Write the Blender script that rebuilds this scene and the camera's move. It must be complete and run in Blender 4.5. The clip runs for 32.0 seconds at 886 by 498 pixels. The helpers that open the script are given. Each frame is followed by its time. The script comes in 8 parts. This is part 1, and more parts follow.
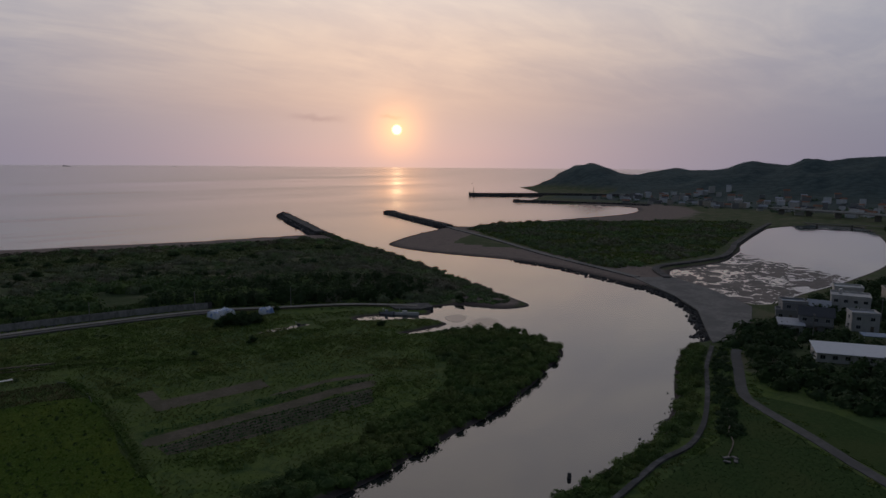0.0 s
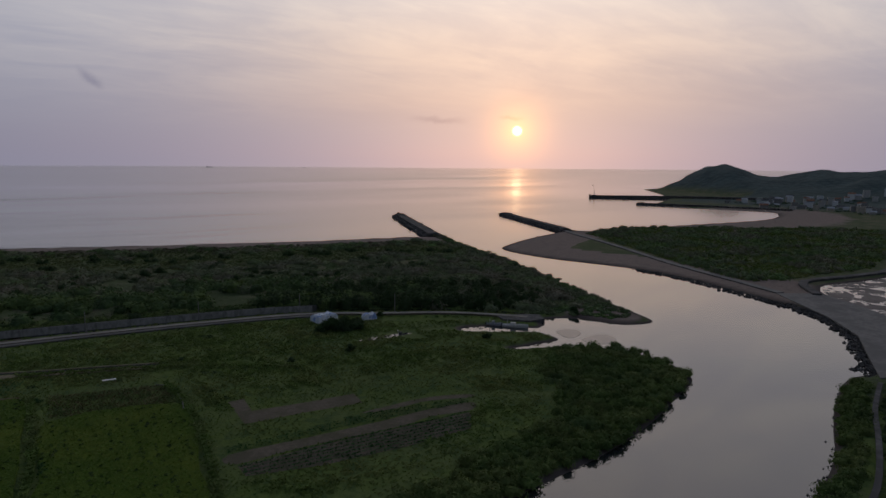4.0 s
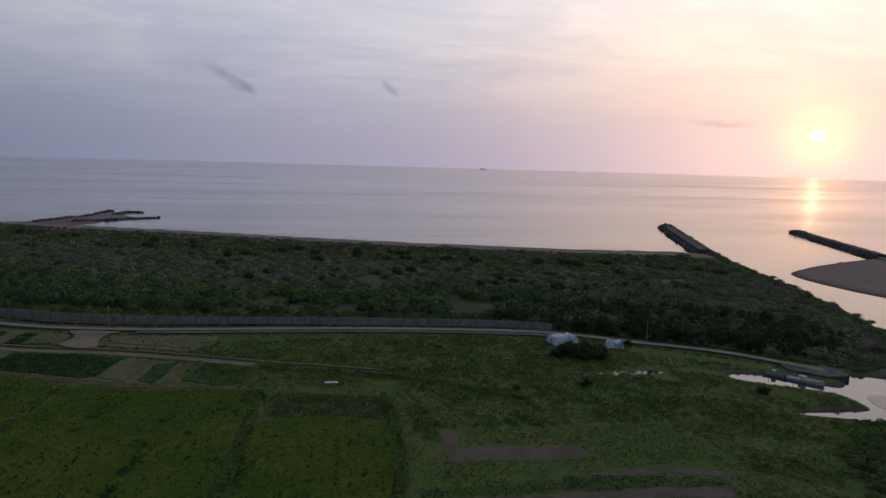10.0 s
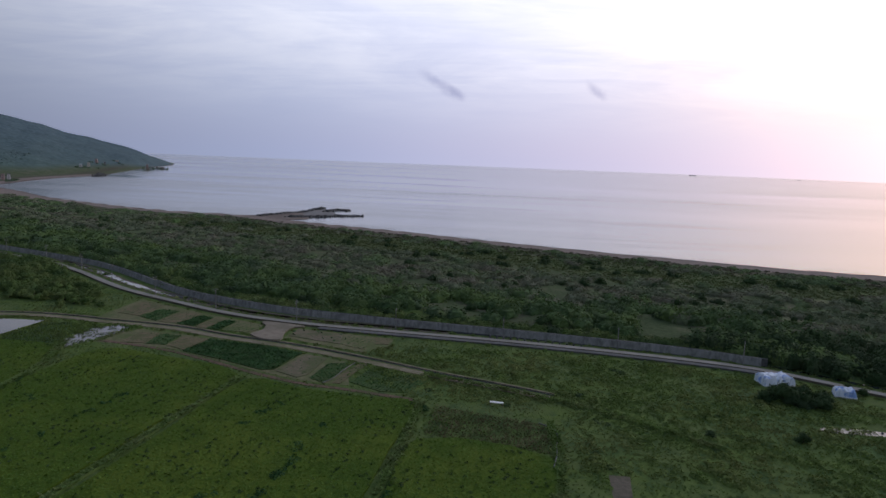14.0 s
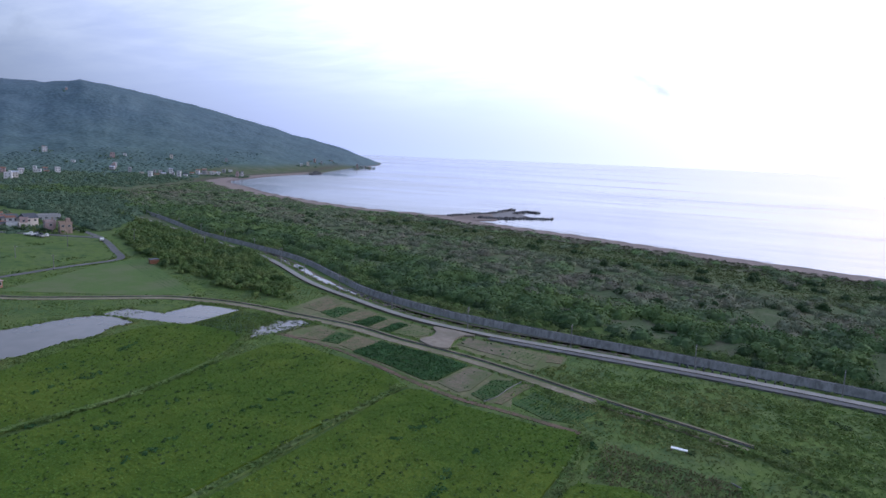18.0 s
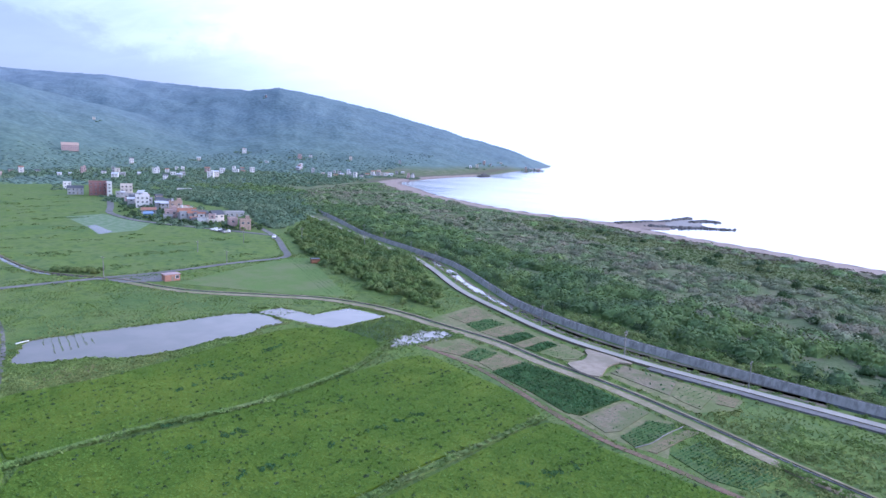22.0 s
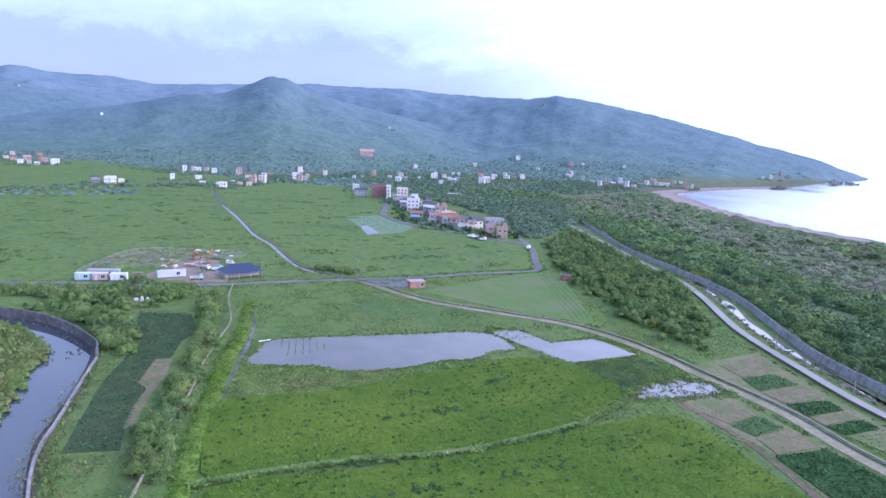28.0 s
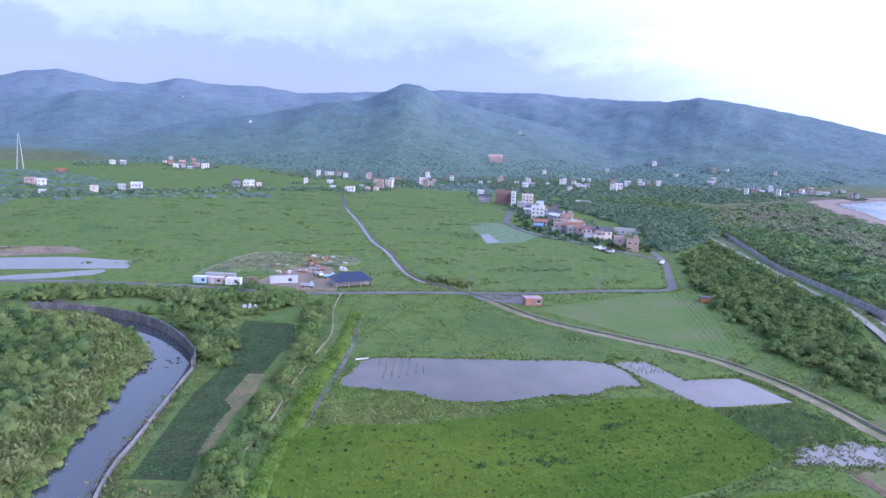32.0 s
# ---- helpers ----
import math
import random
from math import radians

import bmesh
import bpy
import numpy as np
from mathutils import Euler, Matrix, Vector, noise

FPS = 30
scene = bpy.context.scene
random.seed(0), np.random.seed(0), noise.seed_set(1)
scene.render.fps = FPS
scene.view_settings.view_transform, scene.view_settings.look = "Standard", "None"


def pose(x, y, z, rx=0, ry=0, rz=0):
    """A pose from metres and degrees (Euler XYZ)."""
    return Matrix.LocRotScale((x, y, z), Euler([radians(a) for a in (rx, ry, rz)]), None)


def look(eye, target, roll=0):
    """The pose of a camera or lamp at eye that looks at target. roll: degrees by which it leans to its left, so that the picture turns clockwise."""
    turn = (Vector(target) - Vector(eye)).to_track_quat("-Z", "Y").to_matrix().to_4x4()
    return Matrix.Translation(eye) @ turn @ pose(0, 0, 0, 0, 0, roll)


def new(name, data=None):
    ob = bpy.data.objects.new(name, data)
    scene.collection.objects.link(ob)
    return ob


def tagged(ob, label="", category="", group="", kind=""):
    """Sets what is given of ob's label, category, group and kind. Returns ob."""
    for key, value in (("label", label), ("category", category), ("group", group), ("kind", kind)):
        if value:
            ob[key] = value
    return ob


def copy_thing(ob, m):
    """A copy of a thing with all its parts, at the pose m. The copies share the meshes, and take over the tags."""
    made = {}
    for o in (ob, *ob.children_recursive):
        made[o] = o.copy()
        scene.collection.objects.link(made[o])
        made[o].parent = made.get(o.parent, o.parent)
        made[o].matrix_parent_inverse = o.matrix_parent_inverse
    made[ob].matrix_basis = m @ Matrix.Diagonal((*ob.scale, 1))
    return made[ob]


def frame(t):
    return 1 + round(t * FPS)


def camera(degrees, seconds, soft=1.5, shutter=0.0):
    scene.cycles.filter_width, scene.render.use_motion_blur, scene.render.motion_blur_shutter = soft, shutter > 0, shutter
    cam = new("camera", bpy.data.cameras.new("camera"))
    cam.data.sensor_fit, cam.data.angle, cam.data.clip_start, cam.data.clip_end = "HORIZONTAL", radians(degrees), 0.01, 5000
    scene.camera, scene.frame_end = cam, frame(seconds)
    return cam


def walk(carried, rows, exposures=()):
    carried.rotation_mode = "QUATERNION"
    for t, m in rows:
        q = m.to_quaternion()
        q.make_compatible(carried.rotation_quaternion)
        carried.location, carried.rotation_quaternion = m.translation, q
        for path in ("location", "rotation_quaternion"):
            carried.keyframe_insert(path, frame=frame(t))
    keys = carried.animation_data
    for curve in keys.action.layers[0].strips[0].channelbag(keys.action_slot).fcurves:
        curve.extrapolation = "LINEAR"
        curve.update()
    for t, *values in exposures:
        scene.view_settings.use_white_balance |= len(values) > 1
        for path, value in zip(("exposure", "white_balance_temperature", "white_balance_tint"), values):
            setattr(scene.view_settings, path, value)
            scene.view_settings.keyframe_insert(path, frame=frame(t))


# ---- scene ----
cam = camera(67.98, 32.0)
PATH = [
    (0, (-36.46, -45.35, 61.21), (33.79, 24.54, 47.73), 0.49),
    (0.5, (-34.51, -43.99, 61.26), (33.73, 27.85, 47.74), 0.49),
    (1, (-32.64, -42.62, 61.26), (33.65, 31.02, 47.74), 0.48),
    (1.5, (-30.84, -41.23, 61.21), (33.77, 33.89, 47.71), 0.45),
    (2, (-29.12, -39.80, 61.13), (33.94, 36.63, 47.63), 0.47),
    (2.5, (-27.46, -38.35, 61.05), (34.11, 39.27, 47.54), 0.42),
    (4.5, (-20.68, -32.23, 60.74), (33.34, 50.85, 47.35), 0.54),
    (5, (-18.94, -30.55, 60.71), (31.75, 54.60, 47.36), 0.66),
    (6, (-15.64, -27.05, 60.64), (27.95, 61.96, 47.37), 0.72),
    (7, (-12.76, -23.03, 60.58), (25.23, 68.48, 47.09), 1.09),
    (8, (-10.02, -18.68, 60.36), (21.90, 75.11, 46.74), 1.34),
    (9, (-7.51, -14.51, 60.16), (18.50, 81.09, 46.63), 1.54),
    (10, (-5.22, -10.71, 60.12), (15.35, 86.22, 46.65), 1.60),
    (11, (-3.33, -7.07, 60.00), (11.61, 90.90, 46.56), 1.80),
    (12, (-1.52, -3.56, 59.84), (6.36, 95.22, 46.38), 1.93),
    (13, (0.00, -0.01, 59.97), (0.02, 99.05, 46.28), 2.06),
    (14, (1.20, 3.68, 60.06), (-7.86, 102.30, 46.20), 2.23),
    (15, (2.23, 7.62, 60.25), (-16.13, 104.89, 46.07), 2.30),
    (15.5, (2.74, 9.56, 60.41), (-19.38, 106.03, 46.13), 2.29),
    (17.5, (3.45, 17.30, 60.59), (-31.08, 109.98, 45.83), 2.45),
    (18, (3.30, 19.26, 60.74), (-34.03, 110.82, 45.83), 2.43),
    (19, (2.97, 23.31, 60.98), (-39.92, 112.37, 45.82), 2.47),
    (20, (2.47, 27.59, 61.05), (-46.20, 113.59, 45.74), 2.50),
    (21, (1.61, 32.00, 61.16), (-52.61, 114.59, 45.68), 2.47),
    (22, (0.47, 36.43, 61.40), (-58.82, 115.42, 45.75), 2.49),
    (23, (-1.27, 40.90, 61.44), (-65.69, 115.74, 45.68), 2.54),
    (24, (-3.44, 45.36, 61.46), (-72.74, 115.68, 45.57), 2.56),
    (25, (-5.81, 49.79, 61.37), (-79.66, 115.30, 45.40), 2.47),
    (25.5, (-7.20, 51.99, 61.30), (-83.28, 114.89, 45.32), 2.48),
    (27.5, (-15.14, 60.49, 60.55), (-99.17, 112.21, 44.34), 2.48),
    (28, (-17.15, 62.31, 60.53), (-102.92, 111.08, 44.25), 2.53),
    (29, (-21.22, 65.81, 60.46), (-109.67, 109.47, 44.07), 2.55),
    (30, (-25.17, 69.14, 60.36), (-115.68, 108.38, 43.98), 2.52),
    (31, (-28.97, 72.32, 60.27), (-121.08, 107.65, 43.95), 2.42),
    (32, (-33.18, 75.36, 60.33), (-126.86, 106.32, 44.02), 2.32),
]
EXPOSURES = [(0, -3.35, 5950, 13), (5, -3.12, 5950, 13), (9, -2.85, 5900, 13), (13, -2.22, 5800, 13), (15, -1.80, 5650, 14), (17.5, -1.18, 5300, 16), (19, -0.67, 5050, 20), (20, -0.36, 4980, 21), (22, 0.11, 4920, 22), (24, 0.42, 4890, 23), (28, 0.16, 4900, 26), (30, 0.06, 4910, 27), (32, 0.08, 4950, 28)]
walk(cam, [(t, look(e, q, r)) for t, e, q, r in PATH], EXPOSURES)

# ---- light ----
SUN_AZ, SUN_EL = -41.1, 2.5        # degrees, azimuth counter-clockwise from +y
SUN_DIR = Vector((-math.sin(radians(SUN_AZ)) * math.cos(radians(SUN_EL)), math.cos(radians(SUN_AZ)) * math.cos(radians(SUN_EL)), math.sin(radians(SUN_EL))))
sun = new("sun", bpy.data.lights.new("sun", "SUN"))
sun.data.energy, sun.data.angle, sun.data.color = 0.004, radians(2), (1.0, 0.62, 0.36)
sun.matrix_world = look(SUN_DIR * 500, (0, 0, 0))


class Nodes:
    """Short hand for building node trees."""

    def __init__(self, tree, keep=False):
        self.tree = tree
        if not keep:
            tree.nodes.clear()

    def add(self, kind, **values):
        n = self.tree.nodes.new(kind)
        for k, v in values.items():
            if k == "operation":
                n.operation = v
            elif k == "blend":
                n.data_type, n.blend_type = "RGBA", v
        return n

    def put(self, socket, value):
        if hasattr(value, "is_output"):
            self.tree.links.new(value, socket)
        elif value is not None:
            socket.default_value = value

    def math(self, op, a, b=None, c=None, clamp=False):
        n = self.tree.nodes.new("ShaderNodeMath")
        n.operation, n.use_clamp = op, clamp
        for s, v in zip(n.inputs, (a, b, c)):
            self.put(s, v)
        return n.outputs[0]

    def vmath(self, op, a, b=None, out=0):
        n = self.tree.nodes.new("ShaderNodeVectorMath")
        n.operation = op
        self.put(n.inputs[0], a)
        self.put(n.inputs[1], b)
        return n.outputs[out]

    def mix(self, f, a, b, blend="MIX"):
        n = self.tree.nodes.new("ShaderNodeMix")
        n.data_type, n.blend_type = "RGBA", blend
        self.put(n.inputs[0], f)
        self.put(n.inputs[6], (*a, 1) if isinstance(a, tuple) and len(a) == 3 else a)
        self.put(n.inputs[7], (*b, 1) if isinstance(b, tuple) and len(b) == 3 else b)
        return n.outputs[2]

    def ramp(self, v, lo, hi, a=0.0, b=1.0, smooth=True):
        n = self.tree.nodes.new("ShaderNodeMapRange")
        n.interpolation_type = "SMOOTHSTEP" if smooth else "LINEAR"
        for s, x in zip(n.inputs, (v, lo, hi, a, b)):
            self.put(s, x)
        return n.outputs[0]

    def noise(self, vec, scale, detail=3.0, rough=0.55, warp=0.0, out=0):
        n = self.tree.nodes.new("ShaderNodeTexNoise")
        self.put(n.inputs["Vector"], vec)
        n.inputs["Scale"].default_value, n.inputs["Detail"].default_value = scale, detail
        n.inputs["Roughness"].default_value, n.inputs["Distortion"].default_value = rough, warp
        return n.outputs[out]

    def xyz(self, x, y, z):
        n = self.tree.nodes.new("ShaderNodeCombineXYZ")
        for s, v in zip(n.inputs, (x, y, z)):
            self.put(s, v)
        return n.outputs[0]

    def split(self, v):
        n = self.tree.nodes.new("ShaderNodeSeparateXYZ")
        self.put(n.inputs[0], v)
        return n.outputs


def build_world():
    """A hazy overcast dawn: a veiled sun low over the sea, thin cloud, a grey-blue cloud bank inland."""
    w = bpy.data.worlds.new("dawn_sky")
    scene.world = w
    w.use_nodes = True
    n = Nodes(w.node_tree)
    d = n.vmath("NORMALIZE", n.add("ShaderNodeTexCoord").outputs["Generated"])
    x, y, z = n.split(d)
    el = n.math("MULTIPLY", n.math("ARCSINE", z), 180 / math.pi)           # degrees
    up = n.math("MAXIMUM", el, 0.0)
    toward = n.vmath("DOT_PRODUCT", d, tuple(SUN_DIR), out=1)
    ang = n.math("MULTIPLY", n.math("ARCCOSINE", toward), 180 / math.pi)   # degrees from the sun
    hx, hy = math.sin(radians(-SUN_AZ)), math.cos(radians(-SUN_AZ))
    flat = n.math("ADD", n.math("MULTIPLY", x, hx), n.math("MULTIPLY", y, hy))
    flat = n.math("DIVIDE", flat, n.math("SQRT", n.math("ADD", n.math("MULTIPLY", x, x), n.math("ADD", n.math("MULTIPLY", y, y), 1e-5))))
    az = n.math("MULTIPLY", n.math("ARCCOSINE", n.math("MULTIPLY", flat, 0.9999)), 180 / math.pi)
    # near the horizon and higher up, from the sun's side round to the land's side
    low = n.mix(n.ramp(az, 0, 66), (1.18, 1.00, 1.10), (0.55, 0.59, 0.76))
    low = n.mix(n.ramp(az, 45, 110), low, (0.150, 0.180, 0.225))
    high = n.mix(n.ramp(az, 0, 66), (2.14, 1.94, 1.76), (1.12, 1.11, 1.17))
    high = n.mix(n.ramp(az, 50, 115), high, (0.25, 0.28, 0.32))
    sky = n.mix(n.ramp(el, 0.5, 14), low, high)
    lit = n.math("MULTIPLY", n.ramp(el, 13, 27), n.ramp(az, 95, 25, 0.0, 0.2))
    sky = n.mix(lit, sky, n.mix(1.0, sky, (2.0, 2.0, 2.0), "MULTIPLY"))
    sky = n.mix(n.ramp(el, 26, 64), sky, (0.155, 0.225, 0.36))
    # peach light spread through the haze above the sun
    peach = n.math("MULTIPLY", n.math("MULTIPLY", n.ramp(el, 0.8, 5.5), n.ramp(el, 17, 8)), n.ramp(az, 40, 6))
    sky = n.mix(n.math("MULTIPLY", peach, 0.85), sky, n.mix(1.0, sky, (1.16, 0.98, 0.82), "MULTIPLY"))
    # thin streaked cloud
    flatten = n.math("ADD", up, 7.0)
    plane = n.xyz(n.math("DIVIDE", n.math("MULTIPLY", x, 40), flatten), n.math("DIVIDE", n.math("MULTIPLY", y, 40), flatten), n.math("MULTIPLY", el, 0.02))
    c1 = n.noise(plane, 1.1, 6, 0.6, 0.6)
    c2 = n.noise(n.vmath("MULTIPLY", plane, (1.0, 2.6, 1.0)), 2.3, 5, 0.6, 0.8)
    veil = n.math("ADD", n.math("MULTIPLY", c1, 0.65), n.math("MULTIPLY", c2, 0.35))
    amount = n.ramp(el, 1.0, 9.0)
    cloud = n.mix(n.ramp(veil, 0.34, 0.68), (0.86, 0.87, 0.92), (1.13, 1.10, 1.04))
    sky = n.mix(amount, sky, n.mix(1.0, sky, cloud, "MULTIPLY"))
    # a few thin dark shreds of cloud out to sea
    for az_, el_, long, thin, lean in ((6.1, 6.1, 2.3, 0.34, 0.56), (4.6, 5.4, 1.0, 0.3, 0.5), (-7.1, 5.9, 1.1, 0.3, 0.6), (-40.6, 3.6, 1.4, 0.11, 0.0), (-34.4, 3.4, 3.2, 0.2, 0.03)):
        side = n.math("MULTIPLY", n.math("ADD", n.math("MULTIPLY", x, -math.cos(radians(az_))), n.math("MULTIPLY", y, -math.sin(radians(az_)))), 180 / math.pi)
        fore = n.ramp(n.math("ADD", n.math("MULTIPLY", x, -math.sin(radians(az_))), n.math("MULTIPLY", y, math.cos(radians(az_)))), 0.0, 0.3)
        rise = n.math("SUBTRACT", n.math("SUBTRACT", el, el_), n.math("MULTIPLY", side, lean))
        rise = n.math("ADD", rise, n.math("MULTIPLY", n.math("SUBTRACT", n.noise(d, 40.0, 4, 0.6), 0.5), 0.9))
        span = n.math("MULTIPLY", n.ramp(n.math("ABSOLUTE", side), long, 0.2), n.ramp(n.math("ABSOLUTE", rise), thin * 2.2, 0.0))
        sky = n.mix(n.math("MULTIPLY", n.math("MULTIPLY", span, fore), 0.85), sky, n.mix(1.0, sky, (0.70, 0.71, 0.80), "MULTIPLY"))
    # the cloud bank over the hills
    bank_top = n.math("ADD", 1.5, n.math("MULTIPLY", n.noise(n.vmath("MULTIPLY", d, (7.0, 7.0, 10.0)), 1.0, 7, 0.62, 0.2), 12.0))
    bank = n.math("MULTIPLY", n.ramp(n.math("SUBTRACT", bank_top, el), -0.5, 1.2), n.ramp(az, 88, 112))
    bank = n.math("MULTIPLY", bank, n.ramp(n.noise(plane, 0.8, 4), 0.3, 0.6, 0.45, 0.8))
    sky = n.mix(bank, sky, (0.150, 0.168, 0.196))
    # glow of the veiled sun, and its disc
    wide = n.math("POWER", n.ramp(n.math("ADD", n.math("MULTIPLY", ang, 0.7), n.math("MULTIPLY", az, 0.3)), 34, 0, smooth=False), 2.0)
    sky = n.mix(1.0, sky, n.mix(wide, (0, 0, 0), (0.80, 0.48, 0.22)), "ADD")
    near = n.math("POWER", n.ramp(ang, 6.0, 0, smooth=False), 3.4)
    sky = n.mix(1.0, sky, n.mix(near, (0, 0, 0), (3.4, 1.25, 0.05)), "ADD")
    disc = n.ramp(ang, 0.50, 0.22)
    sky = n.mix(1.0, sky, n.mix(disc, (0, 0, 0), (9.0, 6.5, 3.0)), "ADD")
    air = n.tree.nodes.new("ShaderNodeTexSky")
    air.sky_type, air.sun_disc = "NISHITA", False
    air.sun_elevation, air.sun_rotation = radians(SUN_EL), radians(-SUN_AZ)
    bg1, bg2, both, out = n.add("ShaderNodeBackground"), n.add("ShaderNodeBackground"), n.add("ShaderNodeAddShader"), n.add("ShaderNodeOutputWorld")
    n.put(bg1.inputs[0], sky)
    bg1.inputs[1].default_value = 3.0
    n.put(bg2.inputs[0], air.outputs[0])
    bg2.inputs[1].default_value = 0.05
    n.put(both.inputs[0], bg1.outputs[0])
    n.put(both.inputs[1], bg2.outputs[0])
    n.put(out.inputs[0], both.outputs[0])


build_world()

# ---- materials ----
def surface(name, color, rough=0.9, bump=None, strength=0.3, distance=0.2, metal=0.0, spec=0.3, make=None):
    """A principled material; make(n) may return (colour socket, height socket or None)."""
    m = bpy.data.materials.new(name)
    m.use_nodes = True
    n = Nodes(m.node_tree)
    b, out = n.add("ShaderNodeBsdfPrincipled"), n.add("ShaderNodeOutputMaterial")
    n.put(out.inputs[0], b.outputs[0])
    height = None
    if make:
        color, height = make(n)
    n.put(b.inputs["Base Color"], (*color, 1) if isinstance(color, tuple) else color)
    n.put(b.inputs["Roughness"], rough)
    b.inputs["Metallic"].default_value = metal
    b.inputs["Specular IOR Level"].default_value = spec
    if height is not None:
        k = n.add("ShaderNodeBump")
        k.inputs["Strength"].default_value, k.inputs["Distance"].default_value = strength, distance
        n.put(k.inputs["Height"], height)
        n.put(b.inputs["Normal"], k.outputs[0])
    return m


def where(n):
    return n.add("ShaderNodeNewGeometry").outputs["Position"]


def island(n):
    return n.add("ShaderNodeNewGeometry").outputs["Random Per Island"]


def mottled(name, a, b, c, fine=0.8, coarse=0.03, rough=0.95, strength=0.4, distance=0.3, spec=0.08):
    """Two fine tones a and b, drifting to c over large patches."""
    def make(n):
        p = where(n)
        f = n.noise(p, fine, 5, 0.65)
        g = n.noise(p, coarse, 4, 0.6)
        col = n.mix(n.ramp(f, 0.35, 0.65), a, b)
        return n.mix(n.ramp(g, 0.42, 0.62, 0.0, 0.8), col, c), f
    return surface(name, None, rough, None, strength, distance, 0.0, spec, make)


def leafy(name, a, b, c, coarse=0.12, rough=0.75, third=None, drift=0.24):
    """Foliage: every leaf clump has its own tone, drifting from plant to plant."""
    def make(n):
        p = where(n)
        col = n.mix(island(n), a, b)
        col = n.mix(n.ramp(n.noise(p, coarse, 3, 0.6), 0.4, 0.65), col, c)
        if third:
            col = n.mix(n.ramp(n.noise(p, 0.055, 4, 0.65, 0.4), 0.48, 0.66, 0.0, 0.85), col, third)
        one = n.ramp(n.noise(p, 0.24, 2, 0.5), 0.3, 0.7, 0.98 - drift, 0.98 + drift)
        return n.vmath("MULTIPLY", col, n.xyz(one, one, one)), None
    m = surface(name, None, rough, spec=0.06, make=make)
    n = m.node_tree
    b, out = n.nodes["Principled BSDF"], n.nodes["Material Output"]
    thin, both = n.nodes.new("ShaderNodeBsdfTranslucent"), n.nodes.new("ShaderNodeMixShader")
    both.inputs[0].default_value = 0.15
    n.links.new(b.inputs["Base Color"].links[0].from_socket, thin.inputs["Color"])
    n.links.new(b.outputs[0], both.inputs[1])
    n.links.new(thin.outputs[0], both.inputs[2])
    n.links.new(both.outputs[0], out.inputs[0])
    return m


def painted(name, a, rough=0.6, dirt=0.35, scale=0.5, metal=0.0):
    """Paint or render with streaks and stains."""
    def make(n):
        p = where(n)
        f = n.noise(n.vmath("MULTIPLY", p, (1.0, 1.0, 0.35)), scale, 5, 0.65)
        return n.mix(n.ramp(f, 0.45, 0.75, 0.0, dirt), a, tuple(v * 0.45 for v in a)), f
    return surface(name, None, rough, None, 0.15, 0.05, metal, 0.3, make)


def watery(name, base, ripple, rough, fine=0.6, distance=0.05, tint=(0.02, 0.03, 0.03), ior=1.33):
    def make(n):
        p = where(n)
        big = n.noise(n.vmath("MULTIPLY", p, (1.0, 1.0, 1.0)), fine * 0.12, 3, 0.5)
        f = n.noise(p, fine, 3, 0.6, 0.4)
        return n.mix(n.ramp(big, 0.35, 0.65), base, tint), n.math("ADD", f, n.math("MULTIPLY", big, 2.0))
    m = surface(name, None, rough, None, ripple, distance, 0.0, 0.5, make)
    m.node_tree.nodes["Principled BSDF"].inputs["IOR"].default_value = ior
    return m


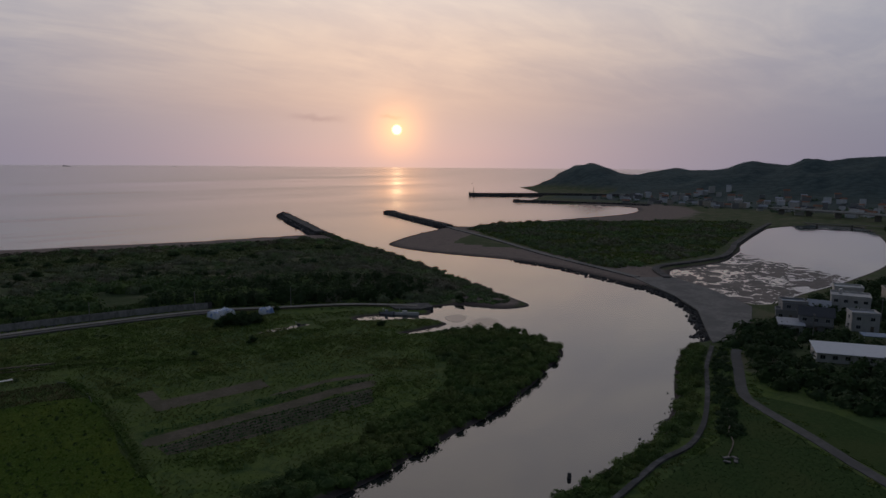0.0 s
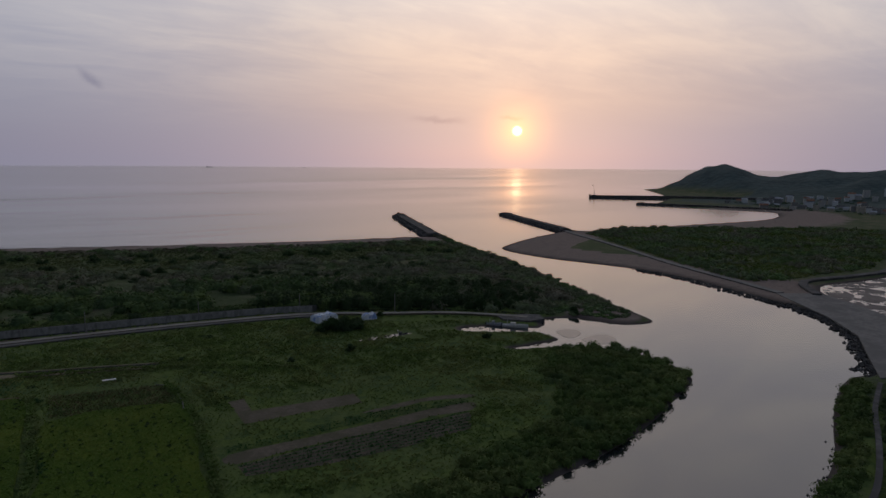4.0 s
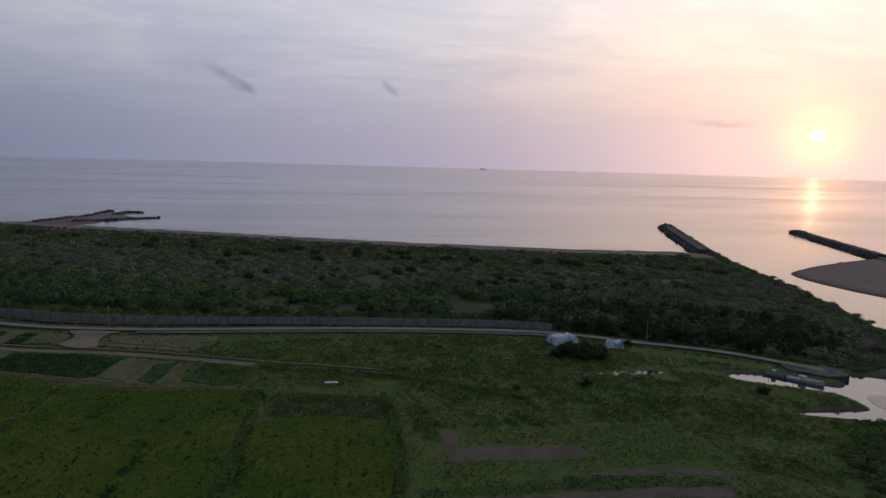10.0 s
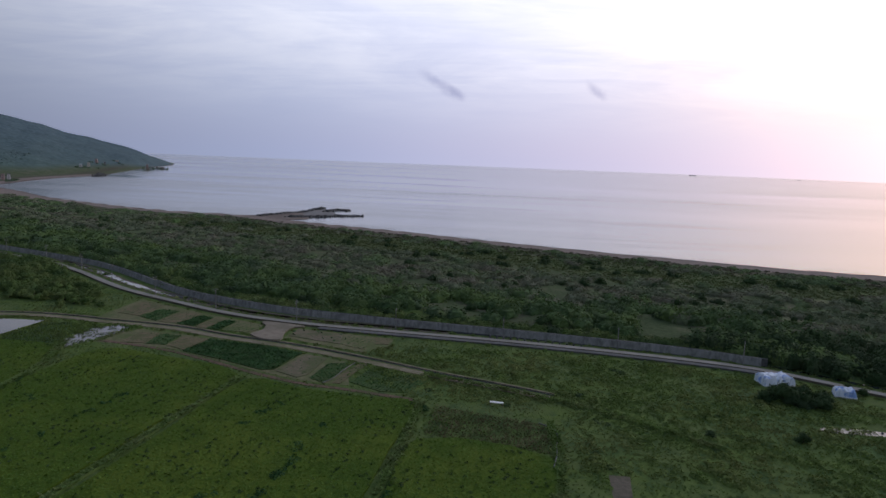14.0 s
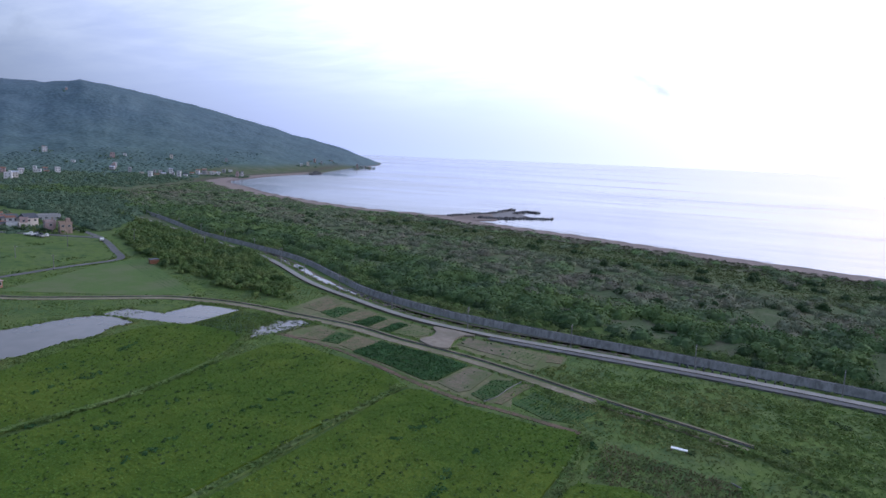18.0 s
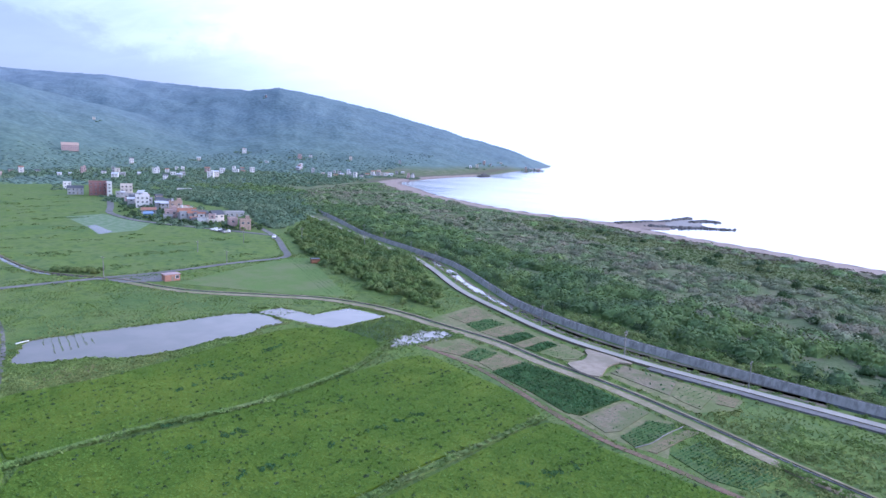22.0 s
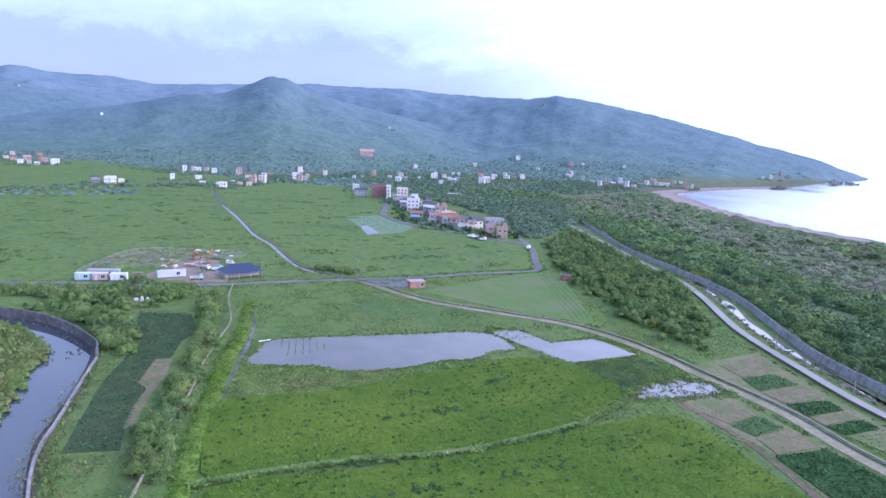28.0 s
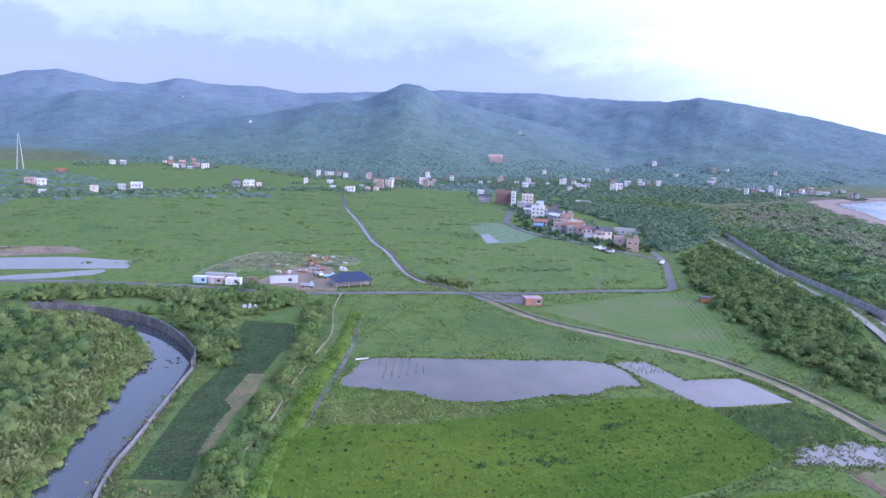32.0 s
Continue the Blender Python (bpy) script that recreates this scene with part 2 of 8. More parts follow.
M = dict(
    river=watery("river_water", (0.05, 0.055, 0.055), 0.06, 0.04, 0.5, 0.04, ior=1.5),
    pond=watery("pond_water", (0.12, 0.11, 0.10), 0.012, 0.04, 0.8, 0.02, (0.10, 0.095, 0.085)),
    sand=mottled("sand", (0.19, 0.15, 0.125), (0.25, 0.20, 0.165), (0.165, 0.135, 0.115), 0.5, 0.02),
    wet_sand=mottled("wet_sand", (0.09, 0.08, 0.075), (0.12, 0.105, 0.095), (0.08, 0.075, 0.07), 0.4, 0.03, 0.5),
    concrete=mottled("concrete", (0.21, 0.20, 0.185), (0.27, 0.26, 0.24), (0.17, 0.165, 0.155), 0.6, 0.08, 0.9, 0.2, 0.05),
    old_concrete=mottled("weathered_concrete", (0.09, 0.09, 0.088), (0.17, 0.165, 0.16), (0.075, 0.075, 0.072), 0.5, 0.09, 0.9, 0.3, 0.08),
    road=mottled("pale_road", (0.26, 0.243, 0.212), (0.31, 0.292, 0.258), (0.22, 0.206, 0.178), 0.4, 0.05, 0.85, 0.1, 0.03),
    asphalt=mottled("worn_asphalt", (0.125, 0.122, 0.116), (0.165, 0.160, 0.152), (0.105, 0.103, 0.098), 0.6, 0.06, 0.9, 0.1, 0.03),
    dirt=mottled("dry_earth", (0.19, 0.145, 0.105), (0.27, 0.21, 0.16), (0.15, 0.12, 0.085), 0.7, 0.1),
    rock=mottled("rough_rock", (0.10, 0.095, 0.09), (0.19, 0.18, 0.17), (0.085, 0.083, 0.08), 0.5, 0.1),
    crop=mottled("crop_canopy", (0.056, 0.098, 0.010), (0.080, 0.128, 0.013), (0.110, 0.148, 0.016), 1.3, 0.03),
    crop_leaf=leafy("crop_leaves", (0.078, 0.141, 0.020), (0.088, 0.154, 0.023), (0.111, 0.172, 0.026), 0.030, drift=0.1),
    dark_leaf=leafy("dark_leaves", (0.038, 0.068, 0.025), (0.054, 0.090, 0.032), (0.052, 0.078, 0.036)),
    scrub_leaf=leafy("scrub_leaves", (0.108, 0.164, 0.074), (0.154, 0.214, 0.092), (0.190, 0.188, 0.126), 0.024, third=(0.162, 0.256, 0.080)),
    tree_leaf=leafy("tree_leaves", (0.084, 0.132, 0.038), (0.118, 0.174, 0.048), (0.150, 0.190, 0.060), 0.07, third=(0.070, 0.116, 0.042)),
    grass_leaf=leafy("grass_blades", (0.110, 0.165, 0.040), (0.145, 0.202, 0.052), (0.168, 0.194, 0.066), 0.04, third=(0.094, 0.158, 0.040)),
    row_leaf=leafy("row_crop_leaves", (0.042, 0.098, 0.034), (0.068, 0.138, 0.048), (0.056, 0.115, 0.040)),
    pale_reed=leafy("pale_reeds", (0.145, 0.167, 0.080), (0.217, 0.225, 0.123), (0.189, 0.196, 0.087), 0.15),
    dry_weed=leafy("dry_weeds", (0.145, 0.131, 0.065), (0.217, 0.181, 0.094), (0.123, 0.145, 0.058), 0.15),
    bark=mottled("bark", (0.07, 0.055, 0.04), (0.11, 0.09, 0.07), (0.06, 0.05, 0.04), 2.0, 0.2),
)

# ---- plan ----
def spline(pts, n=6, closed=False):
    """A smooth line through control points."""
    p = [np.array(q, float) for q in pts]
    out, m = [], len(p)
    for i in range(m if closed else m - 1):
        a, b, c, d = (p[(i + k) % m] if closed else p[min(max(i + k, 0), m - 1)] for k in (-1, 0, 1, 2))
        for j in range(n):
            t = j / n
            out.append(0.5 * (2 * b + (c - a) * t + (2 * a - 5 * b + 4 * c - d) * t * t + (3 * b - a - 3 * c + d) * t ** 3))
    if not closed:
        out.append(p[-1])
    return np.array(out)


def inside(poly, x, y):
    r = np.zeros(x.shape, bool)
    for (x1, y1), (x2, y2) in zip(poly, np.roll(poly, -1, 0)):
        if y1 != y2:
            r ^= ((y1 > y) != (y2 > y)) & (x < (x2 - x1) * (y - y1) / (y2 - y1) + x1)
    return r


def dist_line(line, x, y, closed=False):
    d = np.full(x.shape, 1e12)
    ends = np.roll(line, -1, 0) if closed else line[1:]
    for (x1, y1), (x2, y2) in zip(line, ends):
        dx, dy = x2 - x1, y2 - y1
        t = np.clip(((x - x1) * dx + (y - y1) * dy) / max(dx * dx + dy * dy, 1e-9), 0, 1)
        d = np.minimum(d, (x - x1 - t * dx) ** 2 + (y - y1 - t * dy) ** 2)
    return np.sqrt(d)


def signed(poly, x, y):
    return np.where(inside(poly, x, y), 1, -1) * dist_line(poly, x, y, True)


BEACH = [(-1080, 2060), (-964, 1690), (-790, 1240), (-752, 1040), (-705, 880), (-668, 812), (-590, 757), (-503, 690), (-345, 612), (-235, 594), (-166, 560), (-80, 526),
         (4, 487), (86, 456), (173, 427), (240, 415), (270, 404)]
NORTH_BANK = [(279, 398), (258, 335), (240, 268), (215, 200), (201, 162), (195, 143), (187, 124), (174, 126), (169, 135), (166, 143), (154, 150), (143, 141),
              (133, 151), (121, 156), (117, 154), (122, 148.5), (131, 143), (138, 137.5), (139, 131), (137, 125), (128, 125), (116, 125.8), (126, 121.4), (132, 118.3), (140, 112), (147, 104),
              (147, 92), (145, 81), (138, 73), (120, 66), (103, 60), (82, 55), (55, 52), (34, 49), (-20, 50), (-80, 53), (-149, 53), (-168, 56), (-189, 61), (-217, 65),
              (-236, 61), (-253, 52), (-269, 36), (-290, 10), (-320, -60)]
SOUTH_BANK = [(-330, -60), (-300, 0), (-275, 20), (-262, 33), (-247, 44), (-222, 53), (-196, 49), (-168, 45), (-151, 43), (-80, 38), (-20, 28), (30, 20), (59, 20), (85, 20),
              (100, 21), (119, 26), (136, 34), (157, 43), (178, 49), (191, 47), (205, 55), (234, 74), (258, 98), (265, 125), (278, 168), (282, 213), (268, 270),
              (271, 315), (300, 338), (336, 356), (380, 373), (400, 378), (429, 368), (553, 357), (656, 349), (728, 366), (780, 410), (770, 470), (752, 560), (860, 620), (960, 690), (1174, 911)]
LAGOON = [(318, 124), (371, 118), (430, 128), (467, 141), (545, 160), (618, 172), (700, 150), (690, 110), (560, 66), (450, 44), (364, 44), (303, 50), (262, 56), (280, 92)]
north_land = np.vstack([[(-5600, 2600), (-1500, 2450), (-1200, 2300)], spline(BEACH, 5), spline(NORTH_BANK, 5), [(-420, -400), (-5600, -2500)]])
south_land = np.vstack([[(-5600, -2600), (-440, -400)], spline(SOUTH_BANK, 5), [(1300, 930), (1700, 800), (5600, 300), (5600, -5600), (-5600, -5600)]])
lagoon = spline(LAGOON, 4, True)
SCRUB = [(92, 212), (67, 220), (43, 225), (4, 231), (-36, 236), (-76, 243), (-103, 252), (-127, 263), (-152, 281), (-195, 312), (-245, 334), (-302, 357), (-360, 391), (-430, 425), (-520, 470), (-600, 560), (-660, 700), (-680, 790), (-590, 728),
         (-503, 662), (-345, 584), (-235, 566), (-166, 534), (-80, 500), (4, 461), (86, 430), (173, 401), (248, 388), (250, 330), (232, 270), (207, 205), (193, 168), (178, 150), (160, 158), (140, 172), (118, 192)]
WATER_Z = -0.8
CENTRE = (0.0, 40.0)


def fbm(x, y, scale, octaves=4, seed=0.0):
    """Smooth value noise from summed sines, about -1 to 1."""
    r, amp, k = np.zeros(x.shape), 1.0, 1.0 / scale
    for i in range(octaves):
        for j in range(3):
            a = seed + 1.7 * i + 2.1 * j
            r += amp * np.sin((x * math.cos(a) + y * math.sin(a)) * k * 6.28 * (1 + 0.23 * j) + 5.1 * a + 1.3 * np.sin((x * math.sin(a * 1.3) - y * math.cos(a * 1.7)) * k * 4.1 + a)) / 3
        amp, k = amp * 0.52, k * 2.03
    return r


# ridge lines seen from the middle of the plan: azimuth in degrees, height in degrees
MAIN_RIDGE = [(20, -1.6), (26, -1.5), (28, -1.35), (30, -0.7), (32, -0.05), (35.5, 0.8), (38, 1.5), (40.6, 2.1), (45.4, 3.2), (48, 3.65), (51.2, 4.1), (53.5, 3.75), (57.8, 3.78), (61.5, 3.95), (64.2, 4.15), (68, 4.1), (72, 4.15), (76, 3.85), (80.6, 3.58), (83.8, 3.36), (85.1, 3.52), (86.9, 3.73), (90.6, 3.68), (92.1, 3.93), (93.3, 3.99), (94.5, 3.59), (95.7, 3.34), (97.7, 3.41), (99.5, 3.8), (101.3, 4.01), (103.1, 3.78), (104.8, 3.29), (107, 3.1), (115, 3.2), (140, 2.0), (160, 0.5)]
MID_RIDGE = [(82, 0.2), (84.5, 1.2), (87.2, 1.95), (89.4, 2.37), (92.3, 2.73), (94.8, 2.71), (97.5, 2.65), (99.8, 2.58), (101.2, 2.16), (103, 1.56), (104.7, 1.14), (108, 1.0), (114, 1.6), (130, 0.4)]
FRONT_HILL = [(53, -0.4), (54.8, 0.0), (59.5, 0.95), (64.2, 1.89), (66.4, 2.31), (68.6, 2.77), (70.7, 3.21), (72.0, 3.56), (72.8, 4.08), (73.6, 4.4), (74.6, 4.5), (75.2, 4.43), (76.1, 4.02), (77.5, 3.28), (78.4, 3.01), (80.3, 2.83), (83.0, 2.38), (84.8, 1.83), (87.5, 1.35), (89.2, 1.13), (91.8, 0.7), (94.2, 0.28), (96.6, -0.26), (99.3, -1.12), (101.9, -2.0)]
CAPE_RIDGE = [(-49, -2.4), (-52.6, -2.35), (-54.4, -1.97), (-55.6, -1.2), (-56.6, -1.03), (-57.4, -0.62), (-58.4, -0.31), (-59.6, -0.15), (-60.3, -0.29), (-61.5, -0.67), (-62.3, -1.06), (-63.2, -1.09), (-65.3, -0.87), (-66.7, -0.61), (-68.0, -0.64), (-70.9, -0.5), (-72.1, -0.07), (-72.8, 0.07), (-73.8, -0.1), (-75.4, -0.08), (-76.6, 0.32), (-77.7, 0.29), (-78.5, 0.16), (-79.4, 0.47), (-81.6, 0.56), (-90, 0.6), (-110, 0.4), (-140, 0.0)]


def ridge(az, table):
    t = sorted(table)
    return np.interp(az, [a for a, _ in t], [e for _, e in t], left=-2.5, right=-2.5)


def step(v, a, b):
    t = np.clip((v - a) / (b - a), 0, 1)
    return t * t * (3 - 2 * t)


def hills(x, y):
    """Height of the hills above the plain."""
    dx, dy = x - CENTRE[0], y - CENTRE[1]
    r, az = np.hypot(dx, dy), np.degrees(np.arctan2(-dx, dy))
    # spurs and gullies running down the slopes
    spur = 0.7 * fbm(np.radians(az) * 2100, r * 0.25, 420, 4, 0.3) + 0.4 * fbm(x, y, 520, 3, 1.9)
    # main range: its crest stands nearer where it runs out to the cape
    crest = np.interp(az, [26, 35, 50, 62, 75, 105], [2250, 2350, 2650, 3300, 3800, 3900])
    top = 60 + crest * np.tan(np.radians(ridge(az, MAIN_RIDGE)))
    foot = np.interp(az, [26, 31, 38, 50, 75, 110], [2120, 1750, 1320, 1250, 1500, 1500])
    u = np.clip((r - foot) / (crest - foot), 0, 1)
    h = top * (0.55 * u ** 1.25 + 0.45 * step(u, 0.15, 1.0)) * (1 + 0.13 * spur * (1 - u ** 3))
    h = np.where(r > crest, top * np.clip(1 - (r - crest) / 1500, 0.0, 1) * (1 - 0.12 * step(r, crest, crest + 120)), h)

    def front(line, far, near, seed, ease):
        """A hill standing before the range."""
        peak = np.maximum(60 + far * np.tan(np.radians(ridge(az, line))), 0)
        k = np.clip((r - near) / (far - near), 0, 1)
        bumps = 0.7 * fbm(np.radians(az) * 1700, r * 0.3, 300, 4, seed) + 0.3 * fbm(x, y, 260, 3, seed + 1)
        low = peak * (0.5 * k ** 1.2 + 0.5 * step(k, 0.1, 1)) * (1 + 0.12 * bumps * (1 - k ** 3))
        return np.where(r > far, peak * np.clip(1 - (r - far) / ease, 0, 1), low)

    h2 = front(FRONT_HILL, 2300.0, np.interp(az, [58, 70, 110], [1250, 1000, 1050]), 0.9, 700)
    h2 = np.maximum(h2, front(MID_RIDGE, 2950.0, np.full(az.shape, 1500.0), 2.3, 600))
    # the cape and the low wooded ridge across the river mouth
    crest3 = np.interp(az, [-140, -80, -62, -57, -52], [1700, 1500, 1500, 1620, 1560])
    top3 = np.maximum(60 + crest3 * np.tan(np.radians(ridge(az, CAPE_RIDGE))), 0)
    foot3 = np.interp(az, [-140, -80, -64, -58, -52], [1050, 1080, 1150, 1330, 1480])
    u3 = np.clip((r - foot3) / (crest3 - foot3), 0, 1)
    h3 = top3 * step(u3, 0.0, 1.0) ** 0.8 * (1 + 0.22 * fbm(x, y, 190, 4, 2.0) * (1 - u3 ** 3))
    h3 = np.where(r > crest3, top3 * np.clip(1 - (r - crest3) / 500, 0, 1), h3)
    return np.where(az > 15, np.maximum(np.maximum(h, h2), 0), 0) + np.where(az < -45, np.maximum(h3, 0), 0)


def relief(x, y):
    """Height of the wooded hills with their small knolls."""
    h = hills(x, y)
    return h + np.clip(h / 25, 0, 1) * np.where(x > 0, 4.0, 3.0) * fbm(x, y, 170, 2, 2.6)


def scrub_z(x, y):
    """Height of the hummocky ground under the coastal scrub."""
    return 0.9 * np.clip(signed(np.array(SCRUB, float), x, y) / 14, 0, 1) * (1 + fbm(x, y, 60, 3, 1.0))


def shore_distance(x, y):
    s = np.maximum(signed(north_land, x, y), signed(south_land, x, y))
    return np.minimum(s, -signed(lagoon, x, y))


def mesh_object(name, verts, faces, mats, smooth=False, parent=None, index=None):
    """A mesh from arrays of points and of equal-sided faces."""
    me = bpy.data.meshes.new(name)
    v, f = np.asarray(verts, np.float32), np.asarray(faces, np.int32)
    me.vertices.add(len(v))
    me.vertices.foreach_set("co", v.ravel())
    me.loops.add(f.size)
    me.loops.foreach_set("vertex_index", f.ravel())
    me.polygons.add(len(f))
    me.polygons.foreach_set("loop_start", np.arange(0, f.size, f.shape[1], dtype=np.int32))
    me.polygons.foreach_set("loop_total", np.full(len(f), f.shape[1], np.int32))
    me.polygons.foreach_set("use_smooth", np.full(len(f), smooth, bool))
    if index is not None:
        me.polygons.foreach_set("material_index", np.asarray(index, np.int32))
    me.update(calc_edges=True)
    for m in mats if isinstance(mats, (list, tuple)) else [mats]:
        me.materials.append(m)
    ob = new(name, me)
    ob.parent = parent
    return ob


FOOT = [(-810, 300), (-745, 400), (-730, 640), (-770, 860), (-900, 980), (-1000, 1250), (-1100, 1500), (-1250, 1400), (-1330, 1000), (-1400, 600), (-1380, 200), (-1340, -60), (-1260, -180), (-1215, -60), (-1180, 80), (-1050, 180), (-960, 230)]


def build_ground():
    az = np.radians(np.concatenate([np.arange(-100, 120, 0.3), np.arange(120, 260, 4.0)]))
    radii, r = [0.5, 10, 20, 30], 30.0
    while r < 5300:
        r += max(0.8, min(30, r * r * 3.4 / 69780))
        radii.append(r)
    radii = np.array(radii)
    A, R = np.meshgrid(az, radii)
    x, y = CENTRE[0] - np.sin(A) * R, CENTRE[1] + np.cos(A) * R
    s = shore_distance(x, y)
    z = WATER_Z + np.clip(s * 0.22, -3, 0.8)
    beach = dist_line(spline(BEACH, 4), x, y)
    bay = dist_line(spline(SOUTH_BANK[-12:-5], 4), x, y)
    bar = dist_line(np.array([(420, 372), (345, 352), (304, 326), (288, 260), (290, 200), (280, 150)]), x, y)
    dry = s > 0
    z = z + np.where(dry, relief(x, y), 0) * np.clip(s / 40, 0, 1)
    z = z + scrub_z(x, y)
    nr, na = x.shape
    i = np.arange(nr * na).reshape(nr, na)
    j = np.roll(i, -1, 1)
    faces = np.stack([i[:-1], j[:-1], j[1:], i[1:]], -1).reshape(-1, 4)[:, ::-1]
    ob = mesh_object("ground", np.stack([x, y, z], -1).reshape(-1, 3), faces, GROUND, True)
    sandy = np.maximum.reduce([np.clip(1.45 - beach / np.where(x < -420, 37, 31), 0, 1) * np.clip((1330 - y) / 150, 0, 1), np.clip(1.7 - bay / 60, 0, 1) * (x > 380), np.clip(2.6 - bar / 20, 0, 1) * (s < 46), np.clip(1 - s / 3.0, 0, 1), np.clip(1.5 - np.hypot(x - 178, y - 141) / 15, 0, 1)])
    woods = np.clip(np.maximum((hills(x, y) - 3) / 8, signed(np.array(FOOT, float), x, y) / 40), 0, 1)
    woods = np.maximum(woods, 0.9 * np.clip((x - 840) / 60, 0, 1) * (y < 620) * (sandy < 0.5))
    damp = np.clip(1.2 - np.abs(s) / 5, 0, 1)
    farm = np.clip((z > -0.3) * (1 - sandy) * (beach > 230) * (x < 160) * (x > -1300), 0, 1)
    for key, value in (("meadow", np.exp(-((beach - 84) / 30) ** 2) * np.clip((640 - np.hypot(x, y)) / 120, 0, 1)), ("heath", np.exp(-((beach - 42) / 16) ** 2)), ("sandy", sandy), ("woods", woods), ("damp", np.clip(damp, 0, 1)), ("farm", farm), ("range", np.clip((np.hypot(x, y) - 2500) / 500, 0, 1) * (x < 0))):
        ob.data.attributes.new(key, "FLOAT", "POINT").data.foreach_set("value", value.astype(np.float32).ravel())
    return tagged(ob, "flat coastal plain with scrub, fields, beaches and wooded hills", "ground", kind="structure")


def hazed_forest_colour(n, p, tone):
    """Forest canopy, green at the hill foot; painted haze turns it bluer with distance."""
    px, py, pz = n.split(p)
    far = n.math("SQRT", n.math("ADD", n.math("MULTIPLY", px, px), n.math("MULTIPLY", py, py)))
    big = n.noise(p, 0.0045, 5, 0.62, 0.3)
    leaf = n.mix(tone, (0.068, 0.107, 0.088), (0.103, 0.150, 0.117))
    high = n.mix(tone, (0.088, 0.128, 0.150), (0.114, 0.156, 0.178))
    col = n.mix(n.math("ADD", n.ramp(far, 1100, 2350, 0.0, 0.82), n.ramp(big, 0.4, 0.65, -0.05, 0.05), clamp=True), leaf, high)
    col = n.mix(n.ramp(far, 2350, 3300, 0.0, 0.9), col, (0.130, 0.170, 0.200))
    # the cape's hazy backlit silhouette is put into a darker, bluer colour
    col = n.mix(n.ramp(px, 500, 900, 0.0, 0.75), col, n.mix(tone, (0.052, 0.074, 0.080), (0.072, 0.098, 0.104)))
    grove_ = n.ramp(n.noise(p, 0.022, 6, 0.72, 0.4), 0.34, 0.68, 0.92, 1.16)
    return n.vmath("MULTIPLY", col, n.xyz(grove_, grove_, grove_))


def ground_material():
    def make(n):
        p = where(n)

        def att(name):
            a = n.add("ShaderNodeAttribute")
            a.attribute_name = name
            return a.outputs["Fac"]
        f, g, h = n.noise(p, 0.7, 5, 0.65), n.noise(p, 0.06, 4, 0.6), n.noise(p, 0.012, 3, 0.6)
        scrub = n.mix(n.ramp(f, 0.3, 0.7), (0.060, 0.085, 0.036), (0.100, 0.125, 0.058))
        scrub = n.mix(n.ramp(g, 0.45, 0.62, 0.0, 0.8), scrub, (0.145, 0.140, 0.085))
        grass = n.mix(n.ramp(f, 0.3, 0.7), (0.086, 0.130, 0.030), (0.124, 0.172, 0.042))
        grass = n.mix(n.ramp(g, 0.42, 0.66, 0.0, 0.75), grass, (0.116, 0.152, 0.054))
        grass = n.mix(n.ramp(n.noise(p, 0.21, 5, 0.7, 0.6), 0.46, 0.66, 0.0, 0.8), grass, (0.046, 0.086, 0.030))
        grass = n.mix(n.ramp(n.noise(n.vmath("MULTIPLY", p, (0.6, 1.0, 1.0)), 0.05, 6, 0.75, 1.0), 0.5, 0.62, 0.0, 0.55), grass, (0.112, 0.142, 0.052))
        grass = n.mix(n.ramp(n.noise(p, 0.02, 5, 0.65, 0.5), 0.5, 0.68, 0.0, 0.55), grass, (0.062, 0.112, 0.040))
        scrub = n.mix(n.math("MULTIPLY", att("meadow"), 0.85), scrub, n.mix(n.ramp(f, 0.3, 0.7), (0.105, 0.135, 0.052), (0.145, 0.165, 0.072)))
        scrub = n.mix(n.math("MULTIPLY", att("heath"), 0.85), scrub, n.mix(n.ramp(f, 0.3, 0.7), (0.075, 0.068, 0.046), (0.115, 0.10, 0.07)))
        col = n.mix(att("farm"), scrub, grass)
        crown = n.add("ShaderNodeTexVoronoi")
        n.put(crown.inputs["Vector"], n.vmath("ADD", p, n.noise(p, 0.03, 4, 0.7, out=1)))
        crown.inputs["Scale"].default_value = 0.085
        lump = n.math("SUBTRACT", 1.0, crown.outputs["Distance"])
        # crown colour darkens to the cell edges, painting in shade between crowns
        wood = hazed_forest_colour(n, p, n.ramp(crown.outputs["Distance"], 0.2, 0.9, 0.9, 0.1))
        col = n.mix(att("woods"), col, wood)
        sand = n.mix(n.ramp(f, 0.3, 0.7), (0.215, 0.172, 0.146), (0.285, 0.23, 0.197))
        sand = n.mix(n.ramp(n.noise(p, 0.16, 5, 0.65), 0.5, 0.7, 0.0, 0.5), sand, (0.135, 0.112, 0.098))
        sand = n.mix(att("damp"), sand, (0.088, 0.075, 0.068))
        edge = n.ramp(n.math("ADD", att("sandy"), n.math("MULTIPLY", n.math("SUBTRACT", g, 0.5), 0.7)), 0.4, 0.6)
        return n.mix(edge, col, sand), n.math("ADD", f, n.math("MULTIPLY", lump, n.math("MULTIPLY", att("woods"), 8.0)))
    return surface("plain_ground", None, 0.95, None, 0.5, 0.35, 0.0, 0.06, make)


GROUND = ground_material()
ground = build_ground()


CALM = np.array([(-420, -200), (-420, 100), (60, 190), (150, 176), (205, 240), (262, 400), (400, 385), (450, 300), (760, 260), (820, 0), (300, -120)], float)


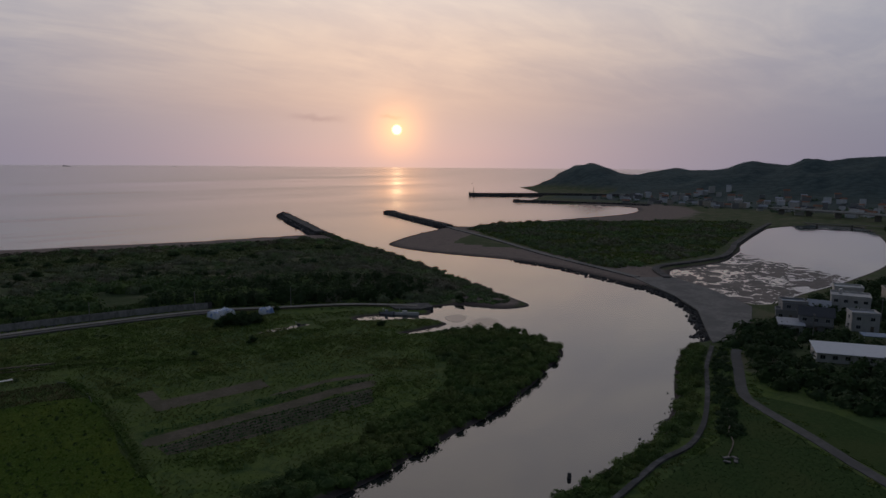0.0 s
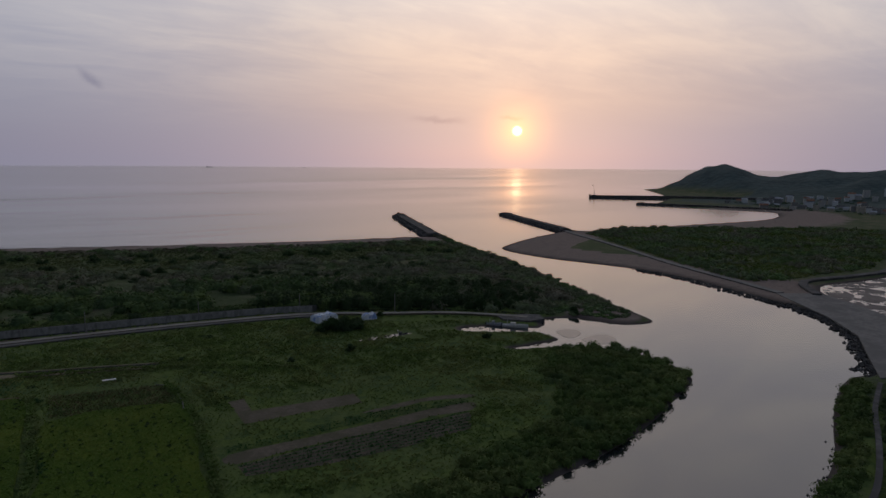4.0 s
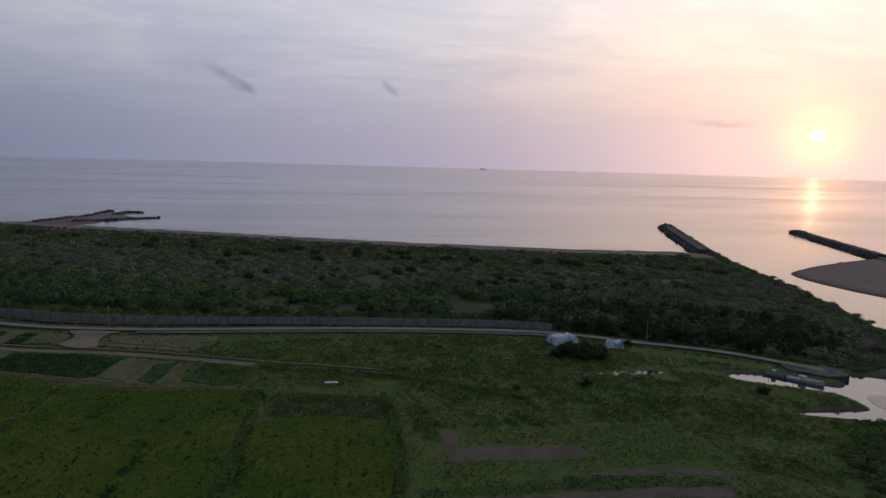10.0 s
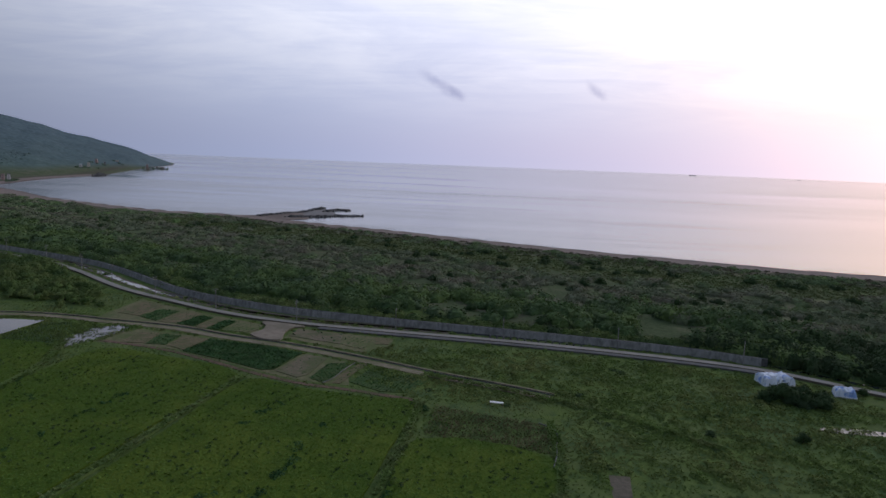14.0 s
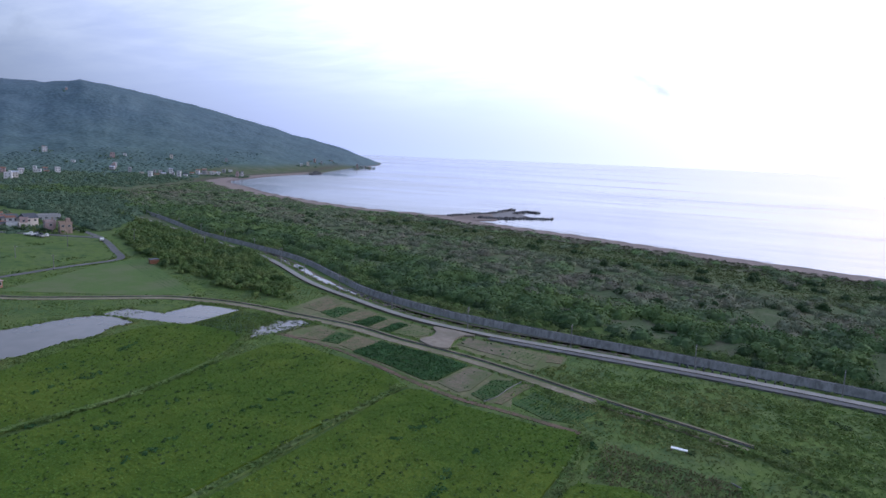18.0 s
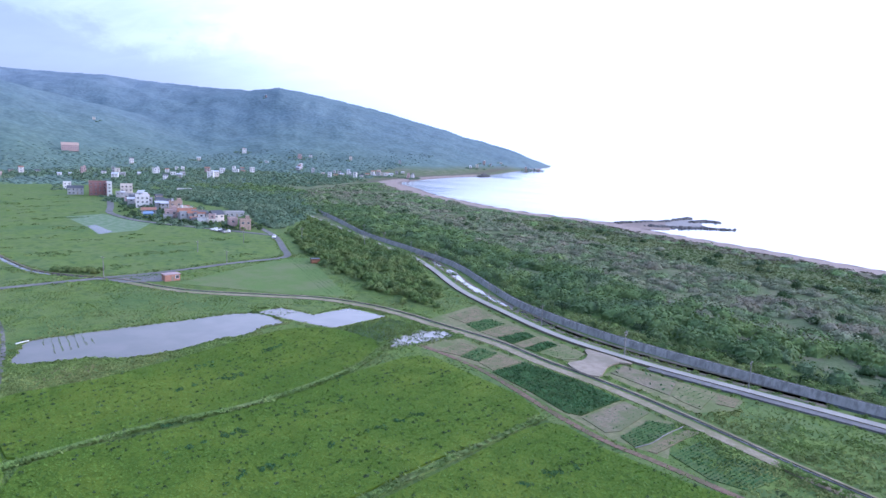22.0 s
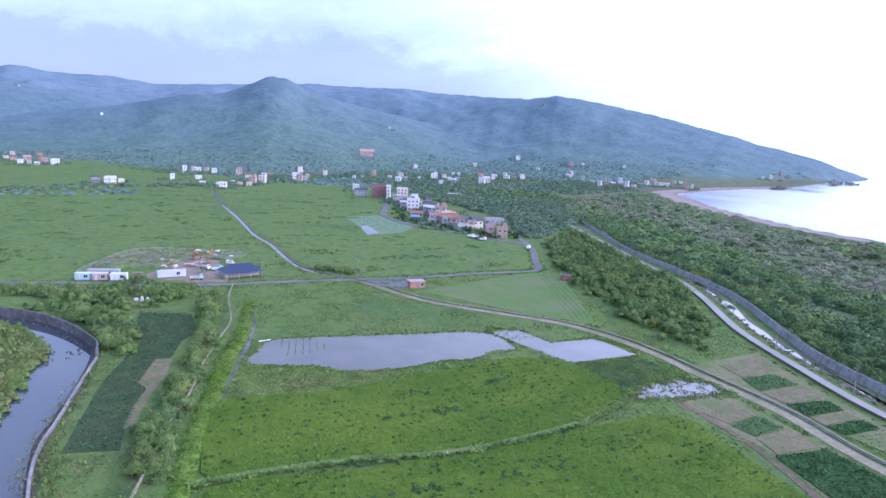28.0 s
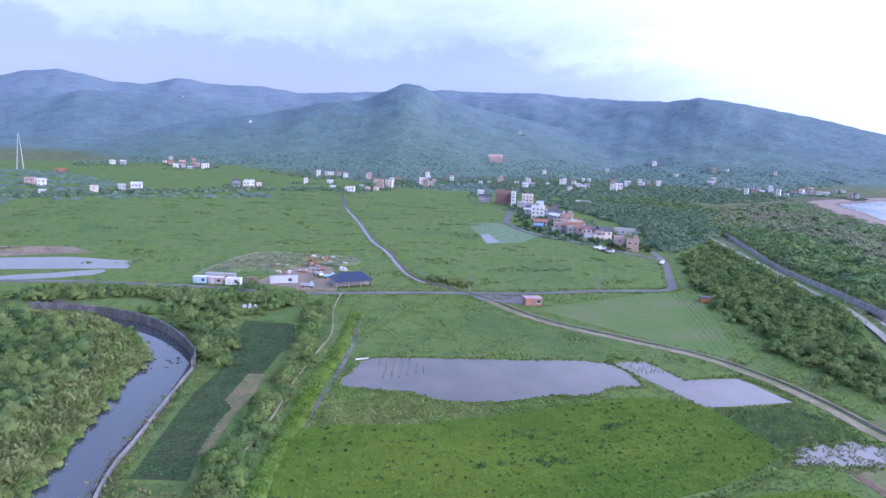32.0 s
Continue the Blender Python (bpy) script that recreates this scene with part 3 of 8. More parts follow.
def sea_material():
    """Rippled sea; where calm is set, a smooth dark river surface."""
    m = bpy.data.materials.new("sea_water")
    m.use_nodes = True
    n = Nodes(m.node_tree)
    b, out, k = n.add("ShaderNodeBsdfPrincipled"), n.add("ShaderNodeOutputMaterial"), n.add("ShaderNodeBump")
    n.put(out.inputs[0], b.outputs[0])
    a = n.add("ShaderNodeAttribute")
    a.attribute_name = "calm"
    calm, p = a.outputs["Fac"], where(n)
    big, f = n.noise(p, 0.0144, 3, 0.5), n.noise(p, 0.12, 3, 0.6, 0.4)
    lines = n.noise(n.vmath("MULTIPLY", p, (0.0016, 0.006, 1.0)), 1.0, 6, 0.65, 0.9)
    bands = n.noise(n.vmath("MULTIPLY", p, (0.0005, 0.0035, 1.0)), 1.0, 5, 0.6, 0.5)
    sea = n.mix(n.ramp(big, 0.35, 0.65), (0.085, 0.092, 0.100), (0.075, 0.082, 0.088))
    # upstream the base colour is lifted and bluer, standing in for reflected sky
    river_base = n.mix(n.ramp(n.split(p)[0], -60, -150), (0.032, 0.034, 0.034), (0.046, 0.054, 0.062))
    n.put(b.inputs["Base Color"], n.mix(calm, sea, river_base))
    rough = n.math("ADD", n.ramp(lines, 0.35, 0.65, 0.10, 0.18), n.ramp(bands, 0.40, 0.62, -0.03, 0.05))
    n.put(b.inputs["Roughness"], n.math("ADD", n.math("MULTIPLY", rough, n.math("SUBTRACT", 1.0, calm)), n.math("MULTIPLY", calm, 0.035)))
    n.put(b.inputs["IOR"], n.ramp(calm, 0, 1, 1.52, 1.72))
    n.put(k.inputs["Strength"], n.ramp(calm, 0, 1, 0.22, 0.018))
    k.inputs["Distance"].default_value = 0.25
    n.put(k.inputs["Height"], n.math("ADD", f, n.math("MULTIPLY", big, 2.0)))
    n.put(b.inputs["Normal"], k.outputs[0])
    return m


def build_sea():
    az = np.radians(np.arange(0, 360, 1.5))
    radii = np.concatenate([[1], 30 * 1.06 ** np.arange(0, 90)])
    radii = np.append(radii[radii < 5300], 5400.0)
    A, R = np.meshgrid(az, radii)
    x, y = CENTRE[0] - np.sin(A) * R, CENTRE[1] + np.cos(A) * R
    nr, na = x.shape
    i = np.arange(nr * na).reshape(nr, na)
    j = np.roll(i, -1, 1)
    faces = np.stack([i[:-1], j[:-1], j[1:], i[1:]], -1).reshape(-1, 4)[:, ::-1]
    ob = mesh_object("water", np.stack([x, y, np.full(x.shape, WATER_Z)], -1).reshape(-1, 3), faces, sea_material(), True)
    ob.data.attributes.new("calm", "FLOAT", "POINT").data.foreach_set("value", np.clip((signed(CALM, x, y) + 22) / 44, 0, 1).astype(np.float32).ravel())
    return tagged(ob, "calm grey-pink sea and river water at dawn", "water", kind="structure")


build_sea()


def build_mud_flat():
    """Low mud banks in the lagoon, cut by branching rivulets."""
    gx, gy = np.meshgrid(np.arange(258, 452, 1.0), np.arange(36, 130, 0.9), indexing="ij")
    wx, wy = gx + 8 * fbm(gx, gy, 34, 3, 6.0), gy + 8 * fbm(gx, gy, 38, 3, 1.4)
    run = np.minimum(np.abs(fbm(wx * 0.7, wy * 1.4, 84, 3, 4.0)), 0.75 * np.abs(fbm(wx, wy * 1.6, 58, 3, 2.2)) + 0.03)
    rim = np.clip(signed(lagoon, gx, gy) / 6, -1, 1)
    reach = 1.0 - np.clip((gx - 345 - 0.7 * (gy - 60)) / 60, 0, 1.6)
    z = WATER_Z + 0.10 * np.clip(7.0 * (run - 0.10), -1.2, 0.9) * np.clip(reach, 0, 1) - 0.25 * np.clip(0.55 - reach, 0, 1) + 0.03 * fbm(gx, gy, 9, 3, 0.5) - np.where(rim < 0.1, 0.6, 0)
    nx, ny = gx.shape
    i = np.arange(nx * ny).reshape(nx, ny)
    f = np.stack([i[:-1, :-1], i[1:, :-1], i[1:, 1:], i[:-1, 1:]], -1).reshape(-1, 4)
    mud = mottled("lagoon_mud", (0.115, 0.095, 0.088), (0.165, 0.138, 0.126), (0.09, 0.078, 0.072), 0.5, 0.06, 0.55)
    tagged(mesh_object("mud_flat", np.stack([gx, gy, z], -1).reshape(-1, 3), f, mud, True), "brown mud flats cut by branching rivulets in the lagoon", "mud flat", kind="structure")


build_mud_flat()

# ---- builders ----
RNG = np.random.default_rng(11)


def box_verts(x0, y0, z0, x1, y1, z1):
    return [(x0, y0, z0), (x1, y0, z0), (x1, y1, z0), (x0, y1, z0), (x0, y0, z1), (x1, y0, z1), (x1, y1, z1), (x0, y1, z1)]


BOX_FACES = [(3, 2, 1, 0), (4, 5, 6, 7), (0, 1, 5, 4), (1, 2, 6, 5), (2, 3, 7, 6), (3, 0, 4, 7)]


def bm_box(x0, y0, z0, x1, y1, z1, bevel=0.0):
    bm = bmesh.new()
    v = [bm.verts.new(c) for c in box_verts(x0, y0, z0, x1, y1, z1)]
    for f in BOX_FACES:
        bm.faces.new([v[i] for i in f])
    if bevel:
        bmesh.ops.bevel(bm, geom=bm.edges[:], offset=bevel, segments=1, affect="EDGES")
    return bm


def add_box(bm, x0, y0, z0, x1, y1, z1):
    v = [bm.verts.new(c) for c in box_verts(x0, y0, z0, x1, y1, z1)]
    for f in BOX_FACES:
        bm.faces.new([v[i] for i in f])
    return v


def tube(bm, a, b, r0, r1, sides=8):
    """A tapered, capped rod from a to b."""
    a, b = Vector(a), Vector(b)
    q = (b - a).to_track_quat("Z", "Y").to_matrix()
    rings = []
    for p, r in ((a, r0), (b, r1)):
        rings.append([bm.verts.new(p + q @ Vector((math.cos(6.2832 * i / sides) * r, math.sin(6.2832 * i / sides) * r, 0))) for i in range(sides)])
    for i in range(sides):
        j = (i + 1) % sides
        bm.faces.new((rings[0][i], rings[0][j], rings[1][j], rings[1][i]))
    bm.faces.new(rings[0][::-1])
    bm.faces.new(rings[1])


def part(name, bm, material, parent, label=""):
    """Links a bmesh as one mesh object under a thing or a part."""
    me = bpy.data.meshes.new(name)
    bm.normal_update()
    bm.to_mesh(me)
    bm.free()
    for m in material if isinstance(material, (list, tuple)) else [material]:
        me.materials.append(m)
    ob = new(name, me)
    ob.parent = parent
    if label:
        ob["label"] = label
    return ob


def thing(name, label, category, m=None, group=""):
    ob = tagged(new(name), label, category, group)
    ob.empty_display_size = 0.5
    if m is not None:
        ob.matrix_world = m
    return ob


def share(name, source, parent, m):
    ob = new(name, source.data if hasattr(source, "data") else source)
    ob.parent, ob.matrix_basis = parent, m
    return ob


def ribbon(name, line, width, z, depth, mat, label, category="", kind="structure", side=None, shift=0.0):
    """A strip of even width with thickness along a line; side: another material for its flanks."""
    p = np.asarray(line, float)
    t = np.gradient(p, axis=0)
    t /= np.linalg.norm(t, axis=1)[:, None]
    nrm = np.stack([-t[:, 1], t[:, 0]], 1)
    p = p + nrm * shift
    zz = np.broadcast_to(np.asarray(z, float), (len(p),))
    l, r = p + nrm * width / 2, p - nrm * width / 2
    n = len(p)
    v = np.concatenate([np.c_[l, zz], np.c_[r, zz], np.c_[l, zz - depth], np.c_[r, zz - depth]])
    i = np.arange(n - 1)
    top = np.stack([i, i + n, i + n + 1, i + 1], 1)
    left = np.stack([i + 1, i + 2 * n + 1, i + 2 * n, i], 1)[:, ::-1]
    right = np.stack([i + n, i + 3 * n, i + 3 * n + 1, i + n + 1], 1)
    left = np.stack([i, i + 1, i + 2 * n + 1, i + 2 * n], 1)
    ends = np.array([[0, 2 * n, 3 * n, n], [n - 1, 2 * n - 1, 4 * n - 1, 3 * n - 1]])
    f = np.concatenate([top, left, right, ends])
    idx = np.zeros(len(f), int)
    idx[len(top):] = 1 if side else 0
    ob = mesh_object(name, v, f, [mat, side] if side else [mat], index=idx)
    return tagged(ob, label, category or name, kind=kind)


def tess(pts):
    from_3d = [Vector((x, y, 0)) for x, y in pts]
    return tess_polygon([from_3d])


def tess_polygon(loops):
    """Triangles of a plain outline, by ear clipping on a bmesh."""
    bm = bmesh.new()
    v = [bm.verts.new(p) for p in loops[0]]
    f = bm.faces.new(v)
    bm.normal_update()
    if f.normal.z < 0:
        f.normal_flip()
    bm.verts.index_update()
    res = bmesh.ops.triangulate(bm, faces=[f], ngon_method="EAR_CLIP")
    tris = [tuple(q.index for q in t.verts) for t in res["faces"]]
    bm.free()
    return tris


def patch(name, pts, z, mat, label, category, height=0.0, smooth=0, kind="structure", rim=None):
    """A flat piece of land or water; with height, a slab with sloped flanks."""
    p = spline(pts, smooth, True) if smooth else np.array(pts, float)
    tris = tess(p)
    v = [(x, y, z + height) for x, y in p]
    f = [t for t in tris]
    if height:
        n = len(p)
        c = p.mean(0)
        v += [(x + (x - c[0]) * 0.004, y + (y - c[1]) * 0.004, z - 0.1) for x, y in p]
        for i in range(n):
            j = (i + 1) % n
            f += [(i, j, j + n), (i, j + n, i + n)]
    ob = mesh_object(name, v, f, mat)
    return tagged(ob, label, category, kind=kind)


def scatter(pts, spacing, rng=RNG, keep=None, jitter=0.45):
    """Loose points inside an outline."""
    p = np.array(pts, float)
    lo, hi = p.min(0), p.max(0)
    gx, gy = np.meshgrid(np.arange(lo[0], hi[0], spacing), np.arange(lo[1], hi[1], spacing))
    q = np.stack([gx.ravel(), gy.ravel()], 1)
    q = q + rng.uniform(-jitter, jitter, q.shape) * spacing
    ok = inside(p, q[:, 0], q[:, 1])
    q = q[ok]
    if keep is not None:
        q = q[keep(q[:, 0], q[:, 1])]
    return q


def leaves(c, nrm, size, aspect=0.62, rng=RNG):
    """Diamond-shaped leaf clumps at the points c, facing nrm."""
    n = len(c)
    nrm = nrm / np.maximum(np.linalg.norm(nrm, axis=1), 1e-6)[:, None]
    t = np.cross(nrm, rng.normal(size=(n, 3)))
    t /= np.maximum(np.linalg.norm(t, axis=1), 1e-6)[:, None]
    b = np.cross(nrm, t)
    s = np.broadcast_to(size, (n,))[:, None] * rng.uniform(0.65, 1.35, (n, 1))
    v = np.stack([c + t * s, c + b * s * aspect - nrm * s * 0.12, c - t * s, c - b * s * aspect - nrm * s * 0.12], 1)
    return v.reshape(-1, 3), np.arange(4 * n).reshape(n, 4)


def leaf_tris(c, nrm, size, rng=RNG):
    """Small pointed leaf sprays at the points c, facing nrm."""
    n = len(c)
    nrm = nrm / np.maximum(np.linalg.norm(nrm, axis=1), 1e-6)[:, None]
    t = np.cross(nrm, rng.normal(size=(n, 3)))
    t /= np.maximum(np.linalg.norm(t, axis=1), 1e-6)[:, None]
    b = np.cross(nrm, t)
    s = np.broadcast_to(size, (n,))[:, None] * rng.uniform(0.65, 1.35, (n, 1))
    v = np.stack([c + t * s * 1.2, c + b * s * 0.8 - t * s * 0.6, c - b * s * 0.8 - t * s * 0.6], 1)
    return v.reshape(-1, 3), np.arange(3 * n).reshape(n, 3)


def crown_templates(k, rng, low=-0.15):
    """Lumpy shells of unit radius: points with their outward directions."""
    out = []
    for _ in range(6):
        lumps = rng.normal(size=(9, 3))
        lumps /= np.linalg.norm(lumps, axis=1)[:, None]
        lumps[:, 2] = np.abs(lumps[:, 2]) * 0.8
        d = rng.normal(size=(k * 4, 3))
        d /= np.linalg.norm(d, axis=1)[:, None]
        d = d[d[:, 2] > low][:k]
        while len(d) < k:
            d = np.vstack([d, d])[:k]
        r = 0.66 + 0.42 * np.max(np.clip(d @ lumps.T, 0, 1) ** 9, axis=1) + rng.uniform(-0.12, 0.24, k)
        out.append((d * r[:, None], d))
    return out


def foliage(pos, rad, hgt, k, leaf, rng=RNG, core=True, low=-0.15):
    """Points and quads of many bushy crowns; pos is each one's foot."""
    pos, rad, hgt = np.asarray(pos, float), np.asarray(rad, float), np.asarray(hgt, float)
    n = len(pos)
    temps = crown_templates(k, rng, low)
    which, turn = rng.integers(0, 6, n), rng.uniform(0, 6.283, n)
    T, D = np.stack([t[0] for t in temps])[which], np.stack([t[1] for t in temps])[which]
    ca, sa = np.cos(turn)[:, None], np.sin(turn)[:, None]

    def spin(a):
        return np.stack([a[..., 0] * ca - a[..., 1] * sa, a[..., 0] * sa + a[..., 1] * ca, a[..., 2]], -1)
    T, D = spin(T), spin(D)
    scale = np.stack([rad, rad, hgt], 1)[:, None, :]
    c = pos[:, None, :] + T * scale + np.array([0, 0, 0.12]) * scale
    nn = D + rng.normal(size=D.shape) * 0.42 + np.array([0, 0, 0.35])
    v1, f1 = leaf_tris(c.reshape(-1, 3), nn.reshape(-1, 3), np.repeat(rad * leaf, k), rng)
    if not core:
        return v1, f1
    seg, rings = 7, [(1.0, -0.15), (0.92, 0.25), (0.68, 0.62), (0.25, 0.84)]
    a = np.arange(seg) * 6.2832 / seg
    base = np.concatenate([np.stack([np.cos(a) * r, np.sin(a) * r, np.full(seg, z)], 1) for r, z in rings]) * 0.68
    m = len(base)
    wob = 1 + rng.uniform(-0.16, 0.16, (n, m, 1))
    v2 = (pos[:, None, :] + spin(np.broadcast_to(base, (n, m, 3)) * wob) * scale + np.array([0, 0, 0.12]) * scale).reshape(-1, 3)
    q = []
    for r in range(len(rings) - 1):
        for s in range(seg):
            q.append((r * seg + s, r * seg + (s + 1) % seg, (r + 1) * seg + (s + 1) % seg, (r + 1) * seg + s))
    o = (len(rings) - 1) * seg
    q += [(o, o + 1, o + 2, o + 3), (o, o + 3, o + 4, o + 6), (o + 4, o + 5, o + 6, o + 6)][:2]
    q = np.array(q)
    q = np.concatenate([q[:, [0, 1, 2]], q[:, [0, 2, 3]]])
    f2 = (q[None] + (np.arange(n) * m)[:, None, None]).reshape(-1, 3)
    return np.concatenate([v1, v2]), np.concatenate([f1, f2 + len(v1)])


def tufts(pos, size, blades=3, lean=0.5, rng=RNG, wide=0.22):
    """Grass tufts: narrow leaning blades."""
    pos = np.repeat(np.asarray(pos, float), blades, 0)
    n = len(pos)
    s = np.repeat(np.broadcast_to(size, (n // blades,)), blades) * rng.uniform(0.6, 1.3, n)
    a, b = rng.uniform(0, 6.283, n), rng.uniform(0, 6.283, n)
    side = np.stack([np.cos(a), np.sin(a), np.zeros(n)], 1) * (s * wide)[:, None]
    off = np.stack([np.cos(b) * lean, np.sin(b) * lean, np.ones(n)], 1) * s[:, None]
    root = pos + np.stack([np.cos(b), np.sin(b), np.zeros(n)], 1) * (s * 0.25)[:, None]
    v = np.stack([root - side, root + side, root + off + side * 0.5, root + off - side * 0.5], 1).reshape(-1, 3)
    return v, np.arange(4 * n).reshape(n, 4)


def stuff(name, arrays, mat, label, category, smooth=False):
    return tagged(mesh_object(name, arrays[0], arrays[1], mat, smooth), label, category, kind="stuff")


def join(*sets):
    v, f, o = [], [], 0
    for a, b in sets:
        v.append(a)
        f.append(b + o)
        o += len(a)
    return np.concatenate(v), np.concatenate(f)


def at_ground(q, z=0.0):
    return np.c_[q, np.full(len(q), z)]


# ---- roads, tracks, walls ----
M["track_soil"] = mottled("track_soil", (0.20, 0.17, 0.115), (0.27, 0.23, 0.165), (0.15, 0.145, 0.075), 0.9, 0.12)
M["strip_soil"] = mottled("weedy_strip_soil", (0.12, 0.105, 0.078), (0.17, 0.145, 0.11), (0.10, 0.095, 0.062), 0.9, 0.15)
M["mid_soil"] = mottled("tilled_soil", (0.138, 0.115, 0.066), (0.190, 0.158, 0.092), (0.112, 0.122, 0.054), 1.1, 0.2)
ROAD = spline([(-420, 400), (-360, 372), (-300, 344), (-258, 323), (-224, 308), (-195, 289), (-158, 261), (-125, 243), (-95, 229), (-65, 222), (-35, 219), (4, 216), (42, 211), (78, 203), (104, 188), (126, 175), (141, 160), (147, 152)], 6)
TRACK = spline([(-268, 170), (-234, 178), (-205, 197), (-187, 209), (-166, 214), (-148, 214), (-133, 212), (-106, 209), (-87, 203), (-62, 197), (-39, 189), (-17, 180), (3, 173), (16, 168)], 5)
FARM_ROAD = spline([(-330, -60), (-318, 10), (-308, 45), (-302, 62), (-292, 82), (-284, 104), (-281, 130), (-276, 163), (-271, 190), (-270, 228), (-267, 252), (-272, 262), (-290, 274), (-312, 289), (-334, 302), (-356, 312), (-400, 330)], 6)
VILLAGE_ROAD = spline([(-585, 322), (-533, 297), (-497, 279), (-452, 272), (-424, 276), (-395, 284), (-362, 294), (-334, 302)], 5)
CANAL = spline([(-757, 193), (-719, 188), (-600, 172), (-497, 164), (-413, 156), (-376, 156), (-326, 152), (-302, 153), (-280, 163), (-262, 171)], 5)
DIKE_PATH = spline([(-120, 66), (-143, 74), (-153, 77), (-170, 84), (-189, 90), (-212, 99), (-228, 105), (-257, 110), (-278, 116)], 4)
RIGHT_ROAD = spline([(181, 34), (175, 32), (160, 25.5), (146, 19.5), (139, 16), (134, 11.5), (122, -5), (109, -22), (96, -45)], 3)
RIGHT_PATH = spline([(178, 41), (155, 33), (137, 25), (120, 18), (108, 14), (97, 12), (86, 13), (73, 12), (50, 10), (20, 6)], 4)

ribbon("road", ROAD, 2.9, 0.7, 0.9, M["road"], "pale concrete coast road on a low embankment", side=M["strip_soil"])
ribbon("road_shoulder", ROAD[55:80], 2.6, 0.5, 0.6, M["asphalt"], "dark asphalt shoulder below the coast road", "shoulder", shift=-2.8)
ribbon("drain", ROAD[24:], 2.2, 0.06, 0.1, M["river"], "shallow drain between road and sea wall", "drain", shift=7.4)
ribbon("farm_track", TRACK, 2.9, 0.12, 0.25, M["track_soil"], "pale earth farm track beside a concrete ditch", "track", shift=-1.6)
ribbon("ditch_water", TRACK, 0.6, 0.05, 0.1, M["river"], "dark water in a narrow concrete ditch", "ditch", shift=1.6)
ribbon("ditch_kerb", TRACK, 0.25, 0.2, 0.4, M["old_concrete"], "concrete kerb of the farm ditch", "kerb", shift=1.05)
ribbon("ditch_wall", TRACK, 0.6, 0.2, 0.4, M["track_soil"], "weathered concrete wall of the farm ditch", "kerb", shift=2.15)
ribbon("farm_road", FARM_ROAD, 3.6, 0.14, 0.25, M["asphalt"], "grey asphalt farm road across the fields", "road")
ribbon("village_road", VILLAGE_ROAD, 5.0, 0.15, 0.25, M["asphalt"], "grey asphalt road along the village edge", "road")
ribbon("canal_water", CANAL, 2.2, 0.06, 0.1, M["pond"], "narrow irrigation canal across the fields", "canal")
ribbon("canal_bank", CANAL, 0.9, 0.35, 0.5, M["strip_soil"], "dark canal bank", "canal bank", shift=1.75)
ribbon("dike_path", DIKE_PATH, 0.4, 1.12, 0.3, M["track_soil"], "trodden earth path on a grassy dike", "path")
ribbon("lane", RIGHT_ROAD, 3.0, 0.14, 0.25, M["asphalt"], "grey lane between dark fields", "road")
ribbon("bank_path", RIGHT_PATH, 1.2, 0.5, 0.6, M["old_concrete"], "narrow concrete path on the river dike", "path")
M["pale_ramp"] = mottled("pale_dusty_concrete", (0.225, 0.19, 0.14), (0.275, 0.235, 0.18), (0.175, 0.155, 0.11), 0.5, 0.08, 0.9, 0.15, 0.04)
patch("junction_apron", [(-79.5, 205.5), (-73, 201), (-68, 201.5), (-68.5, 206), (-69.5, 211), (-68.5, 217), (-65.5, 219.2), (-81.5, 222.4), (-78.5, 217), (-77.5, 211)], 0.2, M["pale_ramp"], "pale dusty concrete ramp joining track and road", "ramp", height=0.36, smooth=2)
patch("hut_yard", [(-275, 163), (-272, 189), (-262, 190), (-254, 181), (-262, 168)], 0.03, M["asphalt"], "grey gravel yard beside a brick hut", "yard", height=0.12)
patch("slipway", [(278, 125), (296, 112), (276, 82), (252, 55), (224, 45), (194, 39), (183, 43), (206, 56), (228, 68), (249, 88)], -0.15, M["concrete"], "broad weathered concrete apron between river and lagoon", "apron", height=0.4)
ribbon("revetment_road", spline([(420, 420), (385, 362), (364, 313), (338, 258), (314, 210), (292, 154), (280, 124)], 5), 4.4, 0.55, 1.2, M["concrete"], "concrete dike road along the river mouth", "dike road", side=M["old_concrete"])
ribbon("lagoon_revetment", spline([(290, 112), (318, 132), (360, 126), (393, 124), (430, 133), (472, 146), (569, 168), (660, 186)], 5), 4.0, 1.0, 2.2, M["old_concrete"], "sloped concrete revetment round the lagoon", "revetment", side=M["old_concrete"])

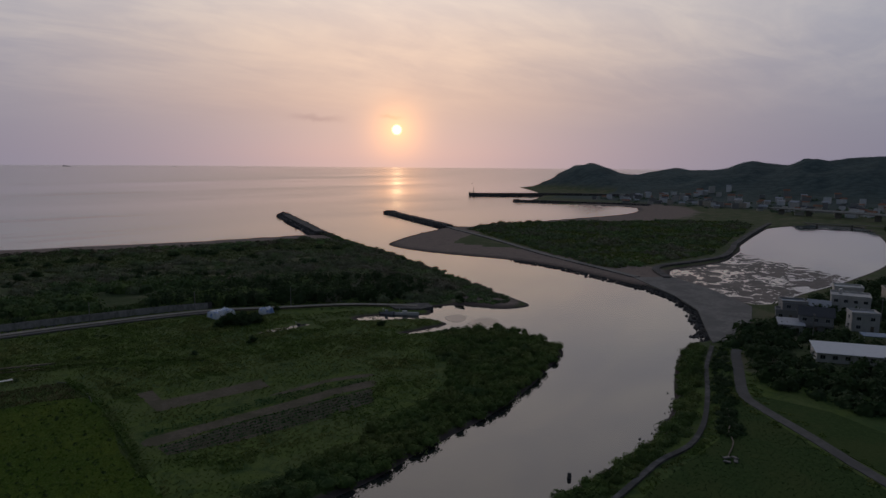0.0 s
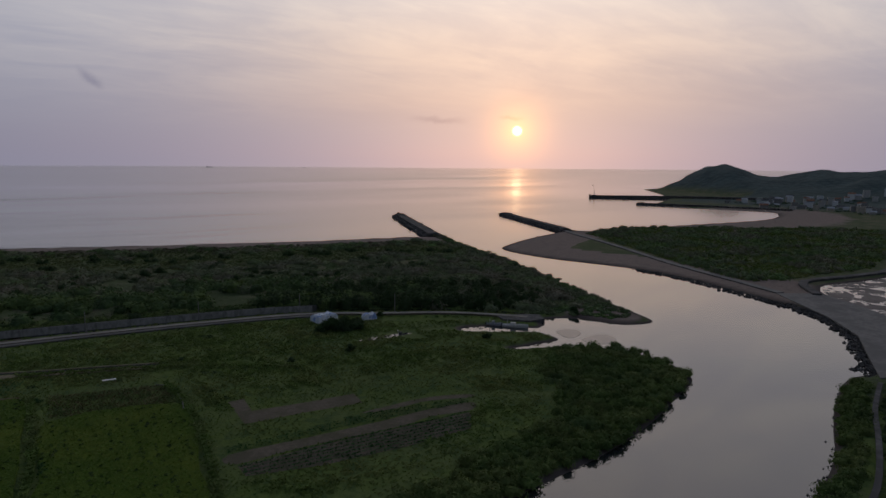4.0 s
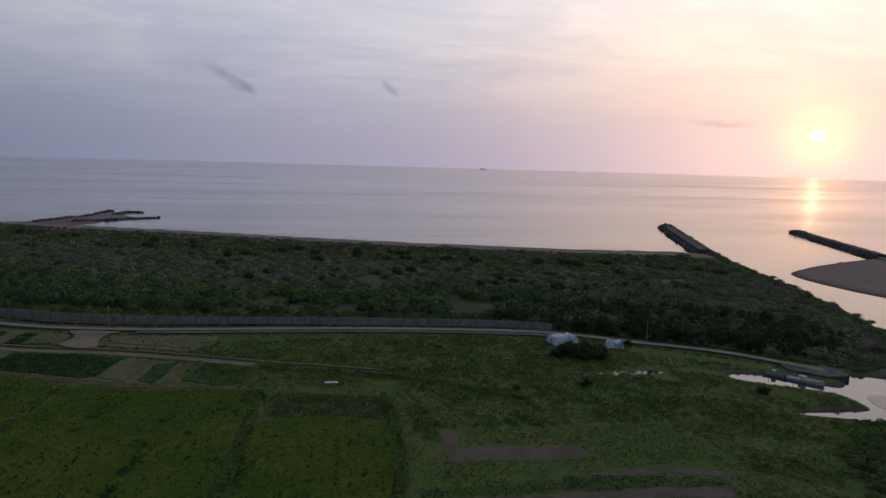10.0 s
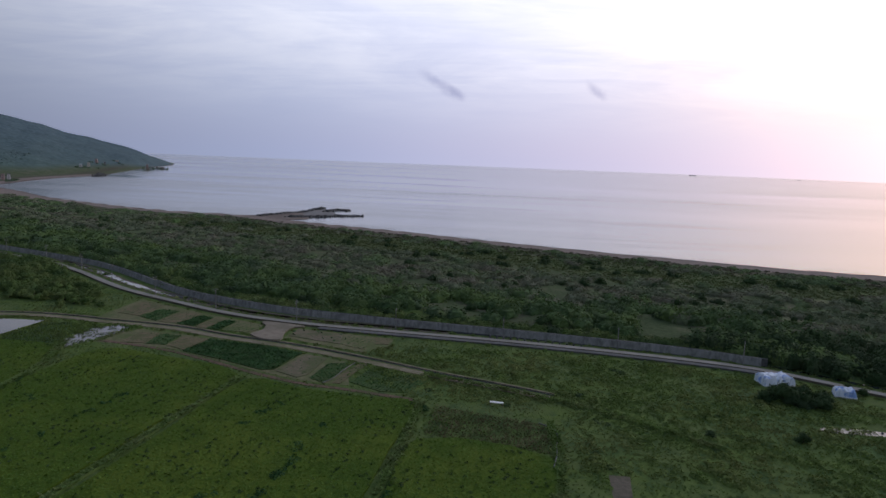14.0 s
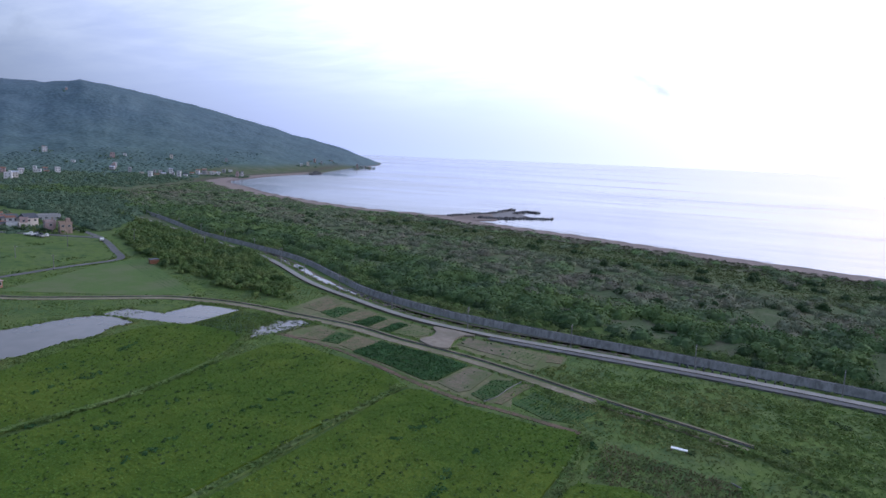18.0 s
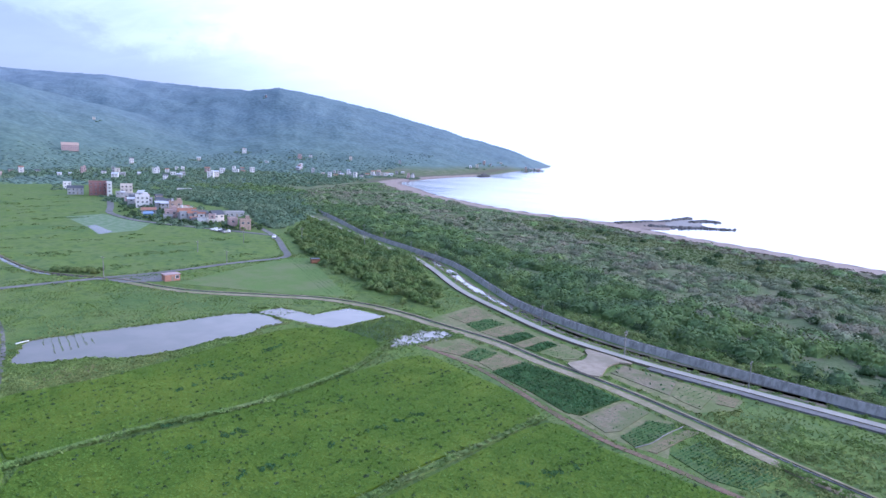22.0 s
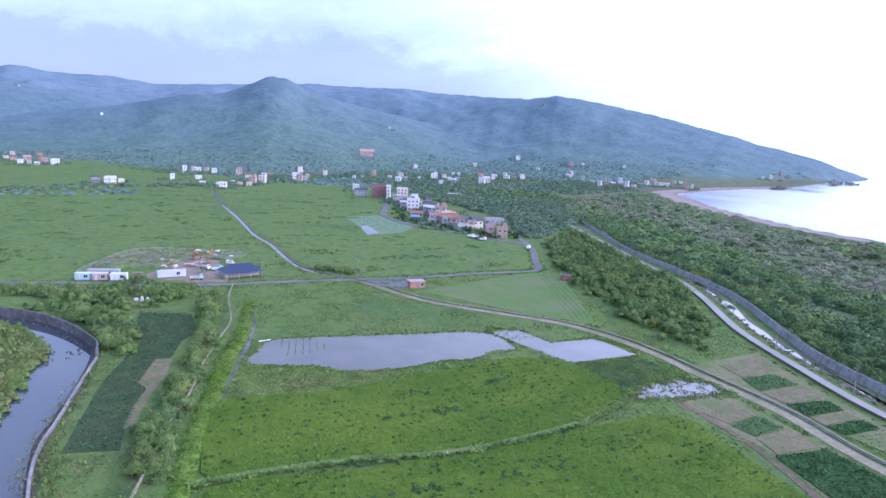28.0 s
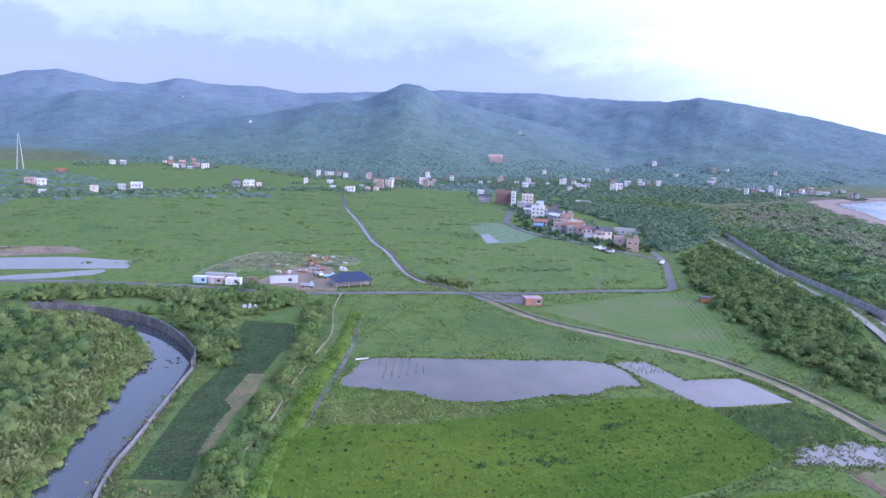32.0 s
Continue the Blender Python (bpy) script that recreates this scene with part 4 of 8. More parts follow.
# sea wall: a backing with separate cast panels
WALL = spline([(-420, 418), (-360, 385), (-302, 351), (-245, 328), (-195, 306), (-152, 275), (-127, 257), (-103, 246), (-76, 237), (-36, 230), (4, 225), (43, 219), (67, 214), (84, 208)], 8)
sea_wall = ribbon("sea_wall", WALL, 0.5, 2.4, 2.7, M["old_concrete"], "long grey concrete sea wall with cast panels", "sea wall")
panel_mesh = None
seg = np.linalg.norm(np.diff(WALL, axis=0), axis=1)
run = np.concatenate([[0], np.cumsum(seg)])
for d in np.arange(2.0, run[-1] - 5, 5.0):
    a, b = (np.array([np.interp(e, run, WALL[:, 0]), np.interp(e, run, WALL[:, 1])]) for e in (d, d + 4.9))
    mid, ang = (a + b) / 2, math.atan2(b[1] - a[1], b[0] - a[0])
    m = pose(mid[0], mid[1], 0, 0, 0, math.degrees(ang))
    if panel_mesh is None:
        bm = bm_box(-2.48, -0.45, -0.2, 2.48, -0.2, 2.33)
        for v in bm.verts:
            if v.co.z < 0 and v.co.y < -0.3:
                v.co.y -= 0.8
        first = part("panel", bm, None or surface("panel_concrete", None, 0.9, None, 0.3, 0.06, 0, 0.2, lambda n: (
            n.mix(n.ramp(n.noise(n.vmath("MULTIPLY", where(n), (1.0, 1.0, 0.3)), 0.7, 5, 0.7), 0.35, 0.7),
                  n.mix(n.add("ShaderNodeObjectInfo").outputs["Random"], (0.28, 0.272, 0.25), (0.33, 0.32, 0.295)), (0.16, 0.155, 0.143)), n.noise(where(n), 1.5, 4))), sea_wall)
        first.matrix_basis, panel_mesh = m, first.data
    else:
        share("panel", panel_mesh, sea_wall, m)
# river wall round the bend
RIVER_WALL = spline([(-276, 12), (-268, 31), (-262, 41), (-250, 52), (-235, 60), (-216, 66), (-206, 66)], 6)
ribbon("river_wall", RIVER_WALL, 0.5, 2.2, 4.0, M["old_concrete"], "curved grey concrete retaining wall on the river bend", "retaining wall")
ribbon("river_kerb", spline([(-206, 66), (-188, 62), (-169, 58), (-148, 54), (-110, 54), (-60, 53)], 5), 0.5, 0.3, 1.8, M["concrete"], "low pale concrete edge along the river", "kerb")

# ---- fields, plots and ponds ----
M["meadow"] = mottled("dark_meadow", (0.036, 0.068, 0.018), (0.052, 0.090, 0.024), (0.062, 0.088, 0.025), 0.9, 0.07)
M["wet_reed"] = mottled("wet_reed_ground", (0.072, 0.112, 0.056), (0.095, 0.138, 0.068), (0.085, 0.12, 0.066), 0.8, 0.1)
M["bund"] = mottled("bund_grass", (0.088, 0.142, 0.034), (0.120, 0.180, 0.046), (0.140, 0.175, 0.060), 1.6, 0.12)
F1 = [(-163, 88), (-160, 112), (-161, 138), (-163, 165), (-160, 176), (-150, 183), (-128, 180), (-122, 160), (-121, 128), (-126, 104), (-129, 82), (-141, 82)]
F2 = [(-126, 80), (-121, 108), (-119, 133), (-118, 158), (-115, 181), (-98, 179), (-68, 168), (-72, 134), (-75, 106), (-80, 80), (-100, 70)]
F3 = [(-76, 70), (-71, 105), (-68, 132), (-64, 164), (-49, 161), (-31, 158), (-18, 156), (-20, 130), (-22, 105), (-30, 66)]
F4 = [(-28, 66), (-18, 104), (-15, 136), (13, 132), (12, 110), (8, 92), (4, 62)]
fields = [patch("crop_field", f, 0.0, M["crop"], "bright green flooded crop field, patchy canopy", "field", 0.45, 3) for f in (F1, F2, F3, F4)]
POND1 = [(-186, 101), (-195, 105), (-204, 111), (-203, 121), (-199, 138), (-195, 152), (-188, 176), (-170, 176), (-171, 169), (-167, 158), (-169, 150), (-168, 138), (-171, 124), (-175, 119), (-179, 116)]
POND2 = [(-187, 178), (-187, 188), (-171, 190), (-169, 206), (-152, 207), (-154, 183)]
POND3 = [(-130, 181), (-132, 193), (-130, 206), (-119, 206), (-121, 197), (-126, 180)]
patch("pond", [(78.8, 160.1), (89.5, 160.5), (98.2, 157.9), (88.7, 157.3), (78.7, 157.5)], 0.06, M["pond"], "shallow pool at the end of the creek", "pond", smooth=3)
for f, s in ((POND1, 3), (POND2, 0), (POND3, 2)):
    patch("pond", f, 0.06, M["pond"], "still pond mirroring the pale sky", "pond", smooth=s)


def beside(line, i, d):
    """A point at the distance d to one side of a line's point i."""
    t = line[i + 1] - line[i - 1]
    return tuple(line[i] + np.array([-t[1], t[0]]) / np.linalg.norm(t) * d)


PUDDLE = [beside(ROAD, i, d) for i, d in ((25, 6.6), (28, 6.2), (31, 5.8), (34, 6.2), (37, 5.8), (40, 6.2), (43, 6.4), (46, 6.6))] + [beside(ROAD, i, d) for i, d in ((46, 7.0), (43, 7.8), (41, 8.9), (38, 8.0), (36, 9.6), (34, 8.4), (31, 9.8), (29, 8.2), (26, 8.0))]
ribbon("drain_bed", np.array([beside(ROAD, i, 7.4) for i in range(22, 64)]), 5.6, 0.06, 0.1, M["strip_soil"], "muddy drain bed between coast road and sea wall", "drain")
patch("pond", PUDDLE, 0.08, M["pond"], "long puddle of water beside the coast road", "pond", smooth=3)
patch("pond", [(-372, -40), (-372, 5), (-358, 34), (-341, 33), (-345, -14), (-350, -60)], 0.06, M["pond"], "flooded field mirroring the sky", "pond")
patch("pond", [(-335, 6), (-340, 24), (-329, 22), (-322, -6), (-330, -14)], 0.06, M["pond"], "small flooded field beside the road", "pond", smooth=2)
patch("bare_field", [(-409, -60), (-402, 0), (-384, 12), (-377, -24), (-380, -60)], 0.05, M["dirt"], "bare grey fallow field", "field")
patch("lotus_pond", [(-488, 243), (-492, 272), (-456, 268), (-424, 270), (-399, 248), (-396, 222), (-428, 231)], 0.06, surface("lotus_pond_mix", None, 0.8, None, 0.2, 0.1, 0, 0.12, lambda n: (n.mix(n.ramp(n.noise(where(n), 0.25, 4), 0.45, 0.6), (0.105, 0.158, 0.075), (0.150, 0.195, 0.118)), n.noise(where(n), 0.8))), "shallow pond grown over with floating leaves", "pond")
patch("pond", [(-434, 233), (-437, 240), (-400, 233), (-396, 223)], 0.10, M["pond"], "open water corner of the overgrown pond", "pond")
patch("pond", [(-146, 87), (-152, 88), (-150, 96), (-146, 97)], 0.06, M["pond"], "tiny puddle at the field edge", "pond", smooth=2)
PLOTS = [[(-123, 188), (-119, 205), (-88, 199), (-62, 192), (-42, 185), (-37, 166), (-50, 167), (-66, 173), (-95, 186)], [(-139, 216), (-139, 245), (-125, 238), (-110, 231), (-80, 219), (-79, 208), (-106, 211)], [(-68, 205), (-67, 217), (-40, 213), (-33, 212), (-33, 203), (-40, 195)]]
M["plot_base"] = mottled("plot_earth", (0.13, 0.130, 0.065), (0.18, 0.170, 0.090), (0.10, 0.130, 0.045), 0.6, 0.12)
for f in PLOTS:
    patch("allotment", f, 0.015, M["plot_base"], "patchwork of small half-tilled vegetable plots", "plot")
PLOT_SOIL = [[(24, 127), (28, 127), (27, 118), (40, 116), (53, 115), (52, 108), (37, 110), (23, 111)], [(15, 97), (32, 96), (51, 95), (63, 95), (75, 93), (72, 89), (61, 91), (52, 90), (30, 92), (15, 92)], [(48, 102), (58, 102.5), (68, 102), (78, 98), (77, 96), (66, 100), (57, 100)]]
for k, f in enumerate(PLOT_SOIL):
    patch("soil_plot", f, 0.04, M["strip_soil"], "bare brown tilled plot", "plot", smooth=3 if k else 0)
ribbon("red_ditch", spline([(-122, 190), (-95, 184), (-66, 171), (-50, 165), (-38, 163), (-19, 159)], 4), 1.7, 0.08, 0.1, mottled("reddish_earth", (0.125, 0.085, 0.06), (0.18, 0.125, 0.09), (0.10, 0.09, 0.05), 0.9, 0.15), "reddish earth bank along the crop fields", "bank")
patch("mown_field", [(-247, 183), (-266, 254), (-258, 264), (-186, 221), (-182, 212), (-204, 203)], 0.03, mottled("mown_grass", (0.084, 0.134, 0.036), (0.108, 0.160, 0.048), (0.135, 0.150, 0.070), 1.1, 0.04), "smooth mown green field with faint tractor rows", "field", height=0.05)
patch("mown_field", [(141, 14), (142, -4), (136, -17), (113, -21), (127, 3), (139, 15)], 0.03, M["meadow"], "smooth dark green field beside the lane", "field", height=0.1)
patch("dirt_yard", [(-306, 84), (-320, 94), (-351, 110), (-345, 122), (-313, 119), (-288, 116), (-280, 102), (-294, 100)], 0.03, M["dirt"], "bare earth scrap yard beside the farm road", "yard", height=0.06)
patch("weed_mound", [(-322, 62), (-345, 72), (-372, 88), (-366, 112), (-349, 138), (-333, 124), (-342, 110), (-322, 92), (-326, 80)], 0.0, M["scrub_leaf"], "weedy mound behind the scrap yard", "mound", height=1.2, smooth=2)
M["wet_bar"] = mottled("wet_mud_bar", (0.12, 0.105, 0.095), (0.17, 0.15, 0.135), (0.10, 0.09, 0.082), 0.8, 0.12, 0.28, 0.15, 0.05, 0.5)
WET = [[(145.4, 134.5), (152.2, 133.2), (150.9, 127.2), (143.3, 124.5), (141.9, 127.9)], [(144, 121), (156, 122), (155, 114.5), (146, 113)]]
for f in WET:
    patch("mud_bank", f, WATER_Z, M["wet_bar"], "pale wet mud bar showing at low tide", "mud bank", height=0.05, smooth=3)
patch("mud_bank", [(345, 358), (350, 365), (335, 352), (328, 345), (338, 347)], WATER_Z, M["wet_sand"], "small sand bar in the river mouth", "sand bar", height=0.12, smooth=3)
RIVER_FIELD = [(-249, 80), (-242, 95), (-220, 93.5), (-214, 88.5), (-198, 83), (-198, 79), (-182.7, 74.1), (-178.3, 75.4), (-157.3, 69.6), (-147.5, 68), (-150.5, 58.3), (-165, 61.6), (-187, 66.7), (-200.4, 71.8), (-212, 75), (-226, 76)]
patch("row_field", RIVER_FIELD, 0.03, mottled("field_soil", (0.05, 0.06, 0.03), (0.08, 0.085, 0.045), (0.045, 0.06, 0.03), 1.0, 0.1), "vegetable field in narrow rows beside the river", "field", height=0.05)
patch("soil_plot", [(-199, 79.7), (-197.8, 83.5), (-184.4, 80.4), (-174.6, 76.2), (-156.3, 70.8), (-156.9, 69), (-170.7, 72.6), (-177.6, 75.5), (-182.7, 74)], 0.15, M["mid_soil"], "stepped strip of bare tilled soil", "plot")

BUNDS = [([(-129, 183), (-121, 160), (-120, 128), (-126, 104), (-129, 78)], 2.6), ([(-66, 167), (-70, 134), (-73, 106), (-78, 72)], 2.2), ([(-17, 158), (-18, 130), (-20, 105), (-29, 66)], 2.4), ([(14, 150), (14.5, 132), (12.5, 108), (7, 70)], 1.2)]
for line_, w_ in BUNDS:
    ribbon("field_bund", spline(line_, 6), w_ * 0.6, 0.56, 0.75, M["bund"], "grassy bund between two crop fields", "bund")
# narrow vegetable beds between track and coast road, and between ditch and track
BEDS = [("tan", [(-135.7, 222.9), (-136.5, 241), (-125.4, 236.3), (-126.3, 220.5)]), ("green", [(-125.5, 219.5), (-124, 231), (-116, 230), (-116.8, 215.2)]), ("tan", [(-116, 215), (-115.2, 230), (-106.7, 227.5), (-109, 213.8)]),
        ("dark", [(-108.4, 213.4), (-105.8, 225.5), (-100.4, 224), (-101.6, 211.4)]), ("tan", [(-101.1, 211.3), (-99.6, 223.6), (-95.7, 222), (-96.8, 210)]), ("dark", [(-96.3, 209.8), (-95, 221.6), (-90.4, 220.6), (-91.6, 209.2)]),
        ("mixed", [(-90.8, 209), (-89.8, 220.2), (-80, 218.6), (-79.5, 212), (-82.3, 208.4)]), ("tan", [(-114.5, 188.9), (-114.3, 201), (-107.8, 200.4), (-106.6, 189.8)]), ("green", [(-106, 189.4), (-107, 200), (-99.9, 199.4), (-99.7, 189.4)]),
        ("tan", [(-99, 188.6), (-99.1, 199), (-90.4, 198), (-92.4, 186)]), ("dark", [(-91.8, 184.6), (-89.5, 198), (-79.4, 196.4), (-69.7, 194.6), (-57, 190), (-60.1, 174), (-63.6, 173), (-76.2, 178.8)]),
        ("weedy", [(-59.6, 173.1), (-56.8, 183.3), (-55.8, 189.4), (-48.6, 187), (-49.8, 171.8), (-52, 169)]), ("green", [(-48.5, 169.2), (-47, 182), (-40.8, 184.4), (-41.4, 175.4), (-44, 166.4)]), ("tan", [(-41.6, 166.6), (-40.6, 175), (-38.6, 183), (-35.6, 184), (-37.6, 177), (-39.6, 166.6)]),
        ("dots", [(-67.2, 207.5), (-66.6, 216.4), (-50.4, 212.4), (-48.8, 202), (-58.1, 204.7)]), ("mixed", [(-48.2, 202), (-49.6, 212.2), (-39.8, 211.4), (-39.8, 198), (-43.9, 199.4)]), ("tan", [(-39.3, 211.6), (-34, 211.8), (-33.7, 205.1), (-37.9, 204.4)]),
        ("low", [(-37.4, 168.3), (-34.4, 179), (-25.8, 178), (-17.3, 173), (-21.1, 163.4), (-28.2, 163)])]
M["bed_green"] = mottled("bed_green", (0.062, 0.108, 0.030), (0.090, 0.142, 0.042), (0.100, 0.120, 0.050), 1.4, 0.15)
M["weedy_soil"] = mottled("weedy_soil", (0.14, 0.12, 0.075), (0.20, 0.17, 0.115), (0.10, 0.12, 0.05), 1.2, 0.15)
BED_LOOK = {"tan": ("mid_soil", "bare brown tilled bed with a few weeds"), "green": ("bed_green", "bed of low green vegetables"), "dark": ("meadow", "bed planted with dense dark green vegetables"), "mixed": ("plot_base", "half-overgrown bed of straw and weeds"), "weedy": ("weedy_soil", "half-bare plot with dry weeds"), "dots": ("weedy_soil", "bare bed with single planted shrubs"), "low": ("bed_green", "low green leaf crop beside the track")}
for kind_, quad in BEDS:
    patch("vegetable_bed", quad, 0.05, M[BED_LOOK[kind_][0]], BED_LOOK[kind_][1], "plot", height=0.1)
patch("meadow", [(172, 33), (158, 27), (138, 22), (120, 14), (106, 9), (90, 9), (60, 8), (40, 0), (60, -38), (94, -46), (107, -20), (120, -3), (132, 12), (138, 17.5), (158, 25.8)], 0.0, M["meadow"], "dark rough meadow between river dike and lane", "field", height=0.05)
REED_BED = [(-153, 182.5), (-151, 206), (-132, 206), (-133, 182)]
patch("reed_bed", REED_BED, 0.05, M["wet_reed"], "wet ground grown over with dark reeds", "reed bed")
# ---- growth ----
DARK_ROWS = [[(16, 101), (33, 100), (48, 101.5), (57, 99.5), (76, 95.6), (74, 93.5), (51, 95.5), (32, 97), (15, 98)], [(15, 91), (32, 91), (51, 89.5), (71, 88), (65, 80), (48, 80), (29, 82), (15, 86)]]
patch("row_plot", DARK_ROWS[1], 0.02, M["strip_soil"], "tilled strip planted with dark rows of vegetables", "plot")
v, f = [], []


def rows_of(pts, direction, spacing, step_, size, lift=0.1, gap=0.0):
    """Points along parallel rows inside an outline."""
    p = np.array(pts, float)
    c = p.mean(0)
    a = radians(direction)
    e, g = np.array([math.cos(a), math.sin(a)]), np.array([-math.sin(a), math.cos(a)])
    R = np.abs(p - c).max() * 1.5
    s, t = np.meshgrid(np.arange(-R, R, step_), np.arange(-R, R, spacing))
    s = s + RNG.uniform(-0.4, 0.4, s.shape) * step_
    t = t + RNG.uniform(-0.07, 0.07, t.shape) * spacing
    q = c + s.reshape(-1, 1) * e + t.reshape(-1, 1) * g
    q = q[inside(p, q[:, 0], q[:, 1])]
    if gap:
        q = q[RNG.random(len(q)) > gap]
    return q


def leafy_rows(pts, direction, spacing, step_, size, gap=0.0, z=0.15):
    q = rows_of(pts, direction, spacing, step_, size, gap=gap)
    c = np.c_[q, np.full(len(q), z) + RNG.uniform(0, size * 0.7, len(q))]
    return leaves(c, RNG.normal(size=(len(c), 3)) * 0.5 + np.array([0, 0, 1.0]), size)


# crop canopy: tightly set leaves, thinner where the plants fail
sets = []
for f_, n_ in ((F1, 0.43), (F2, 0.43), (F3, 0.42), (F4, 0.42)):
    q = scatter(spline(f_, 3, True), n_)
    keep_ = fbm(q[:, 0], q[:, 1], 9, 3, 0.7) > -1.1
    q = q[keep_]
    c = np.c_[q, 0.40 + RNG.uniform(0, 0.2, len(q)) + 0.05 * fbm(q[:, 0], q[:, 1], 6, 2, 1.7)]
    sets.append(leaves(c, RNG.normal(size=c.shape) * (0.3, 0.3, 0.2) + np.array([0, 0, 0.9]), 0.26, 0.8))
stuff("crop_leaves", join(*sets), M["crop_leaf"], "bright green broad crop leaves in the flooded fields", "crops")
# darker weeds standing in broken lines through the crop
sets = []
for f_, ang_ in ((F1, 84), (F2, 80), (F3, 84), (F4, 88)):
    p_ = spline(f_, 3, True)
    q = rows_of(p_, ang_, 2.6, 0.8, 1)
    n1 = fbm(q[:, 0], q[:, 1], 23, 3, 2.2)
    q = q[((n1 > 0.5) & (RNG.random(len(q)) > 0.4)) | ((n1 > 0.0) & (RNG.random(len(q)) > 0.82)) | (RNG.random(len(q)) > 0.88)]
    q = q + RNG.normal(size=q.shape) * 0.4
    sets.append(foliage(at_ground(q, 0.4), RNG.uniform(0.15, 0.5, len(q)), RNG.uniform(0.2, 0.45, len(q)), 16, 0.38, core=False))
stuff("field_weeds", join(*sets), M["dark_leaf"], "dark weed tufts in broken lines through the crop", "weeds")
rows = [leafy_rows(RIVER_FIELD, 108, 1.25, 0.2, 0.27, 0.02), leafy_rows(DARK_ROWS[0], -2, 1.0, 0.3, 0.3), leafy_rows(DARK_ROWS[1], -4, 1.5, 0.25, 0.34),
        leafy_rows([(-264, 254), (-258, 262), (-188, 222), (-190, 214)], -27, 2.0, 0.7, 0.22)]
BED_PLANTS = {"tan": (0.9, 0.6, 0.16, 0.4), "green": (0.8, 0.25, 0.3, 0.05), "dark": (0.85, 0.16, 0.36, 0.0), "mixed": (1.6, 0.6, 0.26, 0.35), "weedy": (1.3, 0.8, 0.2, 0.45), "dots": (3.6, 3.0, 0.8, 0.05), "low": (0.9, 0.3, 0.3, 0.1)}
for kind_, quad in BEDS:
    a_, b_, c_, g_ = BED_PLANTS[kind_]
    rows.append(leafy_rows(quad, 76 if kind_ != "dots" else 30, a_, b_, c_, g_))
stuff("row_crops", join(*rows), M["row_leaf"], "dark green vegetables planted in rows", "crops")
reeds = []
for p_, a_, s_, g_ in (([(-202, 112), (-203, 124), (-190, 125), (-188, 112)], -18, 2.0, 0.3), ([(-187, 179), (-187, 187), (-177, 188), (-176, 180)], 80, 1.6, 0.35), (REED_BED, 12, 0.9, 0.1), ([(-127, 184), (-129, 196), (-122, 198), (-122, 186)], 40, 2.0, 0.5)):
    q = rows_of(p_, a_, s_, 0.5, 1, gap=g_)
    reeds.append(tufts(at_ground(q, 0.05), 0.32, 2, 0.6, wide=0.22))
q = scatter(spline(POND3, 3, True), 0.62)
q = q[fbm(q[:, 0], q[:, 1], 8, 3, 1.3) > -0.1]
reeds.append(tufts(at_ground(q, 0.05), 0.26, 3, 0.9, wide=0.3))
stuff("reeds", join(*reeds), M["tree_leaf"], "rows of water plants standing in the ponds", "reeds")

# ---- scrub, woods and trees ----
M["bund_leaf"] = leafy("bund_grass_blades", (0.118, 0.186, 0.046), (0.152, 0.220, 0.058), (0.172, 0.212, 0.076), 0.1)
M["rank_leaf"] = leafy("rank_weed_leaves", (0.124, 0.186, 0.045), (0.158, 0.222, 0.058), (0.188, 0.218, 0.068), 0.04)
M["heath_leaf"] = leafy("heath_leaves", (0.095, 0.088, 0.058), (0.120, 0.108, 0.072), (0.090, 0.100, 0.055), 0.03)
M["straw_leaf"] = leafy("coast_grass", (0.125, 0.155, 0.062), (0.165, 0.185, 0.080), (0.105, 0.150, 0.055), 0.03)
scrub_line = np.array(SCRUB, float)
q = scatter(SCRUB, 5.6)
n1 = fbm(q[:, 0], q[:, 1], 62, 4, 0.2)
n2 = fbm(q[:, 0], q[:, 1], 24, 3, 3.3)
near_ = np.hypot(q[:, 0], q[:, 1] - 20)
back = np.minimum(dist_line(spline(BEACH, 3), q[:, 0], q[:, 1]), 200)
meadow = np.exp(-((back - 84) / 26) ** 2) * np.clip((620 - near_) / 120, 0, 1)
thick = (n1 + 0.7 * n2 > -0.30 + 1.5 * meadow) & (dist_line(WALL[40:96:2], q[:, 0], q[:, 1]) > 15) & (back > 36 + 16 * n1)
q, n1, n2, near_, back = (a_[thick] for a_ in (q, n1, n2, near_, back))
tall = np.clip(0.45 + 0.5 * n2 + 0.2 * n1 + back / 260, 0.25, 1.6) * RNG.uniform(0.75, 1.25, len(q))
rad_ = 2.3 + 1.9 * tall
hgt_ = 0.8 + 1.7 * tall
inland = dist_line(WALL[::4], q[:, 0], q[:, 1])
wooded = inland + 26 * n2 < 62
grey = ~wooded & (back + 30 * n1 > 96) & (n2 + 0.5 * n1 > -0.35)
rad_ = np.where(wooded, rad_ * 1.12, rad_)
hgt_ = np.where(wooded, hgt_ * 1.25 + 0.8, hgt_)
close = near_ < 420
foot_ = np.c_[q, scrub_z(q[:, 0], q[:, 1]) - 0.3]
M["grey_scrub"] = leafy("grey_scrub_leaves", (0.146, 0.178, 0.098), (0.176, 0.204, 0.112), (0.198, 0.186, 0.130), 0.03, third=(0.162, 0.232, 0.092))
M["shore_leaf"] = leafy("shore_tree_leaves", (0.078, 0.128, 0.050), (0.108, 0.168, 0.060), (0.140, 0.200, 0.062), 0.035, third=(0.088, 0.128, 0.066))
